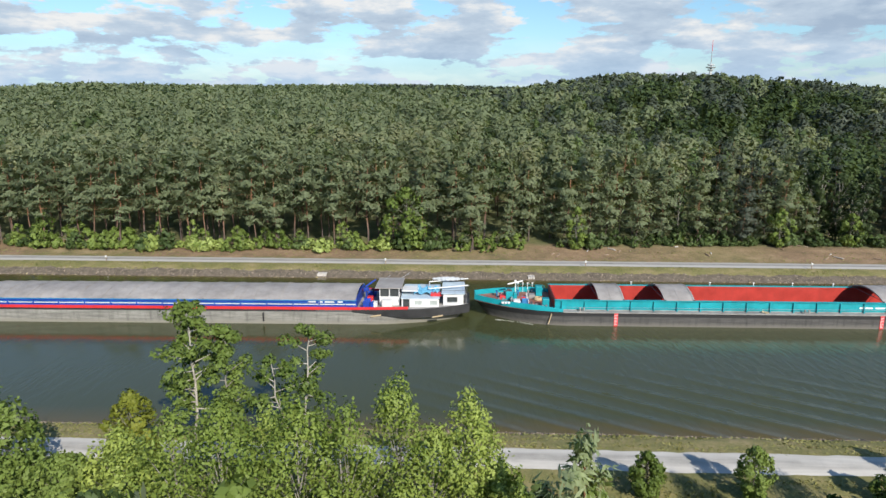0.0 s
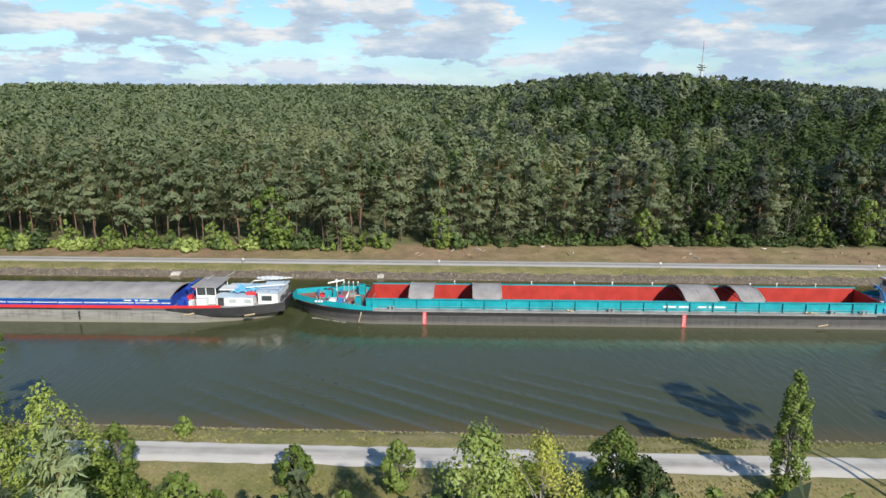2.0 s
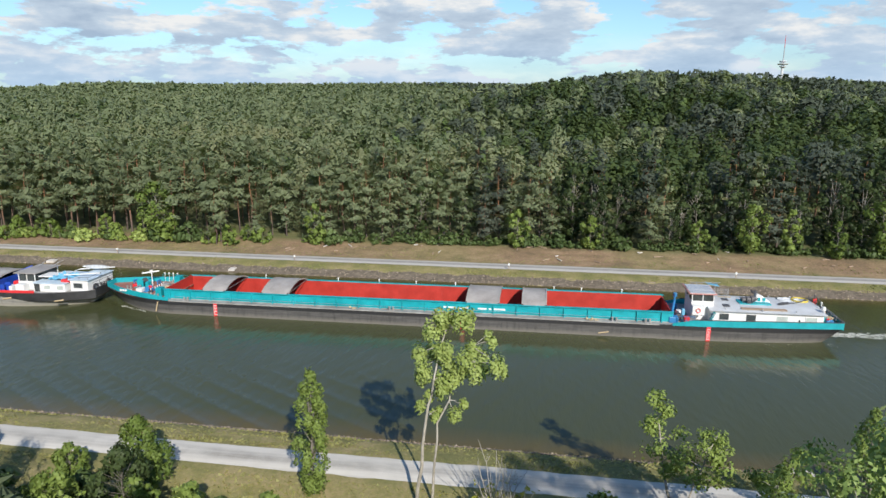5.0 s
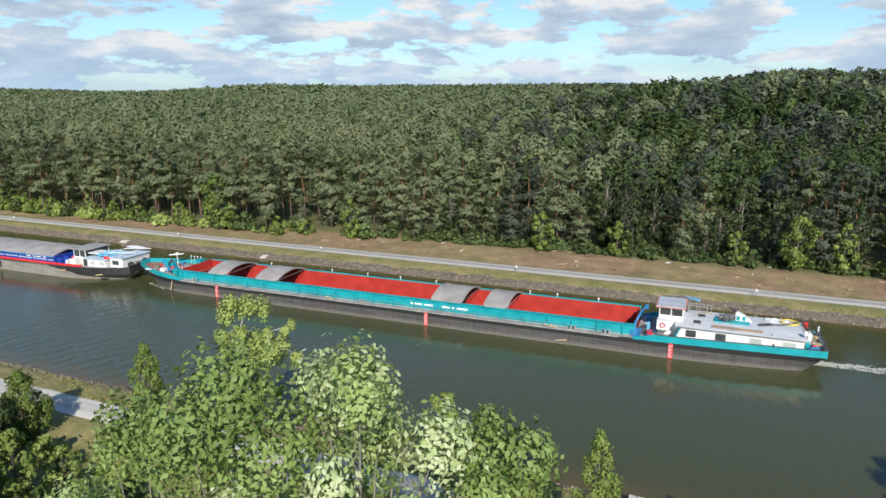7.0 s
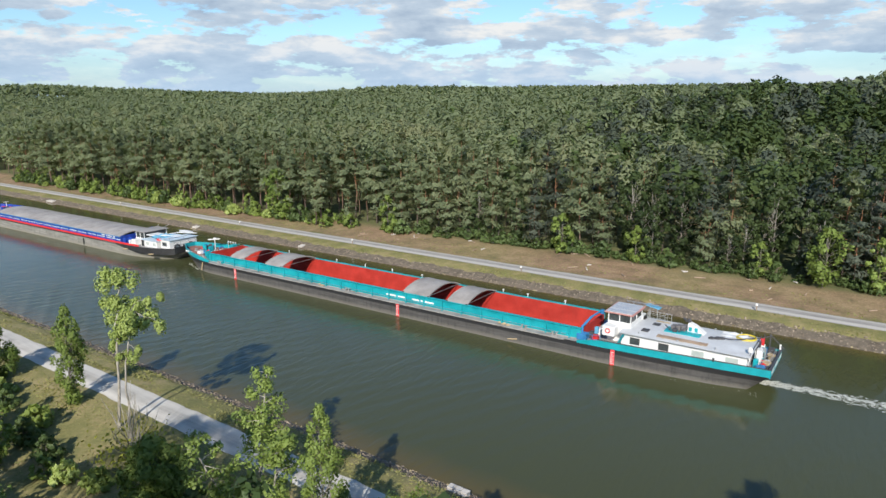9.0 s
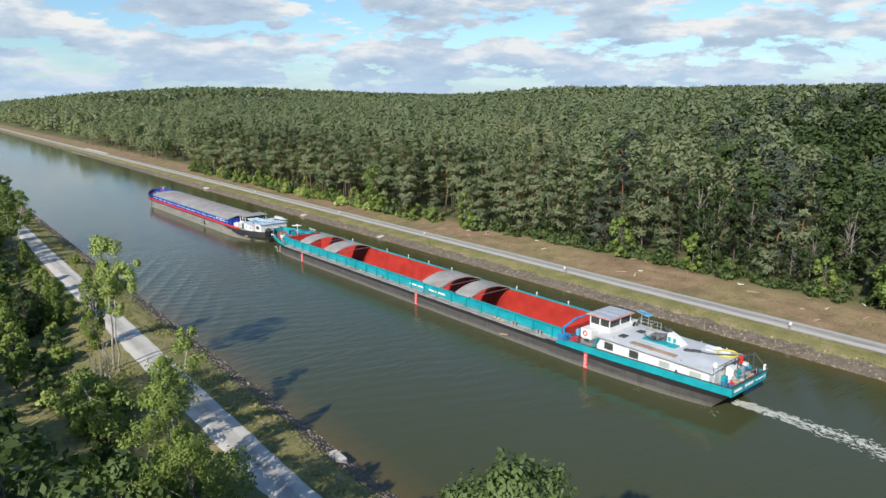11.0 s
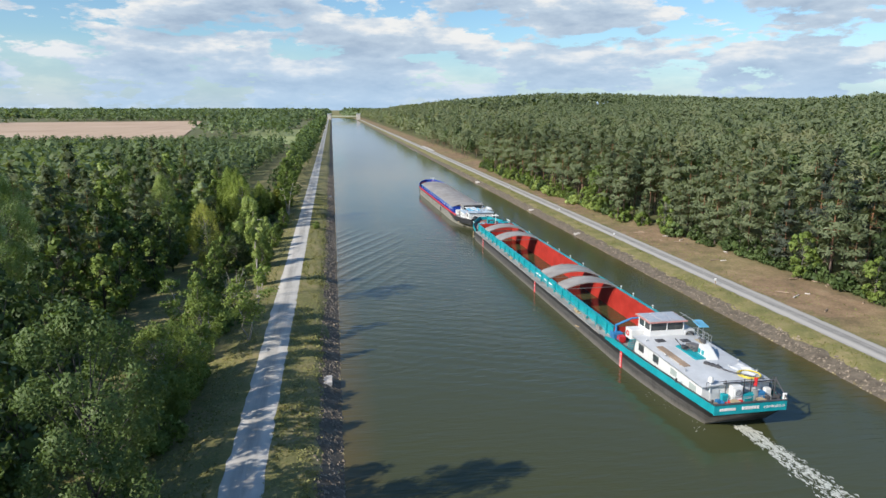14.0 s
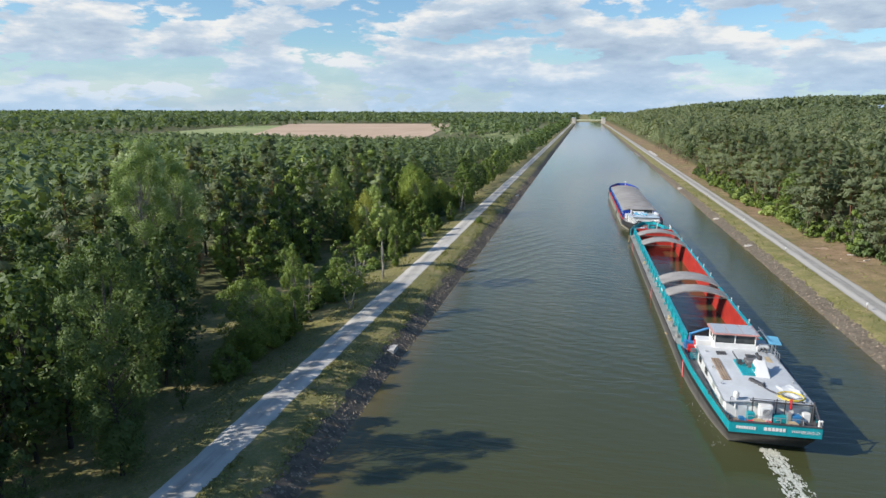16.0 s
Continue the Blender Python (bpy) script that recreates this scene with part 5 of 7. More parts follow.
def make_tree(seed, height, width, bare, clumps, leaves, leaf, leaf_mat, bark_mat, lean=0.0, forks=1, droop=0.0, taper=0.55, spray=0.62, up=0.35, clump_r=None):
    """A broad-leaved tree: forked, bent trunk, limbs, and sprays of leaves in uneven clumps at their ends."""
    rng = np.random.default_rng(seed)
    segs, tips = [], []
    r0 = 0.010 * height + 0.03
    stems = []
    for f in range(forks):
        off = np.array([rng.normal(0, 0.10), rng.normal(0, 0.10), 0]) * height * (forks > 1)
        end = np.array([lean * height, 0, height * (0.93 - 0.12 * f)]) + off * (1.6 if forks > 1 else 0)
        s, pts = bent(rng, (0.12 * f, 0.1 * f, -0.3), end, r0 / (1 + 0.35 * f), 0.03, 7, 0.011 * height)
        segs += s
        stems.append(pts)
    for k in range(clumps):
        pts = stems[k % forks]
        f = bare + (1.0 - bare) * ((k + rng.uniform(0, 1)) / clumps)
        at = min(6.999, f * 7)
        root = pts[int(at)] + (pts[int(at) + 1] - pts[int(at)]) * (at % 1)
        g = (f - bare) / max(1e-3, 1 - bare)
        reach = width * 0.5 * (math.sin(math.pi * min(1, 0.16 + 0.80 * g)) ** taper) * rng.uniform(0.45, 1.0)
        turn = rng.uniform(0, 2 * math.pi)
        tip = root + np.array([math.cos(turn) * reach, math.sin(turn) * reach, reach * up * rng.uniform(0.3, 1.5) - droop * reach])
        s, _ = bent(rng, root, tip, 0.005 * height * (1 - 0.6 * f) + 0.012, 0.008, 2, 0.05 * reach)
        segs += s
        tips.append((tip, g))
        tips.append((root + (tip - root) * 0.6 + rng.normal(0, 0.15, 3), g))
    for pts in stems:
        tips.append((pts[-1], 1.0))
    per = max(4, leaves // len(tips))
    cs, ns = [], []
    for tip, g in tips:
        r = (clump_r or spray * width * 0.30) * rng.uniform(0.6, 1.25) * (1.0 - 0.35 * g)
        m = int(per * rng.uniform(0.6, 1.4))
        d = unit(rng.normal(0, 1, (m, 3)))
        rad = r * rng.uniform(0.25, 1.0, m) ** 0.5
        c = tip + d * rad[:, None] * np.array([1, 1, 0.78])
        if droop:
            c[:, 2] -= droop * rng.uniform(0, 1, m) ** 1.5 * r * 2.2
        cs.append(c)
        ns.append(d + np.array([0, 0, 0.55]))
    c, nrm = np.concatenate(cs), np.concatenate(ns)
    keep = c[:, 2] > 0.25
    lv, lf, facing = leaf_quads(rng, c[keep], nrm[keep], leaf)
    tv, tf = limb_mesh(segs)
    crown = sheet("crown", lv, lf, leaf_mat, False)
    soften(crown, unit(nrm[keep]) * 0.6 + facing * 0.6)
    return sheet("trunk", tv, tf, bark_mat), crown


def make_full(seed, height, width, base, lobes, leaves, leaf, leaf_mat, bark_mat, tall=1.0, droop=0.0, belly=0.55, spiky=0.0):
    """A full crown of many overlapping rounded lobes, leaves facing outwards on each, gaps between."""
    rng = np.random.default_rng(seed)
    segs, _ = bent(rng, (0, 0, -0.3), (rng.normal(0, 0.02) * height, rng.normal(0, 0.02) * height, height * 0.85), 0.011 * height + 0.03, 0.02, 5, 0.012 * height)
    cs, ns = [], []
    size = []
    for k in range(lobes):
        g = (k + rng.uniform(0, 1)) / lobes
        prof = math.sin(math.pi * min(1.0, (g / belly) * 0.5 if g < belly else 0.5 + 0.5 * (g - belly) / (1 - belly))) ** 0.6
        r = width * rng.uniform(0.09, 0.26) * (1.0 - 0.3 * g)
        reach = max(0.0, width * 0.5 * prof - r * 0.7) * rng.uniform(0.35, 1.15) ** 0.5
        turn = k * 2.4 + rng.normal(0, 0.5)
        z = height * (base + (1 - base) * g) - r * tall * 0.7
        size.append((np.array([math.cos(turn) * reach, math.sin(turn) * reach, max(r * 0.8, z)]), r))
        segs.append((np.array([0, 0, z * 0.72]), size[-1][0], 0.0028 * height + 0.008, 0.008))
    size.append((np.array([0, 0, height - 0.16 * width * tall]), 0.15 * width))
    total = sum(r * r for _, r in size)
    for at, r in size:
        m = max(6, int(leaves * r * r / total))
        d = unit(rng.normal(0, 1, (m, 3)) + unit(at * np.array([1, 1, 0]) + 1e-3) * 0.5 + np.array([0, 0, 0.35]))
        rad = r * (1 - 0.55 * rng.uniform(0, 1, m) ** 2.2) * (0.82 + 0.3 * np.sin(d[:, 0] * 9 + r * 40) * np.sin(d[:, 1] * 8) * np.cos(d[:, 2] * 7))
        c = at + d * rad[:, None] * np.array([1, 1, tall])
        if spiky:
            c[:, 2] += spiky * np.maximum(0, d[:, 2]) ** 3 * r * rng.uniform(0, 1, m)
        if droop:
            c[:, 2] -= droop * rng.uniform(0, 1, m) * r * 1.8
        cs.append(c)
        ns.append(d)
    c, nrm = np.concatenate(cs), np.concatenate(ns)
    keep = c[:, 2] > 0.1
    lv, lf, facing = leaf_quads(rng, c[keep], nrm[keep], leaf)
    tv, tf = limb_mesh(segs)
    crown = sheet("crown", lv, lf, leaf_mat, False)
    soften(crown, unit(nrm[keep]) * 0.6 + facing * 0.6)
    return sheet("trunk", tv, tf, bark_mat), crown


def sprays(rng, centres, ways, size, long=2.6):
    """Flat needle sprays lying along their branch."""
    n = len(centres)
    face = unit(np.array([0, 0, 0.55]) + ways * np.array([0.85, 0.85, 0.2]) + rng.normal(0, 0.34, (n, 3)))
    u = ways + rng.normal(0, 0.45, (n, 3))
    u = unit(u - face * np.sum(u * face, -1, keepdims=True))
    v = np.cross(face, u)
    s = (size * rng.uniform(0.6, 1.35, n))[:, None]
    a, b = u * s * long * 0.5, v * s * 0.34
    verts = np.stack([centres - a, centres - b + a * 0.15, centres + a, centres + b + a * 0.15], 1).reshape(-1, 3)
    return verts, np.arange(4 * n).reshape(-1, 4)


def make_pine(seed, height, width, bare, tiers, leaves, leaf, lean=0.0, sparse=0.0, leaf_mat=None):
    """A Scots pine: straight reddish trunk, dead stubs, layered whorls of branches with flat needle sprays."""
    rng = np.random.default_rng(seed)
    s, pts = bent(rng, (0, 0, -0.3), (lean * height, 0, height * 0.97), 0.011 * height + 0.03, 0.03, 6, 0.008 * height)
    segs = list(s)
    cs, ns = [], []
    for _ in range(7):
        z = height * rng.uniform(0.05, max(bare, 0.1))
        turn = rng.uniform(0, 6.28)
        ln = rng.uniform(0.4, 1.1)
        segs.append(((lean * z, 0, z), (lean * z + math.cos(turn) * ln, math.sin(turn) * ln, z + 0.1), 0.02, 0.008))
    arms = tiers * 5
    for k in range(arms):
        g = (k // 5 + 0.5 + rng.normal(0, 0.55)) / tiers
        z = height * (bare + (0.97 - bare) * g)
        reach = width * 0.5 * (1.0 - 0.84 * max(0, g) ** 1.5) * (0.55 + 0.45 * min(1, max(0, g) * 3.2)) * rng.uniform(0.55, 1.15)
        turn = k * 1.257 + (k // 5) * 0.7 + rng.normal(0, 0.3)
        root = np.array([lean * z, 0, z])
        tip = root + np.array([math.cos(turn) * reach, math.sin(turn) * reach, reach * (-0.06 + 0.55 * g) * rng.uniform(0.5, 1.4)])
        segs.append((root, tip, 0.05 * (1 - 0.6 * g), 0.012))
        if rng.uniform() < sparse:
            continue
        m = max(4, int(leaves / arms * (0.45 + reach / (width * 0.4)) * rng.uniform(0.7, 1.3)))
        t = rng.uniform(0.30, 1.06, m)
        spread = 0.16 * reach + 0.10
        c = root + (tip - root) * t[:, None] + rng.normal(0, 1, (m, 3)) * np.array([spread, spread, spread * 0.48])
        c[:, 2] += 0.12 * reach * (t - 0.5)
        cs.append(c)
        ns.append(np.tile(unit(tip - root), (m, 1)) + np.array([0, 0, 0.25]))
    top = np.array([lean * height, 0, height * 0.97])
    cs.append(top + rng.normal(0, 1, (leaves // 22, 3)) * np.array([0.22, 0.22, 0.4]))
    ns.append(np.tile([0, 0, 1.0], (leaves // 22, 1)) + rng.normal(0, 0.8, (leaves // 22, 3)))
    c = np.concatenate(cs)
    lv, lf = sprays(rng, c, np.concatenate(ns), leaf)
    tv, tf = limb_mesh(segs, 3)
    crown = sheet("crown", lv, lf, leaf_mat or PINE, False)
    out = np.stack([c[:, 0] / (0.5 * width), c[:, 1] / (0.5 * width), (c[:, 2] / height - 0.45) * 1.2], -1)
    soften(crown, unit(out * np.array([1, 1, 0.6])) * 0.8 + np.array([0, 0, 0.45]) + rng.normal(0, 0.2, c.shape))
    tone = crown.attributes.new("tint", "FLOAT", "FACE")
    tone.data.foreach_set("value", np.full(len(lf), 0.45, np.float32))
    return sheet("trunk", tv, tf, BARK_PINE), crown


def plant(name, meshes, x, y, turn, scale, label, category="tree", group="", sink=0.0, z=None):
    ob = new(name)
    trunk, crown = meshes
    for n, me in (("trunk", trunk), ("crown", crown)):
        o = new(n, me)
        o.parent = ob
    ob.matrix_world = pose(x, y, (float(land(x, y)) if z is None else z) - sink, 0, 0, turn)
    ob.scale = (scale, scale, scale) if not isinstance(scale, tuple) else scale
    return tagged(ob, label, category, group)


# -- woods as joined stuff: crowns of many facing sprays --
def crowns(name, xs, ys, heights, radii, crown_len, count, size, material, label, seed, conic=0.75, trunks=False, flat=0.0):
    rng = np.random.default_rng(seed)
    n = len(xs)
    zs = land(xs, ys)
    g = rng.uniform(0, 1, (n, count)) ** 0.8
    turn = rng.uniform(0, 2 * np.pi, (n, count))
    prof = (1 - conic * g ** 1.4) * np.minimum(1, 0.5 + g * 2.5) * (0.8 + 0.28 * np.sin(turn * 2 + rng.uniform(0, 6, (n, 1))) + 0.2 * np.sin(g * 14 + turn * 3))
    rad = radii[:, None] * prof * rng.uniform(0.55, 1.05, (n, count))
    c = np.stack([xs[:, None] + rad * np.cos(turn), ys[:, None] + rad * np.sin(turn), (zs + heights)[:, None] - crown_len[:, None] * (1 - g)], -1)
    c[..., 2] += rng.normal(0, 0.25, (n, count)) * radii[:, None] * 0.4
    nrm = np.stack([np.cos(turn) * (0.8 - 0.4 * flat), np.sin(turn) * (0.8 - 0.4 * flat), 0.35 + 0.9 * g + 0.6 * flat], -1)
    c, nrm = c.reshape(-1, 3), nrm.reshape(-1, 3)
    m = len(c)
    nrm = unit(nrm + rng.normal(0, 0.35, (m, 3)))
    u = unit(np.cross(nrm, rng.normal(0, 1, (m, 3))))
    v = np.cross(nrm, u)
    s = np.repeat(size * (radii / radii.mean()), count) * rng.uniform(0.6, 1.4, m)
    s = s[:, None]
    w = rng.uniform(0.6, 1.2, (m, 1))
    tri = np.stack([c + u * s, c - u * s * 0.6 + v * s * 0.8 * w, c - u * s * 0.5 - v * s * 0.8 * w], 1).reshape(-1, 3)
    me = sheet(name, tri, np.arange(3 * m).reshape(-1, 3), material, False)
    tone = me.attributes.new("tint", "FLOAT", "FACE")
    tone.data.foreach_set("value", np.repeat(rng.uniform(0, 1, n), count).astype(np.float32))
    out = np.stack([rad * np.cos(turn) / radii[:, None], rad * np.sin(turn) / radii[:, None], (g - 0.25) * 1.25 + 0.25], -1).reshape(-1, 3)
    soften(me, unit(out) * 0.75 + nrm * 0.45)
    ob = tagged(new(name, me), label, "forest", kind="stuff")
    if trunks:
        segs = [((x, y, z), (x + 0.1, y, z + 0.8 * h), 0.14, 0.07) for x, y, z, h in zip(xs, ys, zs, heights)]
        tv, tf = limb_mesh(segs, 3)
        tagged(new(name + "_trunks", sheet(name + "_trunks", tv, tf, BARK_PINE)), "bare reddish pine trunks inside the wood", "trunks", kind="stuff")
    return ob


def pine_crowns(name, xs, ys, heights, radii, crown_len, tiers, per, size, material, label, seed, trunks=False):
    """Many Scots pines: rounded crowns of layered branch pads, each tree its own tone."""
    rng = np.random.default_rng(seed)
    n, count = len(xs), tiers * per
    zs = land(xs, ys)
    tier = np.tile(np.repeat(np.arange(tiers), per), (n, 1))
    g = np.clip((tier + rng.uniform(0.25, 0.75, (n, 1)) + rng.normal(0, 0.36, (n, count))) / tiers, 0.01, 1.03)
    arm = np.tile(np.arange(per) % 5, (n, tiers))
    turn = arm * 1.257 + tier * 0.75 + rng.uniform(0, 6.28, (n, 1)) + rng.normal(0, 0.36, (n, count))
    lop = 1 + 0.28 * np.sin(turn + rng.uniform(0, 6.28, (n, 1))) + 0.22 * np.sin(arm * 2.1 + tier * 1.7 + rng.uniform(0, 6.28, (n, 1)))
    full = radii[:, None] * np.sqrt(np.maximum(0.02, 1.03 - g ** 2.6)) * np.minimum(1, 0.62 + 1.3 * g) * lop
    rad = full * rng.uniform(0.12, 1.0, (n, count)) ** 0.55
    lean = rng.normal(0, 0.05, (n, 2))
    rise = (zs + heights)[:, None] - crown_len[:, None] * (1 - g) + rad * (0.02 + 0.22 * g) - 0.10 * rad ** 2 / radii[:, None]
    c = np.stack([xs[:, None] + rad * np.cos(turn) + lean[:, :1] * heights[:, None] * g, ys[:, None] + rad * np.sin(turn) + lean[:, 1:] * heights[:, None] * g, rise], -1).reshape(-1, 3)
    m = len(c)
    way = np.stack([np.cos(turn), np.sin(turn), 0.02 + 0.5 * g ** 2], -1).reshape(-1, 3)
    face = unit(way * np.array([0.62, 0.62, 0.0]) + np.array([0, 0, 0.72]) + rng.normal(0, 0.36, (m, 3)))
    u = way + rng.normal(0, 0.6, (m, 3))
    u = unit(u - face * np.sum(u * face, -1, keepdims=True))
    v = np.cross(face, u)
    s = (np.repeat(size * (radii / radii.mean()) ** 0.5, count) * rng.uniform(0.6, 1.4, m))[:, None]
    tri = np.stack([c + u * s * 0.95, c - u * s * 0.6 + v * s * 0.46, c - u * s * 0.6 - v * s * 0.46], 1).reshape(-1, 3)
    me = sheet(name, tri, np.arange(3 * m).reshape(-1, 3), material, False)
    tone = me.attributes.new("tint", "FLOAT", "FACE")
    tone.data.foreach_set("value", np.repeat(rng.uniform(0.25, 0.75, n), count).astype(np.float32))
    out = np.stack([rad * np.cos(turn) / radii[:, None], rad * np.sin(turn) / radii[:, None], (g - 0.25) * 1.25 + 0.25], -1).reshape(-1, 3)
    soften(me, unit(out) * 0.75 + face * 0.45)
    ob = tagged(new(name, me), label, "forest", kind="stuff")
    if trunks:
        segs = [((x, y, z), (x + 0.1, y, z + 0.85 * h), 0.15, 0.07) for x, y, z, h in zip(xs, ys, zs, heights)]
        tv, tf = limb_mesh(segs, 3)
        tagged(new(name + "_trunks", sheet(name + "_trunks", tv, tf, BARK_PINE)), "bare reddish pine trunks inside the wood", "trunks", kind="stuff")
    return ob


def scatter(rng, x0, x1, y0, y1, gap):
    gx, gy = np.meshgrid(np.arange(x0, x1, gap), np.arange(y0, y1, gap), indexing="ij")
    gx, gy = gx.ravel() + rng.uniform(-0.48, 0.48, gx.size) * gap, gy.ravel() + rng.uniform(-0.48, 0.48, gy.size) * gap
    return gx, gy


def wood_edge(x):
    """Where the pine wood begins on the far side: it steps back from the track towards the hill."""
    return np.interp(x, [-400, -60, -20, 10, 40, 90, 200], [33.5, 33.5, 34.5, 38.0, 39.5, 40.5, 42.0])


def build_far_forest():
    rng = np.random.default_rng(11)
    # behind the first rows: whorled pines with broad-leaved trees between them
    for y0, y1, gap, tiers, per, size, tag in ((34, 100, 5.0, 8, 48, 0.50, ""), (100, 172, 5.2, 6, 34, 0.74, "_inner")):
        x, y = scatter(rng, -330, 190, y0, y1, gap)
        ok = y > wood_edge(x) + np.interp(x, [-156, -150, 120, 126], [0.5, 10, 10, 0.5])
        x, y = x[ok], y[ok]
        n = len(x)
        # dark-leaved share grows towards +x, partly standing in for cloud shade
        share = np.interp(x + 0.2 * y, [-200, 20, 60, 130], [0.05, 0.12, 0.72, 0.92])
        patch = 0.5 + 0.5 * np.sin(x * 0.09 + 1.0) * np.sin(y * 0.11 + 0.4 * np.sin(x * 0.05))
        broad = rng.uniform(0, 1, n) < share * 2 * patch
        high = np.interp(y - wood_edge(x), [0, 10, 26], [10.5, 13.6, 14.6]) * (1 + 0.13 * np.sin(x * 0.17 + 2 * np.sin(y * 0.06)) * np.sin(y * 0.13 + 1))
        # towards +x more conifers get the needles that carry painted cloud shade
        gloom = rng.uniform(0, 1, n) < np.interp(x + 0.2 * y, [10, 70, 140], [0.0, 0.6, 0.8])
        for a, needles, nm, lab in ((~broad & ~gloom, PINE, "pine_wood", "dense grey-green pine wood behind the canal"), (~broad & gloom, PINE_SHADED, "spruce_wood", "dark conifers among the pines of the hill")):
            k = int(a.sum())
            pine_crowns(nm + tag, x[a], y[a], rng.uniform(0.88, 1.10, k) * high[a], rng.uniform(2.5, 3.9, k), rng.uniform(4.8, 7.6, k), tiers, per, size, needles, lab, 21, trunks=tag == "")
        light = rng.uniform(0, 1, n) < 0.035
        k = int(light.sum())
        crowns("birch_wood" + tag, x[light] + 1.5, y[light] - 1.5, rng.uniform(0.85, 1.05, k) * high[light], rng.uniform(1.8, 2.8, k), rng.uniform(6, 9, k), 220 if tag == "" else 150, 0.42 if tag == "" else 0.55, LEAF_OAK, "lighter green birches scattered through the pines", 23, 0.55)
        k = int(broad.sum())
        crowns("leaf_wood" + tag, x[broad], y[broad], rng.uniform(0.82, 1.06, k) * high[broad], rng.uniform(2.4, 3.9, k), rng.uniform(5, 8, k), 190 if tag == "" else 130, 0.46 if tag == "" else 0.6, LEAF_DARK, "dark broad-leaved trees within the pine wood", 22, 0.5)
    for nm, x0, x1, y0, y1, gap, h, r, tiers, per, size, lab in (
            ("pine_wood_middle", -640, 330, 172, 330, 5.8, (12.5, 16.0), (2.7, 4.2), 5, 13, 1.15, "pine wood climbing the hill"),
            ("pine_wood_upper", -900, 600, 330, 700, 7.6, (12, 17), (3.2, 5.0), 4, 7, 2.0, "pine wood on the upper hill"),
            ("pine_wood_ridge", -1500, 1100, 700, 1350, 12.0, (12, 17.5), (4.6, 7.0), 3, 6, 3.4, "pine wood along the ridge")):
        x, y = scatter(rng, x0, x1, y0, y1, gap)
        n = len(x)
        broad = rng.uniform(0, 1, n) < np.interp(np.sin(x * 0.021 + 2) * np.sin(y * 0.027), [-0.2, 0.7], [0.04, 0.55])
        # upper slopes: cloud shade again painted through the darker needles
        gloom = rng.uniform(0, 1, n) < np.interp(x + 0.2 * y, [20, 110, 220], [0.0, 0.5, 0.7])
        for a, needles, kind_ in ((~broad & ~gloom, PINE, "pine"), (~broad & gloom, PINE_SHADED, "spruce")):
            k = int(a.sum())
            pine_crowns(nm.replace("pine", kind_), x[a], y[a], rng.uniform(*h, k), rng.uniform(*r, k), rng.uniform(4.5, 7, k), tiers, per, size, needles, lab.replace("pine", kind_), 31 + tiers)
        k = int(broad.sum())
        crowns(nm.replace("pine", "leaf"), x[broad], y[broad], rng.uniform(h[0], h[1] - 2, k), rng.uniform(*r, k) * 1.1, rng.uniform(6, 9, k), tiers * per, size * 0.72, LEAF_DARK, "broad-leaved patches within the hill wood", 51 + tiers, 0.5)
    x, y = scatter(rng, -1500, -330, 36, 140, 7.0)
    ok = y > 37
    x, y = x[ok], y[ok]
    k = len(x)
    pine_crowns("pine_wood_along_canal", x, y, rng.uniform(10, 17, k), rng.uniform(2.8, 4.2, k), rng.uniform(6, 9, k), 6, 10, 1.4, PINE, "pine wood along the far stretch of canal", 34)
    x, y = scatter(rng, -1500, -700, 140, 330, 10.0)
    k = len(x)
    pine_crowns("pine_wood_distant", x, y, rng.uniform(12, 18, k), rng.uniform(4, 6, k), rng.uniform(6, 10, k), 4, 4, 3.4, PINE, "distant pine wood", 35)


build_far_forest()

PINES = [make_pine(100 + k, h, w * 1.22, b, t, 1000, 0.36, lean, sp) for k, (h, w, b, t, lean, sp) in enumerate(
    ((17.0, 6.2, 0.26, 9, 0.01, 0.0), (16.2, 5.8, 0.36, 8, -0.02, 0.08), (17.6, 6.8, 0.30, 9, 0.02, 0.04), (13.0, 6.6, 0.07, 9, 0.0, 0.0), (16.6, 5.6, 0.40, 8, 0.015, 0.1)))]
# edge pines once more, the cloud shade already in their needle colour
PINES_DARK = [make_pine(120 + k, h, w * 1.2, b, 9, 1000, 0.36, 0.0, 0.04, PINE_SHADED) for k, (h, w, b) in enumerate(((16.0, 6.4, 0.12), (17.0, 6.0, 0.2), (13.5, 6.2, 0.06)))]
BIG_PINE = make_pine(140, 17.0, 8.6, 0.24, 9, 1700, 0.36, 0.03, 0.1)
ROUND = [make_full(200 + k, h, w, b, c, 1350, 0.29, m, BARK_GREY) for k, (h, w, b, c, m, f) in enumerate(
    ((8.5, 6.2, 0.16, 26, LEAF_MID, 2), (7.0, 5.2, 0.10, 22, LEAF_MID, 2), (10.5, 5.6, 0.15, 28, LEAF_DARK, 1), (7.6, 4.2, 0.08, 22, LEAF_MID, 1)))]
SHRUBS = [make_full(230 + k, h, w, 0.0, 16, 420, 0.29, m, BARK_GREY, 0.9, 0.0, 0.3) for k, (h, w, m) in enumerate(
    ((2.6, 3.4, LEAF_OAK), (2.0, 3.0, LEAF_OAK), (1.6, 2.6, LEAF_PALE), (2.2, 2.8, LEAF_MID)))]


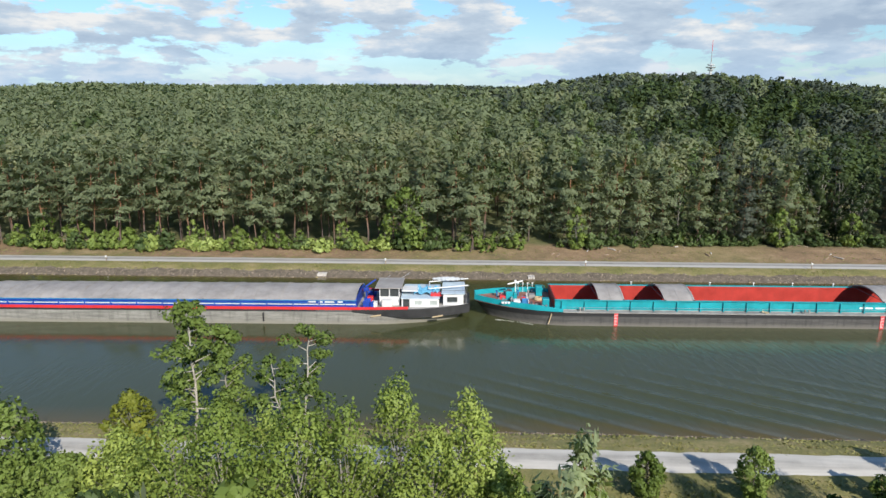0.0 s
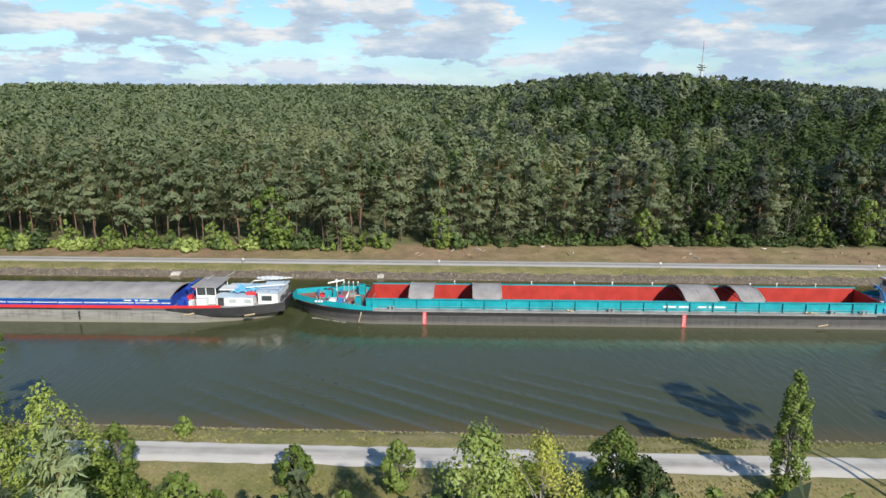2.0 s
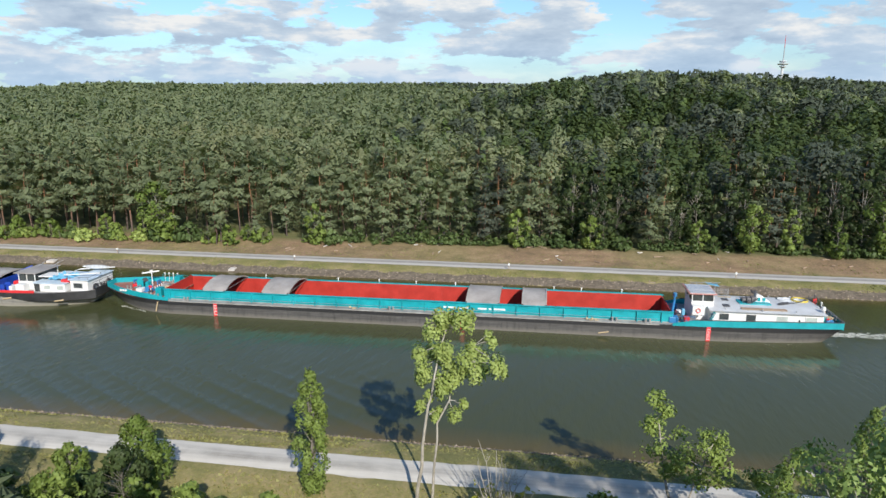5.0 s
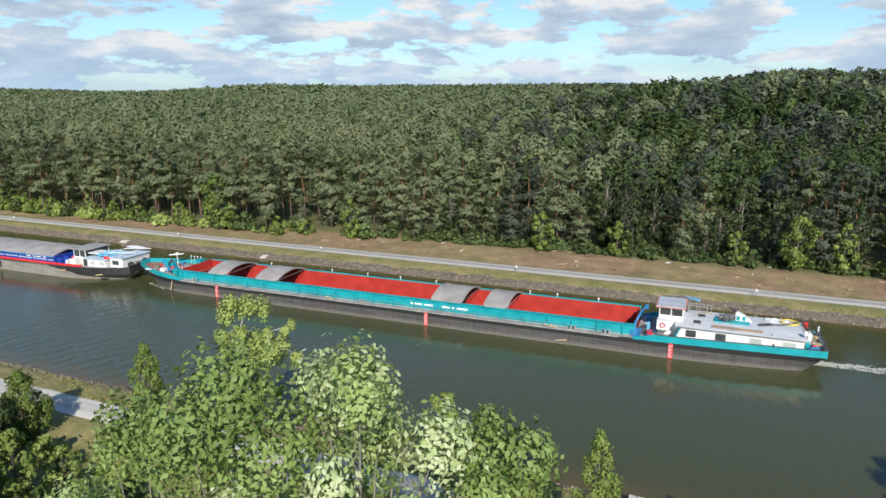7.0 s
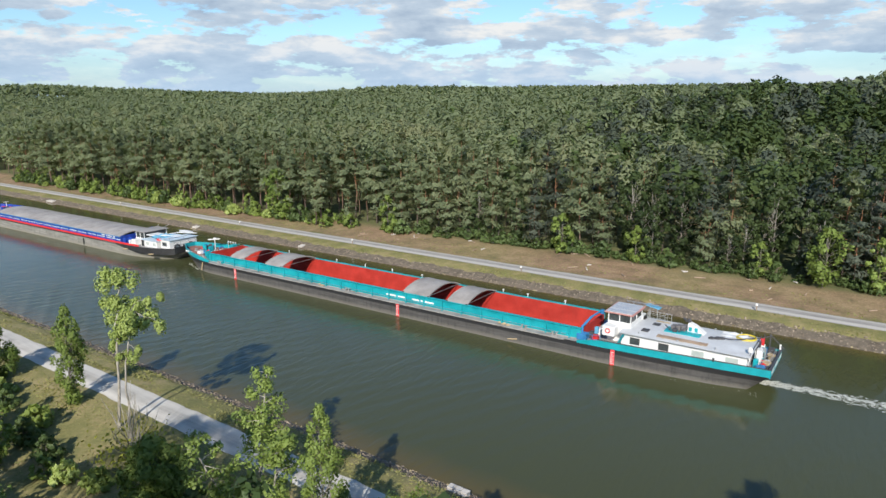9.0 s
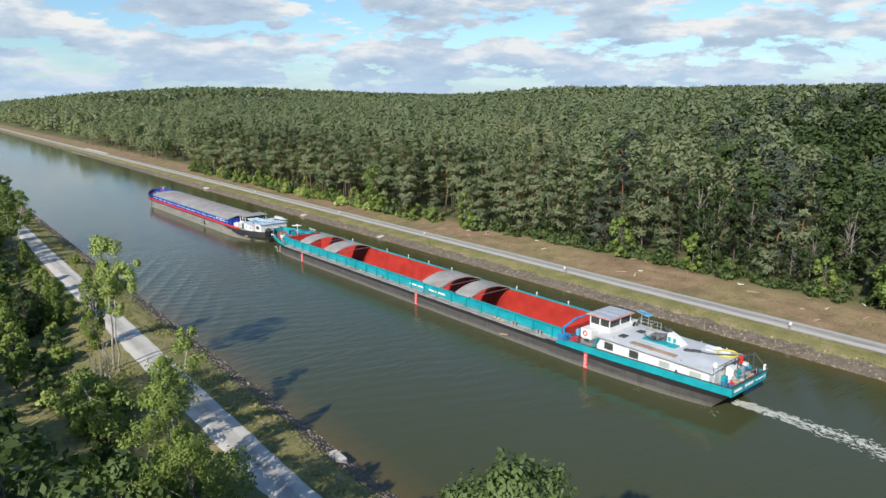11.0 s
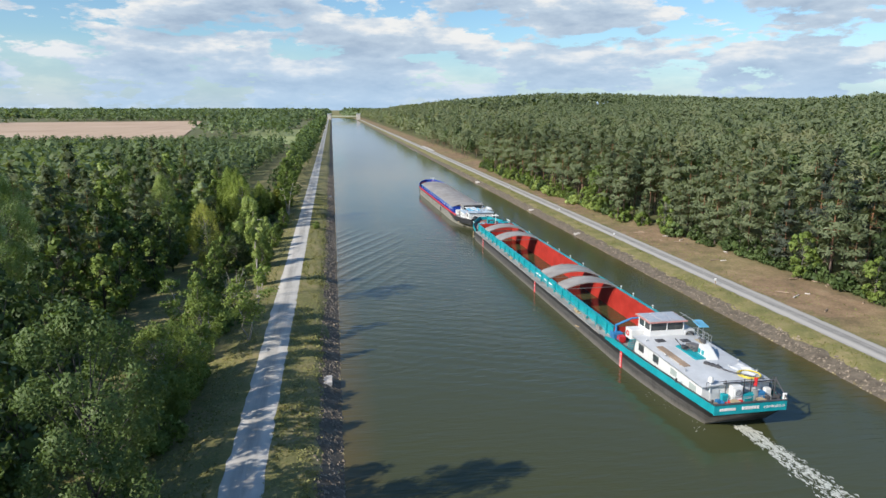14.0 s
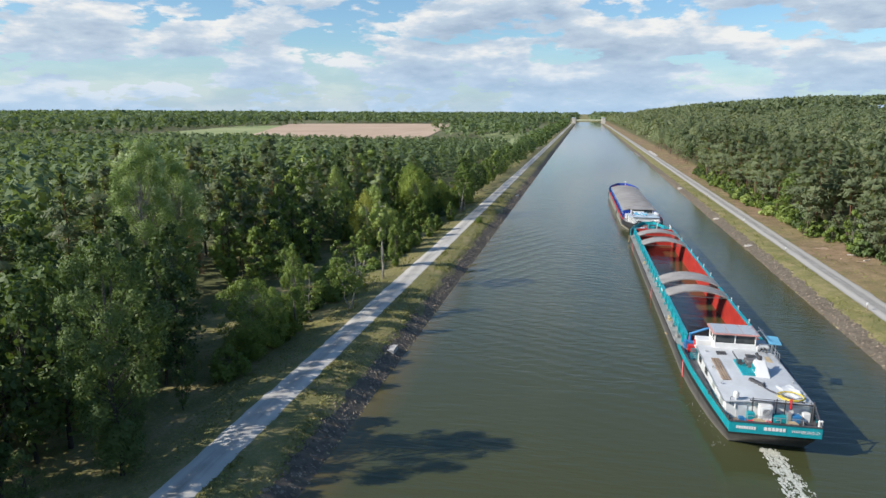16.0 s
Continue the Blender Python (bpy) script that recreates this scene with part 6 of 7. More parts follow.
def build_far_edge():
    rng = np.random.default_rng(5)
    x = -150.0
    while x < 120:
        for row, dy in enumerate((0.0, 3.4, 6.8)):
            px, py = x + rng.uniform(-1.6, 1.6) + row * 1.1, float(wood_edge(x)) + dy + rng.uniform(-1.2, 1.2)
            if -8.5 < px < -1.5 and row < 1:
                continue
            # half this stretch as dark oaks, their colour deepened for cloud shade
            if px > 42 and rng.uniform() < 0.5:
                plant("broadleaf_tree", ROUND[2], px, py, rng.uniform(0, 360), rng.uniform(*((0.6, 0.95), (0.9, 1.25), (1.1, 1.45))[row]), "tall dark green oak at the wood edge", "tree", "oaks along the wood edge")
                continue
            stand = px < -12
            k = int(rng.choice([1, 4, 1, 4, 0, 2] if stand else ([0, 2, 3, 3, 3] if row == 0 else [0, 1, 2, 3, 4])))
            span = ((0.80, 0.98), (0.86, 1.02), (0.90, 1.05)) if stand else ((0.50, 0.86), (0.70, 0.96), (0.80, 1.04))
            # over half the right-hand pines wear the needles coloured for cloud shade
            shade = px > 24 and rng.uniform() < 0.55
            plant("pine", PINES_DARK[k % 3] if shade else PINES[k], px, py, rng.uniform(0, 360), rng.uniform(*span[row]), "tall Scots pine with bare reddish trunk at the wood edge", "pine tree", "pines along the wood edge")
        x += rng.uniform(3.4, 5.2)
    # broad-leaved trees and bushes in front of the pines
    for px, py, k, s, lab in ((-27.5, 32.6, 0, 1.3, "round bright green maple before the pines"), (0.5, 34.0, 3, 0.95, "bright green young tree before the pines"), (34.5, 36.6, 1, 0.95, "dense green bush-like tree at the wood edge"),
                              (46.5, 37.4, 1, 0.82, "low dense green tree at the wood edge"), (71.5, 38.0, 0, 0.98, "bright green broad-leaved tree at the wood edge"), (77.5, 38.6, 3, 0.95, "slim bright green tree at the wood edge"),
                              (83.5, 36.5, 3, 0.8, "bright green sapling at the wood edge"), (18.0, 38.2, 2, 0.95, "tall dark green oak among pines"), (25.5, 38.8, 2, 0.85, "dark green oak among pines"),
                              (63.5, 38.5, 1, 0.75, "low green tree at the wood edge"), (90.5, 38.5, 0, 1.1, "broad green tree at the wood edge"), (98.0, 39.5, 2, 1.1, "tall dark green oak among pines"), (105, 38.0, 1, 1.0, "green tree at the wood edge")):
        plant("broadleaf_tree", ROUND[k], px, py, rng.uniform(0, 360), s, lab, "tree")
    plant("pine", BIG_PINE, -17.0, 32.6, 20, 0.72, "wide low Scots pine with grey-green needles", "pine tree")
    px = -150.0
    while px < 118:
        px += rng.uniform(0.7, 2.3) if px < 62 else rng.uniform(1.2, 3.2)
        if -9 < px < -2:
            continue
        py = float(wood_edge(px)) + rng.uniform(-2.4, 0.6)
        kind = int(rng.choice([0, 1, 1, 1, 0] if px > 5 else [3, 0, 3, 2, 3, 1]))
        tall = rng.uniform(0.55, 1.15) * (1.3 if px < -12 else 1.0)
        plant("shrub", SHRUBS[kind], px, py, rng.uniform(0, 360), (tall * 1.1, tall * 1.1, tall * rng.uniform(0.8, 1.35)), "leafy green shrub along the wood edge", "shrub", "shrubs along the wood edge")
    for px in np.arange(-148, -26, 6.5):
        k = int(rng.choice([0, 1, 3]))
        plant("broadleaf_tree", ROUND[k], px + rng.uniform(-2, 2), 33.6 + rng.uniform(-0.8, 1.0), rng.uniform(0, 360), rng.uniform(0.42, 0.75), "young light green tree before the pines", "tree", "young trees before the pines")


build_far_edge()

# -- single trees beside the near track --
NEAR = [  # name, x, y, height, width, bare, forks, leaves, leaf size, paint, bark, lean, droop, label
    ("poplar_tree", -34.2, -36.2, 12.9, 4.6, 0.40, 1, 2000, 0.22, LEAF_MID, BARK_PALE, 0.0, 0.0, "slender poplar with pale forked trunk and airy crown"),
    ("poplar_tree", -31.9, -36.2, 11.3, 3.0, 0.25, 1, 1500, 0.22, LEAF_MID, BARK_GREY, 0.0, 0.0, "narrow green poplar beside the pale one"),
    ("robinia_tree", -27.6, -36.2, 10.8, 4.2, 0.42, 2, 1500, 0.22, LEAF_MID, BARK_PALE, 0.02, 0.0, "forked robinia with bare lower trunk and light crown"),
    ("alder_tree", -37.4, -38.0, 7.4, 4.2, 0.05, 2, 2550, 0.18, LEAF_YELLOW, BARK_GREY, 0.0, 0.0, "bushy alder with yellowing leaves"),
    ("willow_tree", -28.0, -47.6, 11.9, 7.2, 0.04, 3, 4600, 0.14, LEAF_WILLOW, BARK_GREY, 0.0, 0.0, "dense pale green willow with upright shoots"),
    ("willow_tree", -24.6, -47.0, 11.7, 7.0, 0.04, 3, 4200, 0.14, LEAF_WILLOW, BARK_GREY, 0.0, 0.0, "dense pale green willow with upright shoots"),
    ("willow_tree", -20.2, -45.0, 11.8, 6.8, 0.04, 3, 4600, 0.14, LEAF_WILLOW, BARK_GREY, 0.0, 0.0, "tall dense pale green willow"),
    ("willow_tree", -16.7, -43.6, 10.6, 5.8, 0.04, 3, 3900, 0.14, LEAF_WILLOW, BARK_GREY, 0.0, 0.0, "tall narrow pale green willow"),
    ("willow_tree", -45.5, -38.0, 6.6, 5.5, 0.05, 2, 1500, 0.24, LEAF_MID, BARK_GREY, 0.0, 0.0, "small green willow beside the track"),
    ("bramble_bush", -40.5, -40.5, 4.8, 5.4, 0.02, 3, 3060, 0.18, LEAF_MID, BARK_GREY, 0.0, 0.0, "broad mixed green thicket"),
    ("bramble_bush", -35.6, -42.0, 5.2, 5.0, 0.02, 3, 2890, 0.18, LEAF_MID, BARK_GREY, 0.0, 0.0, "broad mixed green thicket"),
    ("bramble_bush", -14.6, -41.0, 4.2, 4.4, 0.02, 3, 2210, 0.18, LEAF_MID, BARK_GREY, 0.0, 0.0, "low mixed green thicket"),
    ("small_oak", -5.6, -36.6, 3.2, 2.5, 0.12, 2, 1700, 0.14, LEAF_MID, BARK_GREY, 0.0, 0.0, "small green oak beside the track"),
    ("small_oak", -17.4, -36.2, 4.2, 2.7, 0.12, 2, 1700, 0.14, LEAF_MID, BARK_GREY, 0.0, 0.0, "small round green oak beside the track"),
    ("hawthorn_bush", -15.9, -29.9, 1.5, 1.7, 0.05, 1, 714, 0.13, LEAF_MID, BARK_GREY, 0.0, 0.0, "small hawthorn on the grass verge"),
    ("small_oak", 1.0, -36.6, 3.7, 2.7, 0.12, 2, 1560, 0.14, LEAF_MID, BARK_GREY, 0.0, 0.0, "small green oak beside the track"),
    ("small_oak", 9.2, -37.0, 2.8, 2.6, 0.12, 2, 1360, 0.14, LEAF_MID, BARK_GREY, 0.0, 0.0, "small dark green sapling beside the track"),
    ("alder_tree", 11.6, -42.0, 4.2, 3.6, 0.05, 3, 2550, 0.17, LEAF_MID, BARK_GREY, 0.0, 0.0, "dense round green alder"),
    ("weeping_birch", 9.1, -46.0, 10.2, 6.0, 0.10, 2, 6500, 0.10, LEAF_WEEP, BARK_PALE, 0.0, 0.85, "weeping birch with yellowing hanging twigs"),
    ("alder_tree", 6.0, -52.5, 13.6, 6.8, 0.05, 3, 6500, 0.115, LEAF_PALE, BARK_GREY, 0.0, 0.0, "tall rounded pale green alder"),
    ("alder_tree", 14.6, -37.4, 5.4, 3.9, 0.06, 2, 3200, 0.14, LEAF_MID, BARK_GREY, 0.0, 0.0, "green young alder beside the track"),
    ("narrow_poplar", 25.6, -36.0, 8.6, 2.7, 0.06, 1, 2400, 0.14, LEAF_MID, BARK_GREY, 0.0, 0.0, "narrow upright dark green poplar"),
    ("alder_tree", 43.0, -39.8, 4.6, 4.4, 0.06, 3, 3570, 0.17, LEAF_MID, BARK_GREY, 0.0, 0.0, "round green alder bush"),
    ("alder_tree", 15.6, -40.6, 5.5, 4.0, 0.06, 3, 2550, 0.17, LEAF_DARK, BARK_GREY, 0.0, 0.0, "round dark green bush"),
    ("whitebeam_tree", 51.4, -57.2, 20.2, 9.0, 0.16, 2, 19000, 0.104, LEAF_BEAM, BARK_GREY, 0.0, 0.0, "tall full whitebeam with pale leaf undersides"),
    ("whitebeam_tree", 54.1, -56.6, 20.6, 7.4, 0.16, 2, 15000, 0.102, LEAF_BEAM, BARK_GREY, 0.0, 0.0, "tall whitebeam with pale leaf undersides"),
    ("whitebeam_tree", 56.6, -55.2, 19.0, 6.4, 0.15, 2, 11500, 0.102, LEAF_BEAM, BARK_GREY, 0.0, 0.0, "full pale green whitebeam"),
    ("whitebeam_tree", 48.6, -56.8, 18.4, 7.2, 0.12, 2, 11500, 0.104, LEAF_BEAM, BARK_GREY, 0.0, 0.0, "broad pale green whitebeam beside the taller ones"),
    ("whitebeam_tree", 46.0, -57.2, 16.0, 6.0, 0.10, 2, 6500, 0.10, LEAF_BEAM, BARK_GREY, 0.0, 0.0, "lower pale green whitebeam at the edge of the group"),
    ("whitebeam_tree", 64.0, -39.4, 8.0, 6.4, 0.06, 2, 9000, 0.11, LEAF_MID, BARK_GREY, 0.0, 0.0, "broad green whitebeam near the track"),
    ("narrow_poplar", 56.3, -38.2, 9.8, 2.8, 0.05, 1, 2600, 0.12, LEAF_MID, BARK_GREY, 0.0, 0.0, "narrow pointed green sapling near the track"),
    ("whitebeam_tree", 60.6, -38.6, 6.2, 4.0, 0.06, 2, 4500, 0.11, LEAF_MID, BARK_GREY, 0.0, 0.0, "small green whitebeam near the track"),
    ("maple_tree", 84.8, -37.4, 15.2, 7.4, 0.14, 2, 13500, 0.12, LEAF_OAK, BARK_DARK, 0.0, 0.0, "rounded green maple by the track"),
    ("robinia_tree", 51.5, -38.6, 8.2, 3.8, 0.36, 2, 1900, 0.17, LEAF_MID, BARK_PALE, 0.03, 0.2, "airy robinia over the track edge"),
    ("robinia_tree", 47.5, -35.4, 7.8, 3.2, 0.40, 2, 1500, 0.18, LEAF_MID, BARK_PALE, -0.03, 0.2, "airy robinia beside the track"),
    ("bramble_bush", 58.0, -39.2, 3.4, 4.0, 0.02, 3, 2040, 0.18, LEAF_YELLOW, BARK_GREY, 0.0, 0.0, "tangled bramble with yellowing leaves"),
    ("willow_tree", -30.8, -46.4, 10.6, 7.4, 0.03, 3, 3600, 0.14, LEAF_WILLOW, BARK_GREY, 0.0, 0.0, "dense pale green willow with upright shoots"),
    ("willow_tree", -26.4, -45.4, 10.4, 7.0, 0.03, 3, 3600, 0.14, LEAF_WILLOW, BARK_GREY, 0.0, 0.0, "dense pale green willow with upright shoots"),
    ("willow_tree", -22.4, -46.4, 11.2, 6.4, 0.03, 3, 3600, 0.14, LEAF_WILLOW, BARK_GREY, 0.0, 0.0, "dense pale green willow with upright shoots"),
    ("willow_tree", -18.4, -45.4, 9.6, 5.8, 0.03, 3, 3600, 0.14, LEAF_WILLOW, BARK_GREY, 0.0, 0.0, "dense pale green willow with upright shoots"),
    ("willow_tree", -33.6, -45.6, 8.4, 6.6, 0.03, 3, 3600, 0.14, LEAF_WILLOW, BARK_GREY, 0.0, 0.0, "dense pale green willow with upright shoots"),
    ("willow_tree", -35.8, -42.4, 7.4, 6.4, 0.03, 3, 3800, 0.17, LEAF_WILLOW, BARK_GREY, 0.0, 0.0, "dense pale green willow with upright shoots"),
    ("willow_tree", -14.9, -42.6, 6.2, 4.6, 0.03, 3, 2200, 0.17, LEAF_WILLOW, BARK_GREY, 0.0, 0.0, "low pale green willow bush"),
    ("birch_tree", -0.8, -60.0, 14.6, 6.6, 0.12, 1, 4200, 0.2, LEAF_MID, BARK_PALE, 0.0, 0.25, "tall light green birch among dark trees"),
    ("birch_tree", -29.0, -60.0, 14.0, 7.4, 0.10, 1, 4200, 0.22, LEAF_PALE, BARK_PALE, 0.0, 0.0, "tall pale green tree among dark pines"),
    ("birch_tree", 22.0, -56.0, 12.4, 5.2, 0.15, 1, 3400, 0.19, LEAF_MID, BARK_PALE, 0.0, 0.35, "drooping light green birch before the wood"),
    ("bramble_bush", 68.5, -39.0, 3.2, 3.6, 0.02, 3, 1700, 0.18, LEAF_MID, BARK_GREY, 0.0, 0.0, "low green bramble thicket"),
]


def build_near_trees():
    for k, (name, x, y, h, w, bare, forks, leaves, leaf, paint_, bark_, lean, droop, label) in enumerate(NEAR):
        clumps = int(14 + leaves / 85)
        full = name in ("willow_tree", "whitebeam_tree", "maple_tree", "alder_tree", "weeping_birch", "bramble_bush", "narrow_poplar", "small_oak", "hawthorn_bush", "birch_tree")
        if full:
            tall = {"willow_tree": 1.7, "narrow_poplar": 1.7}.get(name, 1.1)
            meshes = make_full(400 + k, h, w, bare, min(46, int(16 + leaves / 80)), int(leaves * 2.4), leaf * 0.88, paint_, bark_, tall, droop, 0.78 if name in ("whitebeam_tree", "maple_tree") else 0.45, 0.5 if name == "willow_tree" else 0.0)
        else:
            meshes = make_tree(400 + k, h, w, bare, clumps, int(leaves * 2.6), leaf * 0.74, paint_, bark_, lean, forks, droop, 0.55, 0.55, 0.45, 0.72)
        plant(name, meshes, x, y, (k * 73) % 360, 1.0, label, "bush" if "bush" in name else "tree")


build_near_trees()
PINE_YOUNG = foliage("young_pine_needles", (0.17, 0.21, 0.11), (0.36, 0.42, 0.23), glow=0.36)
plant("pine", make_pine(151, 11.4, 6.0, 0.12, 7, 3400, 0.22, 0.0, 0.05, PINE_YOUNG), -12.0, -50.0, 40, 1.0, "wide young Scots pine with grey-green needles", "pine tree")


def build_leaning_robinia(x, y):
    """Two long bare stems from one root, leaning apart, with drooping clumps of leaves at the top only."""
    rng = np.random.default_rng(31)
    segs, clumps = [], []
    for foot, elbow, head, r0 in (((0, 0, -0.3), (0.75, 0.1, 6.6), (2.0, 0.2, 12.4), 0.13), ((0.9, 0.3, -0.3), (1.25, 0.35, 5.4), (3.3, 0.5, 10.4), 0.10)):
        low_part, _ = bent(rng, foot, elbow, r0, r0 * 0.62, 5, 0.07)
        top_part, pts = bent(rng, elbow, head, r0 * 0.62, 0.025, 6, 0.14)
        segs += low_part + top_part
        for k in range(15):
            root = pts[int(rng.integers(2, 7))]
            tip = root + np.array([rng.normal(0.35, 0.75), rng.normal(0, 0.7), rng.uniform(-0.9, 0.75)])
            segs += bent(rng, root, tip, 0.03, 0.008, 3, 0.06)[0]
            clumps.append((tip, rng.uniform(0.32, 0.72)))
        clumps.append((pts[-1], 0.5))
    for k in range(5):
        root = np.array([0.8, 0.1, rng.uniform(5.6, 7.6)])
        tip = root + np.array([rng.uniform(-0.7, 0.7), rng.normal(0, 0.4), rng.uniform(-0.3, 0.4)])
        segs.append((root, tip, 0.02, 0.008))
        clumps.append((tip, rng.uniform(0.22, 0.42)))
    cs, ns = [], []
    for tip, r in clumps:
        m = int(520 * r)
        d = unit(rng.normal(0, 1, (m, 3)))
        c = tip + d * (r * rng.uniform(0.2, 1.0, m) ** 0.5)[:, None] * np.array([0.9, 0.9, 1.0])
        c[:, 2] -= rng.uniform(0, 1, m) ** 1.6 * r * 0.9
        cs.append(c)
        ns.append(d + np.array([0, 0, 0.5]))
    c, nrm = np.concatenate(cs), np.concatenate(ns)
    lv, lf, facing = leaf_quads(rng, c, nrm, 0.125)
    crown = sheet("crown", lv, lf, LEAF_PALE, False)
    soften(crown, unit(nrm) * 0.6 + facing * 0.6)
    tv, tf = limb_mesh(segs, 6)
    plant("robinia_tree", (sheet("trunk", tv, tf, BARK_PALE), crown), x, y, 0, 1.0, "leaning robinia with two long bare stems and drooping crown", "tree")


build_leaning_robinia(32.2, -36.0)


def build_bare_bush(x, y):
    rng = np.random.default_rng(77)
    segs = []
    for k in range(26):
        turn, out = rng.uniform(0, 6.28), rng.uniform(0.5, 2.2)
        end = (math.cos(turn) * out, math.sin(turn) * out, rng.uniform(2.2, 5.4))
        s, pts = bent(rng, (rng.normal(0, 0.3), rng.normal(0, 0.3), -0.2), end, 0.05, 0.012, 4, 0.12)
        segs += s
        for _ in range(3):
            root = pts[int(rng.integers(2, 4))]
            segs.append((root, root + rng.normal(0, 0.4, 3) + np.array([0, 0, 0.4]), 0.015, 0.006))
    tv, tf = limb_mesh(segs, 5)
    trunk = sheet("trunk", tv, tf, BARK_PALE)
    c = rng.normal(0, 1, (420, 3)) * np.array([1.4, 1.4, 0.7]) + np.array([0, 0, 1.3])
    lv, lf, _ = leaf_quads(rng, c[c[:, 2] > 0.2], unit(c[c[:, 2] > 0.2]), 0.2)
    plant("dying_bush", (trunk, sheet("crown", lv, lf, LEAF_YELLOW, False)), x, y, 0, 1.0, "half-dead bush with bare grey stems", "bush")


build_bare_bush(60.0, -40.8)
build_bare_bush(37.6, -38.0)

# -- near-side woods --
WOODS = [make_full(500 + k, h, w, b, c, int(n * 0.75), 0.37, m, BARK_DARK, 1.05) for k, (h, w, b, c, n, m, f) in enumerate(
    ((12.0, 6.4, 0.18, 34, 1500, LEAF_OAK, 2), (10.5, 5.4, 0.15, 30, 1300, LEAF_MID, 1), (13.0, 5.6, 0.2, 32, 1400, LEAF_OAK, 1), (11.5, 5.0, 0.15, 30, 1400, LEAF_PALE, 2), (9.0, 5.4, 0.1, 28, 1200, LEAF_MID, 3)))]

WOODS_FINE = [make_full(520 + k, h, w, b, c, 1700, 0.255, m, BARK_DARK, 1.05) for k, (h, w, b, c, m) in enumerate(
    ((12.0, 6.4, 0.18, 34, LEAF_OAK), (10.5, 5.4, 0.15, 30, LEAF_OAK), (13.0, 5.6, 0.2, 32, LEAF_OAK), (11.5, 5.0, 0.15, 30, LEAF_DARK), (9.0, 5.4, 0.1, 28, LEAF_OAK)))]


def low_enough(x, y):
    """Tree height that suits the strip under the flight line: low near the canal, higher inside the wood."""
    return np.interp(y, [-120, -75, -66, -60, -54, -48, -36], [18, 17, 15.5, 13.5, 11.0, 9.0, 8.0])


def build_near_woods():
    rng = np.random.default_rng(9)
    # the row between track and ride
    for x in np.arange(-150, 34, 4.0):
        y = -37.6 - rng.uniform(0, 3.4)
        low = -50 < x < 40
        if low:
            y = -42.6 - rng.uniform(0, 1.0)
        k = int(rng.choice([1, 4])) if low else int(rng.choice([1, 2, 4, 0]))
        h = (13.0, 10.5, 13.0, 11.5, 9.0)[k]
        s = min(1.0, (rng.uniform(4.2, 5.4) if low else rng.uniform(6.0, 9.5)) / h)
        plant("woodland_tree", WOODS[k], x + rng.uniform(-1, 1), y, rng.uniform(0, 360), s, "young broad-leaved tree between track and forest ride", "tree", "trees between track and ride")
    # the wood beyond the ride
    for x in np.arange(-60, 116, 5.0):
        for y in (-51.0, -55.5, -60.5, -66.5):
            px, py = x + rng.uniform(-1.8, 1.8), y + rng.uniform(-1.6, 1.6)
            if 43.5 < px < 60.5 and py > -61.5:
                continue
            top = max(float(low_enough(px, py)), 15.0 if px > 82 else 13.5 if px > 66 else 0)
            if rng.uniform() < 0.42 and py < -54:
                k = int(rng.integers(0, 5))
                plant("pine", PINES[k], px, py, rng.uniform(0, 360), min(1.0, top * 1.1 / 17.5), "Scots pine with reddish trunk inside the mixed wood", "pine tree", "pines inside the mixed wood")
            else:
                k = int(rng.choice([0, 2, 1, 4, 0, 1, 3, 4] if px < 62 else [0, 2, 2, 0, 2, 0, 1, 4]))
                h = (12.0, 10.5, 13.0, 11.5, 9.0)[k]
                plant("woodland_tree", (WOODS_FINE if px > 62 and py > -58 else WOODS)[k], px, py, rng.uniform(0, 360), min(1.25, top * rng.uniform(0.78, 1.0) / h), "leafy dark green tree of the mixed wood", "tree", "trees of the mixed wood")
    for x in np.arange(68, 116, 4.2):
        for y in (-44.0, -47.8):
            k = int(rng.choice([0, 2, 2, 0]))
            h = (12.0, 10.5, 13.0, 11.5, 9.0)[k]
            plant("woodland_tree", WOODS_FINE[k], x + rng.uniform(-1.5, 1.5), y + rng.uniform(-1, 1), rng.uniform(0, 360), (rng.uniform(11.0, 13.5) if x > 80 else rng.uniform(9.5, 12.0)) / h, "leafy dark green tree of the mixed wood", "tree", "trees of the mixed wood")
    for px, py, top in ((62.5, -49.5, 11.0), (66.0, -52.5, 12.0), (69.5, -49.0, 11.5), (73.0, -53.0, 12.5), (70.5, -56.5, 12.0), (60.5, -53.5, 10.0), (70.2, -47.6, 14.8), (63.0, -47.6, 13.0), (75.5, -46.0, 14.0)):
        plant("woodland_tree", WOODS_FINE[2], px, py, rng.uniform(0, 360), top / 13.0, "leafy dark green tree of the mixed wood", "tree", "trees of the mixed wood")
    for px, py, top, k in ((72.0, -41.0, 4.2, 0), (75.0, -39.4, 3.4, 2), (79.0, -40.6, 3.8, 0), (82.5, -39.2, 3.0, 2), (90.0, -39.6, 4.5, 0), (93.5, -40.8, 5.0, 2)):
        plant("woodland_tree", WOODS_FINE[k], px, py, rng.uniform(0, 360), top / (12.0, 10.5, 13.0)[k], "leafy dark green tree between track and forest ride", "tree", "trees between track and ride")
    for x in np.arange(-52, 62, 2.6):
        k = int(rng.integers(0, 4))
        plant("shrub", SHRUBS[k], x + rng.uniform(-1, 1), -37.5 - rng.uniform(0.5, 5.0), rng.uniform(0, 360), rng.uniform(0.55, 1.15), "leafy shrub in rough grass beside the track", "shrub", "shrubs beside the near track")
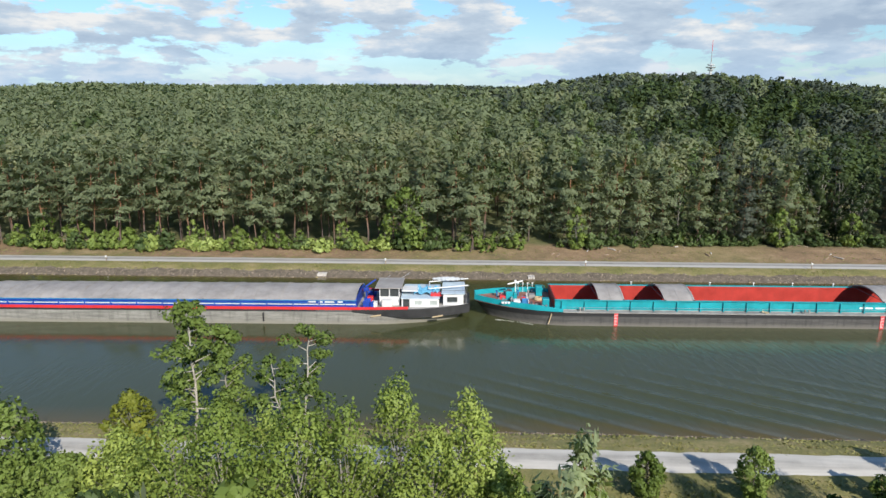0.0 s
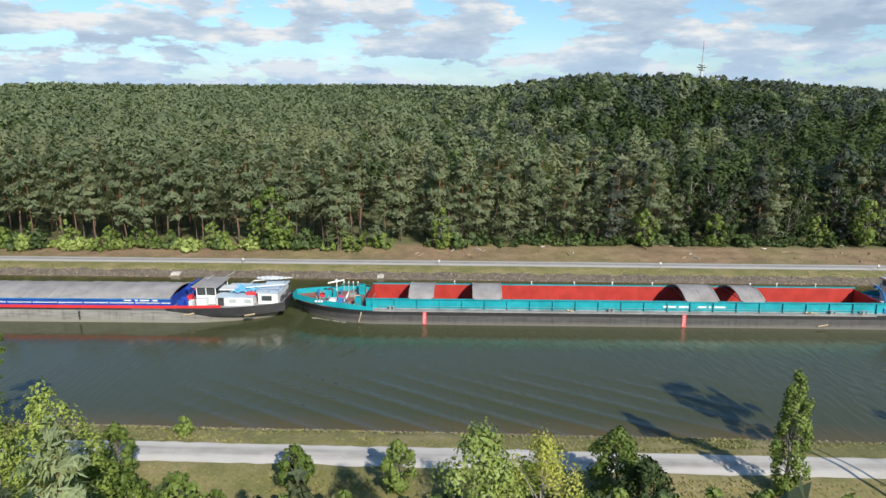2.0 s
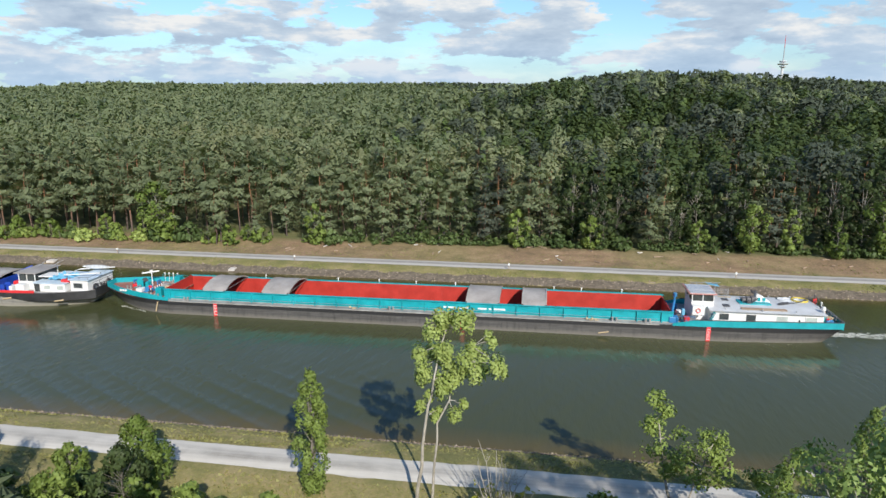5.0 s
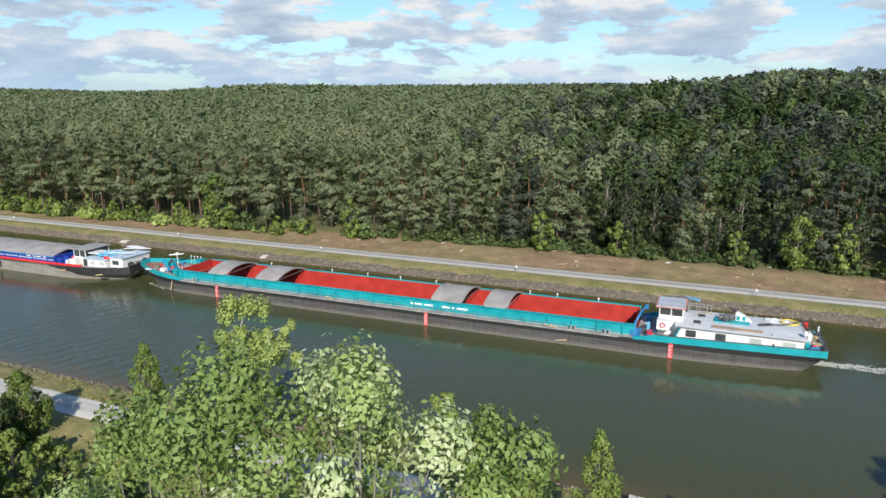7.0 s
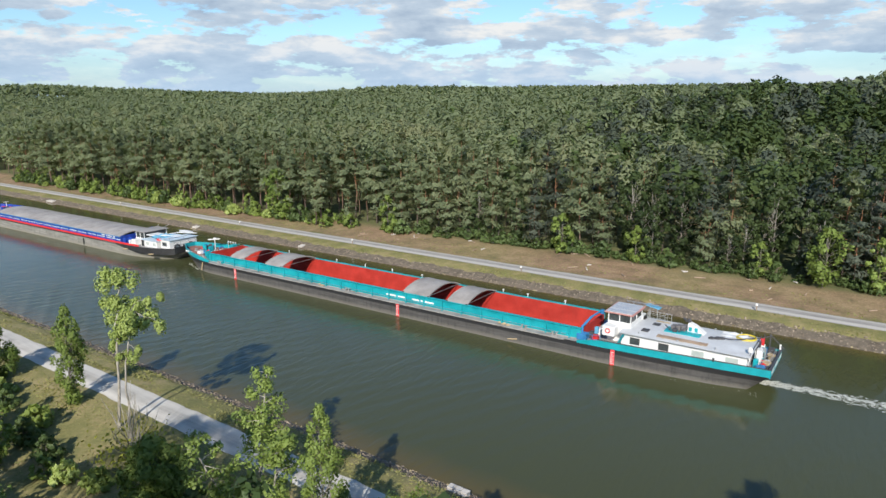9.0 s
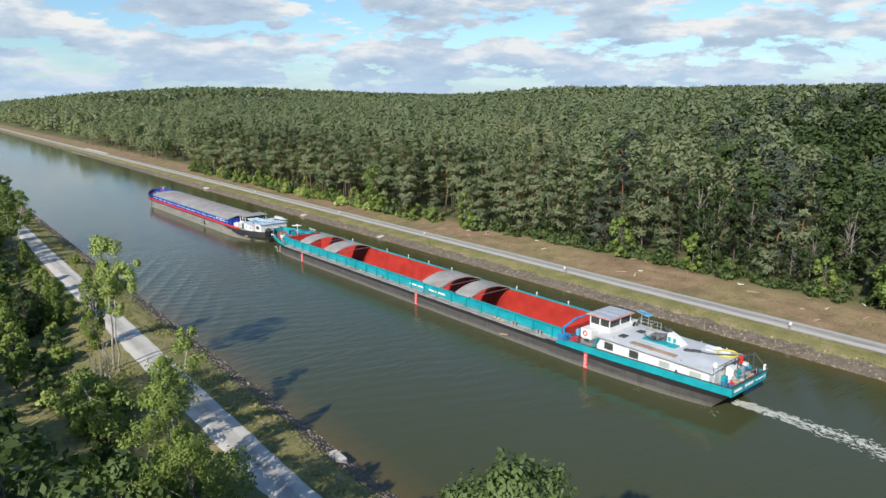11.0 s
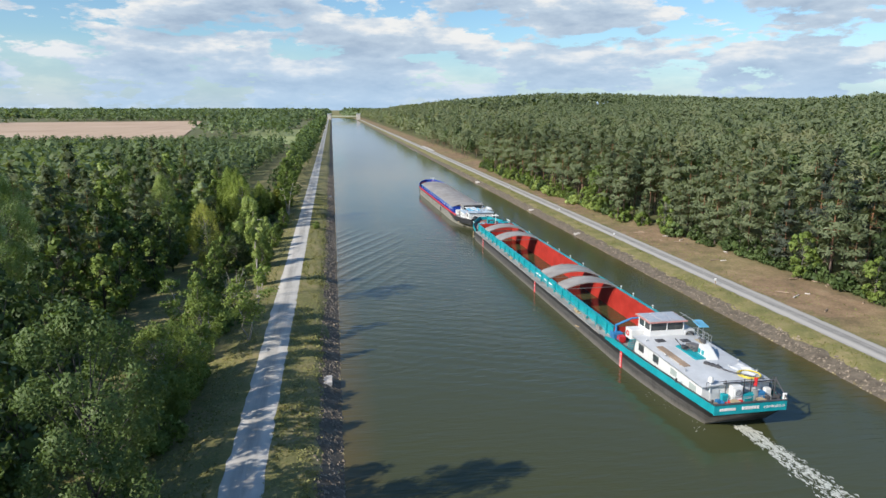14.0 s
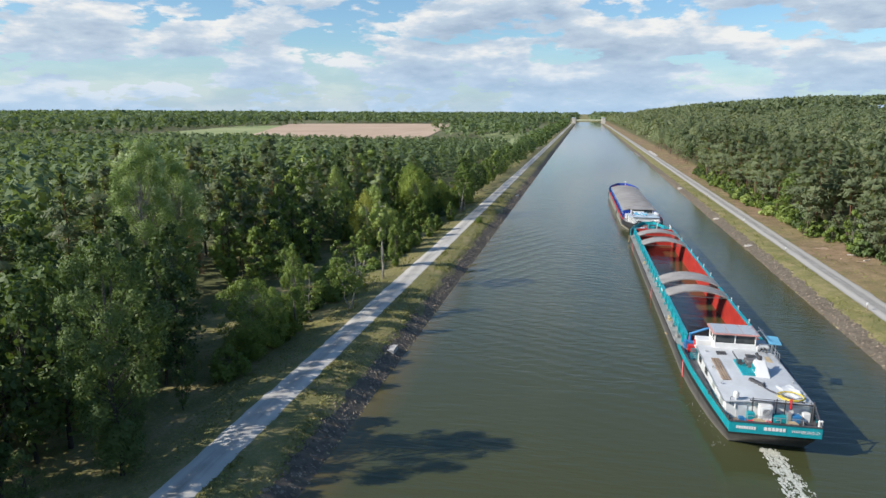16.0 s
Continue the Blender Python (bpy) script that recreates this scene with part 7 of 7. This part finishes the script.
    for px, py, k, sc in ((31.0, -65.0, 4, 1.10), (22.5, -69.0, 1, 1.12), (12.0, -63.5, 4, 1.06), (39.0, -71.0, 1, 1.14), (2.0, -67.0, 4, 1.10), (-9.0, -62.5, 1, 1.02), (27.0, -60.5, 4, 1.0)):
        plant("pine", PINES[k], px, py, rng.uniform(0, 360), sc, "tall Scots pine with bare reddish trunk above the mixed wood", "pine tree", "pines inside the mixed wood")
    plant("dead_spruce", make_pine(150, 9.0, 4.0, 0.3, 6, 700, 0.3, 0.0, 0.1, LEAF_DEAD), 44.0, -57.5, 0, 0.95, "dead rust-brown conifer between green trees", "tree")
    x, y = scatter(rng, -290, -60, -230, -51, 4.6)
    k = len(x)
    crowns("mixed_wood", x, y, rng.uniform(0.72, 1.08, k) * np.interp(x, [-290, -150, -60], [8.0, 10.0, 12.5]), rng.uniform(1.9, 3.0, k), rng.uniform(6, 9, k), 58, 0.64, LEAF_WOOD, "mixed wood beyond the forest ride", 41, 0.55)
    x, y = scatter(rng, -60, 120, -190, -70, 5.0)
    k = len(x)
    crowns("mixed_wood_inner", x, y, rng.uniform(12, 17, k), rng.uniform(2.1, 3.2, k), rng.uniform(7, 10, k), 48, 0.75, LEAF_WOOD, "mixed wood away from the canal", 42, 0.6)
    x, y = scatter(rng, -300, -150, -42, -37, 4.0)
    k = len(x)
    crowns("hedge_trees", x, y, rng.uniform(6, 9.5, k), rng.uniform(1.6, 2.4, k), rng.uniform(5, 7, k), 90, 0.5, LEAF_OAK, "row of young trees beside the track", 43, 0.5)
    x, y = scatter(rng, -1100, -300, -46, -38, 7.0)
    k = len(x)
    crowns("hedge_trees_far", x, y, rng.uniform(6, 9, k), rng.uniform(2.6, 3.6, k), rng.uniform(5, 7, k), 30, 1.2, LEAF_OAK, "row of trees beside the far track", 44, 0.5)
    # plantation beyond, fields, then woods to the horizon
    x, y = scatter(rng, -290, 120, -420, -190, 7.0)
    k = len(x)
    crowns("plantation", x, y, rng.uniform(6.5, 9.5, k), rng.uniform(2.8, 4.0, k), rng.uniform(4, 7, k), 32, 1.22, LEAF_WOOD, "low dark plantation", 45, 0.5)
    parts_ = [scatter(rng, -1400, -1080, -500, -60, 12.0), scatter(rng, -720, -440, -130, -60, 9.0), scatter(rng, -1000, -430, -900, -480, 14.0), scatter(rng, -2600, -1400, -1400, -40, 26.0), scatter(rng, -3200, 400, -3000, -1400, 46.0), scatter(rng, -1400, 400, -1400, -900, 24.0), scatter(rng, -2600, -1420, 20, 160, 26.0)]
    x = np.concatenate([p[0] for p in parts_])
    y = np.concatenate([p[1] for p in parts_])
    gap = np.concatenate([np.full(len(p[0]), g) for p, g in zip(parts_, (12, 9, 14, 26, 46, 24, 26))])
    k = len(x)
    crowns("distant_woods", x, y, rng.uniform(11, 17, k), gap * rng.uniform(0.42, 0.6, k), rng.uniform(8, 12, k), 12, 5.8, LEAF_WOOD, "distant dark woods on the plain", 46, 0.5)


build_near_woods()

# ---- stone slopes, verges, wake, far marks ----
def stone_material(name, dark, light):
    m = bpy.data.materials.new(name)
    t = nodes_of(m)
    r = node(t, "ShaderNodeNewGeometry").outputs["Random Per Island"]
    at = node(t, "ShaderNodeNewGeometry").outputs["Position"]
    fine = node(t, "ShaderNodeTexNoise", {"Vector": at, "Scale": 9.0, "Detail": 4.0}).outputs[0]
    v = math_node(t, "ADD", math_node(t, "MULTIPLY", r, 0.7), math_node(t, "MULTIPLY", fine, 0.4))
    finish(t, ramp(t, v, [(0.1, dark), (0.75, light), (1.0, tuple(c * 1.7 for c in light))]), 0.9, bump_of(t, fine, 0.5, 0.03))
    return m


STONE = stone_material("dark_basalt_stones", (0.066, 0.052, 0.038), (0.245, 0.198, 0.150))
STONE_WET = stone_material("algae_stained_stones", (0.12, 0.09, 0.04), (0.30, 0.25, 0.14))
CONCRETE = paint("pale_concrete", (0.55, 0.51, 0.47), 0.8, 0.2)


def riprap(name, x0, x1, y_low, y_high, per, seed, material, label):
    """Tipped angular stones on the slope between water and grass."""
    rng = np.random.default_rng(seed)
    n = int((x1 - x0) * abs(y_high - y_low) * per)
    x = rng.uniform(x0, x1, n)
    y = y_low + (y_high - y_low) * rng.uniform(0, 1, n) + rng.normal(0, 0.12, n)
    z = land(x, y) - 0.01
    base = np.array([(1, 0, 0), (0, 1, 0), (-1, 0, 0), (0, -1, 0), (0, 0, 0.8), (0, 0, -0.5)])
    tri = np.array([(0, 1, 4), (1, 2, 4), (2, 3, 4), (3, 0, 4), (1, 0, 5), (2, 1, 5), (3, 2, 5), (0, 3, 5)])
    s = rng.uniform(0.08, 0.19, (n, 1, 1))
    v = base[None] * (1 + rng.normal(0, 0.25, (n, 6, 3))) * s
    a = rng.uniform(0, 6.28, n)
    c, si = np.cos(a)[:, None], np.sin(a)[:, None]
    v = np.stack([v[..., 0] * c - v[..., 1] * si, v[..., 0] * si + v[..., 1] * c, v[..., 2]], -1) + np.stack([x, y, z], -1)[:, None]
    f = (tri[None] + 6 * np.arange(n)[:, None, None]).reshape(-1, 3)
    return tagged(new(name, sheet(name, v.reshape(-1, 3), f, material, False)), label, "stones", kind="stuff")


riprap("riprap_near", -130, 112, -26.1, -28.05, 17.0, 61, STONE, "dark tipped stones along the near waterline")
riprap("riprap_far", -150, 120, 19.5, 21.7, 12.0, 62, STONE, "dark tipped stones along the far waterline")
riprap("wet_stones_near", -130, 112, -25.5, -26.5, 6.0, 63, STONE_WET, "brown algae-stained stones at the near waterline")
riprap("wet_stones_far", -150, 120, 19.2, 19.9, 5.0, 64, STONE_WET, "brown algae-stained stones at the far waterline")


def slope_strip(name, y0, y1, material, label):
    """Dark bedding under the stones; carries on where single stones are too far off to tell."""
    xs = np.concatenate([np.arange(-1400, -160, 40.0), np.arange(-160, 130, 0.8), np.arange(130, 420, 40.0)])
    ys = np.linspace(y0, y1, 5)
    gx, gy = np.meshgrid(xs, ys, indexing="ij")
    fray = np.where(np.abs(gy) == np.abs(ys).max(), 0.28 * np.sin(gx * 0.9) * np.sin(gx * 0.23 + 1.0) + 0.16 * np.sin(gx * 2.3), 0.0)
    gy = gy + np.sign(gy) * fray
    v = np.stack([gx, gy, land(gx, gy) + 0.05], -1).reshape(-1, 3)
    i, j = np.meshgrid(np.arange(len(xs) - 1), np.arange(4), indexing="ij")
    a = (i * 5 + j).ravel()
    return tagged(new(name, sheet(name, v, np.stack([a, a + 5, a + 6, a + 1], -1), material)), label, "bank", kind="structure")


BEDDING = paint("stone_bedding", (0.130, 0.104, 0.074), 0.95, 0.45, size=0.5, bump=0.6)
slope_strip("bank_near", -27.85, -25.6, BEDDING, "stony canal slope on the near side")
slope_strip("bank_far", 19.3, 21.5, BEDDING, "stony canal slope on the far side")


def grass_tufts(name, bands, seed, label):
    """Blades in small tufts on the verges."""
    rng = np.random.default_rng(seed)
    cs = []
    for x0, x1, y0, y1, per in bands:
        n = int((x1 - x0) * (y1 - y0) * per)
        cs.append(np.stack([rng.uniform(x0, x1, n), rng.uniform(y0, y1, n)], -1))
    p = np.concatenate(cs)
    n = len(p)
    z = land(p[:, 0], p[:, 1])
    h = rng.uniform(0.03, 0.13, n) * (0.6 + 0.8 * (np.sin(p[:, 0] * 0.35) * np.sin(p[:, 1] * 0.9 + p[:, 0] * 0.1) > 0.2))
    a = rng.uniform(0, 6.28, n)
    w = rng.uniform(0.06, 0.16, n)
    lean = rng.normal(0, 0.12, (n, 2))
    v = np.stack([np.stack([p[:, 0] - w * np.cos(a), p[:, 1] - w * np.sin(a), z - 0.02], -1), np.stack([p[:, 0] + w * np.cos(a), p[:, 1] + w * np.sin(a), z - 0.02], -1),
                  np.stack([p[:, 0] + lean[:, 0], p[:, 1] + lean[:, 1], z + h], -1)], 1).reshape(-1, 3)
    return tagged(new(name, sheet(name, v, np.arange(3 * n).reshape(-1, 3), GRASS, False)), label, "grass", kind="stuff")


grass_tufts("verge_grass", [(-70, 108, -31.2, -27.7, 28), (-60, 108, -37.5, -34.5, 22), (-60, 100, -48, -37.5, 6)], 71, "rough meadow grass on the near verges")
grass_tufts("far_verge_grass", [(-140, 115, 21.5, 24.4, 10), (-140, 115, 27.9, 34, 4)], 72, "short dry grass on the far verges")


# -- wake and foam --
def foam_material():
    m = bpy.data.materials.new("white_foam")
    t = nodes_of(m)
    n = node(t, "ShaderNodeTexNoise", {"Vector": node(t, "ShaderNodeNewGeometry").outputs["Position"], "Scale": 6.0, "Detail": 4.0}).outputs[0]
    finish(t, ramp(t, n, [(0.3, (0.34, 0.35, 0.29)), (0.7, (0.72, 0.72, 0.66))]), 0.6)
    return m


FOAM = foam_material()


def foam(name, centres, size, seed, label):
    rng = np.random.default_rng(seed)
    n = len(centres)
    k = 6
    ang = np.sort(rng.uniform(0, 2 * np.pi, (n, k)), 1)
    r = size[:, None] * rng.uniform(0.4, 1.2, (n, k))
    v = np.stack([centres[:, 0, None] + 2.2 * r * np.cos(ang), centres[:, 1, None] + r * np.sin(ang), np.full((n, k), 0.012) + rng.uniform(0, 0.012, (n, 1))], -1).reshape(-1, 3)
    return tagged(new(name, sheet(name, v, np.arange(k * n).reshape(-1, k), FOAM, False)), label, "foam", kind="stuff")


def build_wake():
    rng = np.random.default_rng(81)
    n = 5200
    s = rng.uniform(0, 1, n) ** 1.35
    x = 70.3 + 44 * s
    mid = 4.7 + 0.6 * np.sin(s * 9) - 0.9 * s
    side = rng.choice([-1.0, 1.0, 0.35], n)
    y = mid + side * (0.40 + 2.1 * s) * rng.normal(0.7, 0.42, n) + 0.25 * np.sin(x * 1.7) * s
    size = (0.02 + 0.15 * rng.uniform(0, 1, n) ** 3.0) * (1 - 0.5 * s)
    # wash thrown along the port quarter
    m = 36
    x2 = rng.uniform(63, 70.5, m)
    y2 = 0.6 + 0.12 * (x2 - 63) + rng.normal(0, 0.35, m)
    m3 = 120
    x3 = rng.uniform(-14.0, -9.5, m3)
    y3 = -0.2 + (-8 - x3) * 0.36 - 0.25 + rng.normal(0, 0.12, m3)
    c = np.concatenate([np.stack([x, y], -1), np.stack([x2, y2], -1), np.stack([x3, y3], -1)])
    foam("wake_foam", c, np.concatenate([size, rng.uniform(0.02, 0.045, m), rng.uniform(0.03, 0.09, m3)]), 82, "white churned foam trailing on the water")


build_wake()


# -- white marker slabs set into the slopes --
def marker_slab(x, y, w, label):
    bm = fresh()
    rng = random.Random(int(x * 10))
    for i in range(3):
        for j in range(2):
            box(bm, x - w / 2 + i * w / 3 + 0.03, x - w / 2 + (i + 1) * w / 3 - 0.03, y - 0.55 + j * 0.55, y + 0.52 - (1 - j) * 0.55, float(land(x, y)) - 0.2, float(land(x, y)) + 0.16 + 0.05 * j + rng.uniform(0, 0.03), 0.02)
    return tagged(mesh_object("marker_slab", bm, CONCRETE), label, "slab", "pale marker slabs on the banks")


marker_slab(57.5, -27.5, 1.6, "pale concrete marker slab on the near stone slope")
marker_slab(-69.0, -27.4, 1.8, "pale concrete marker slab on the near stone slope")
marker_slab(-100.0, 20.6, 3.2, "pale concrete marker slab on the far stone slope")
marker_slab(-39.0, 20.5, 1.4, "pale concrete marker slab on the far stone slope")
marker_slab(-8.0, 20.4, 1.0, "pale concrete marker slab on the far stone slope")


def marker_post(x, y, h):
    ob = thing("marker_post", pose(x, y, float(land(x, y))), "small white-topped marker post beside the far track", "post", "marker posts beside the track")
    part("post", rod(fresh(), (0, 0, -0.2), (0, 0, h), 0.05, 8), WOOD, ob)
    part("cap", box(fresh(), -0.12, 0.12, -0.09, 0.09, h - 0.15, h + 0.15, 0.02), WHITE, ob)


for x in (-74, -30, 0.5, 34, 66, 92):
    marker_post(x, 24.3, 0.8)


# -- branches and cut wood on the dry strip --
def build_brash():
    rng = random.Random(8)
    for k in range(46):
        x = rng.uniform(-5, 112)
        y = rng.uniform(29.5, float(wood_edge(x)) - 1.0)
        a = rng.uniform(0, 3.14)
        ln = rng.uniform(0.4, 1.6)
        z = float(land(x, y)) + 0.09
        bm = rod(fresh(), (x - ln / 2 * math.cos(a), y - ln / 2 * math.sin(a), z), (x + ln / 2 * math.cos(a), y + ln / 2 * math.sin(a), z + 0.04), 0.10, 6, 0.07)
        tagged(mesh_object("cut_log", bm, CONCRETE if k % 3 == 0 else WOOD), "pale cut log on the dry sandy strip", "log", "cut logs on the dry strip")


build_brash()


# -- radio tower on the hill --
def build_tower():
    x, y = 581.6, 1705.0
    z = float(land(x, y))
    t = thing("radio_tower", pose(x, y, z), "grey concrete radio tower with round platforms and mast", "tower")
    part("shaft", rod(fresh(), (0, 0, -2), (0, 0, 114 - z), 4.0, 16, 2.6), PALE_ROOF, t)
    for h, r in ((97, 8.0), (103, 12.5), (109, 9.0)):
        part("platform", rod(rod(fresh(), (0, 0, h - z), (0, 0, h + 2.2 - z), r * 0.75, 20, r), (0, 0, h + 2.2 - z), (0, 0, h + 3.2 - z), r, 20), PALE_ROOF, t)
    part("mast", rod(fresh(), (0, 0, 114 - z), (0, 0, 145 - z), 1.5, 10, 1.0), STEEL, t)
    part("aerial", rod(fresh(), (0, 0, 145 - z), (0, 0, 171 - z), 0.8, 8, 0.4), RED, t)


build_tower()


# -- safety gate across the canal, far off --
GATE_PAINT = paint("pale_gate_paint", (0.55, 0.56, 0.38), 0.6, 0.2)


def build_gate():
    x = -1180.0
    g = thing("canal_gate", pose(x, -3.3, 0), "pale canal safety gate with towers and yellow-green bridge", "gate")
    for y in (-27, 27):
        part("gate_tower", box(fresh(), -5, 5, y - 3.5, y + 3.5, 0, 11, 0.2), CONCRETE, g)
        part("tower_roof", box(fresh(), -5.6, 5.6, y - 4, y + 4, 11, 11.8), BLUE_ROOF, g)
    part("bridge_deck", box(fresh(), -4, 4, -23.4, 23.4, 6.0, 8.2, 0.1), GATE_PAINT, g, "pale yellow-green bridge girder")


build_gate()


# -- landing places and fields --
def patch(name, pts, lift, material, label, category):
    v = [(x, y, float(land(x, y)) + lift) for x, y in pts]
    return tagged(new(name, sheet(name, v, [tuple(range(len(pts)))], material)), label, category, kind="structure")


def field_material(name, a, b):
    m = bpy.data.materials.new(name)
    t = nodes_of(m)
    at = node(t, "ShaderNodeNewGeometry").outputs["Position"]
    rows = node(t, "ShaderNodeTexNoise", {"Vector": node(t, "ShaderNodeVectorMath", {0: at, 1: (0.01, 0.12, 1)}, operation="MULTIPLY").outputs[0], "Scale": 1.0, "Detail": 5.0}).outputs[0]
    big = node(t, "ShaderNodeTexNoise", {"Vector": at, "Scale": 0.008, "Detail": 4.0}).outputs[0]
    finish(t, ramp(t, math_node(t, "ADD", math_node(t, "MULTIPLY", rows, 0.5), math_node(t, "MULTIPLY", big, 0.5)), [(0.35, a), (0.65, b)]), 0.95)
    return m


STUBBLE = field_material("ploughed_tan_field", (0.42, 0.29, 0.20), (0.56, 0.41, 0.29))
MEADOW = field_material("pale_green_meadow", (0.22, 0.27, 0.10), (0.34, 0.36, 0.16))
patch("field_tan", [(-420, -300), (-420, -140), (-1080, -240), (-1000, -520), (-860, -470)], 0.4, STUBBLE, "ploughed tan field beyond the woods", "field")
patch("field_green", [(-300, -300), (-300, -130), (-420, -140), (-420, -300), (-860, -470), (-840, -520), (-420, -420)], 0.35, MEADOW, "pale green meadow beside the tan field", "field")
patch("field_strip", [(-330, -62), (-330, -52), (-620, -52), (-620, -100), (-520, -110)], 0.35, MEADOW, "green strip of meadow behind the hedge", "field")
patch("landing_near", [(-318, -37.5), (-290, -37.5), (-293, -26.5), (-312, -26.0)], 0.08, CONCRETE, "pale concrete landing place on the near bank", "landing")
patch("landing_far", [(-290, 19.6), (-256, 20.0), (-250, 29), (-296, 29)], 0.12, CONCRETE, "pale concrete landing place on the far bank", "landing")
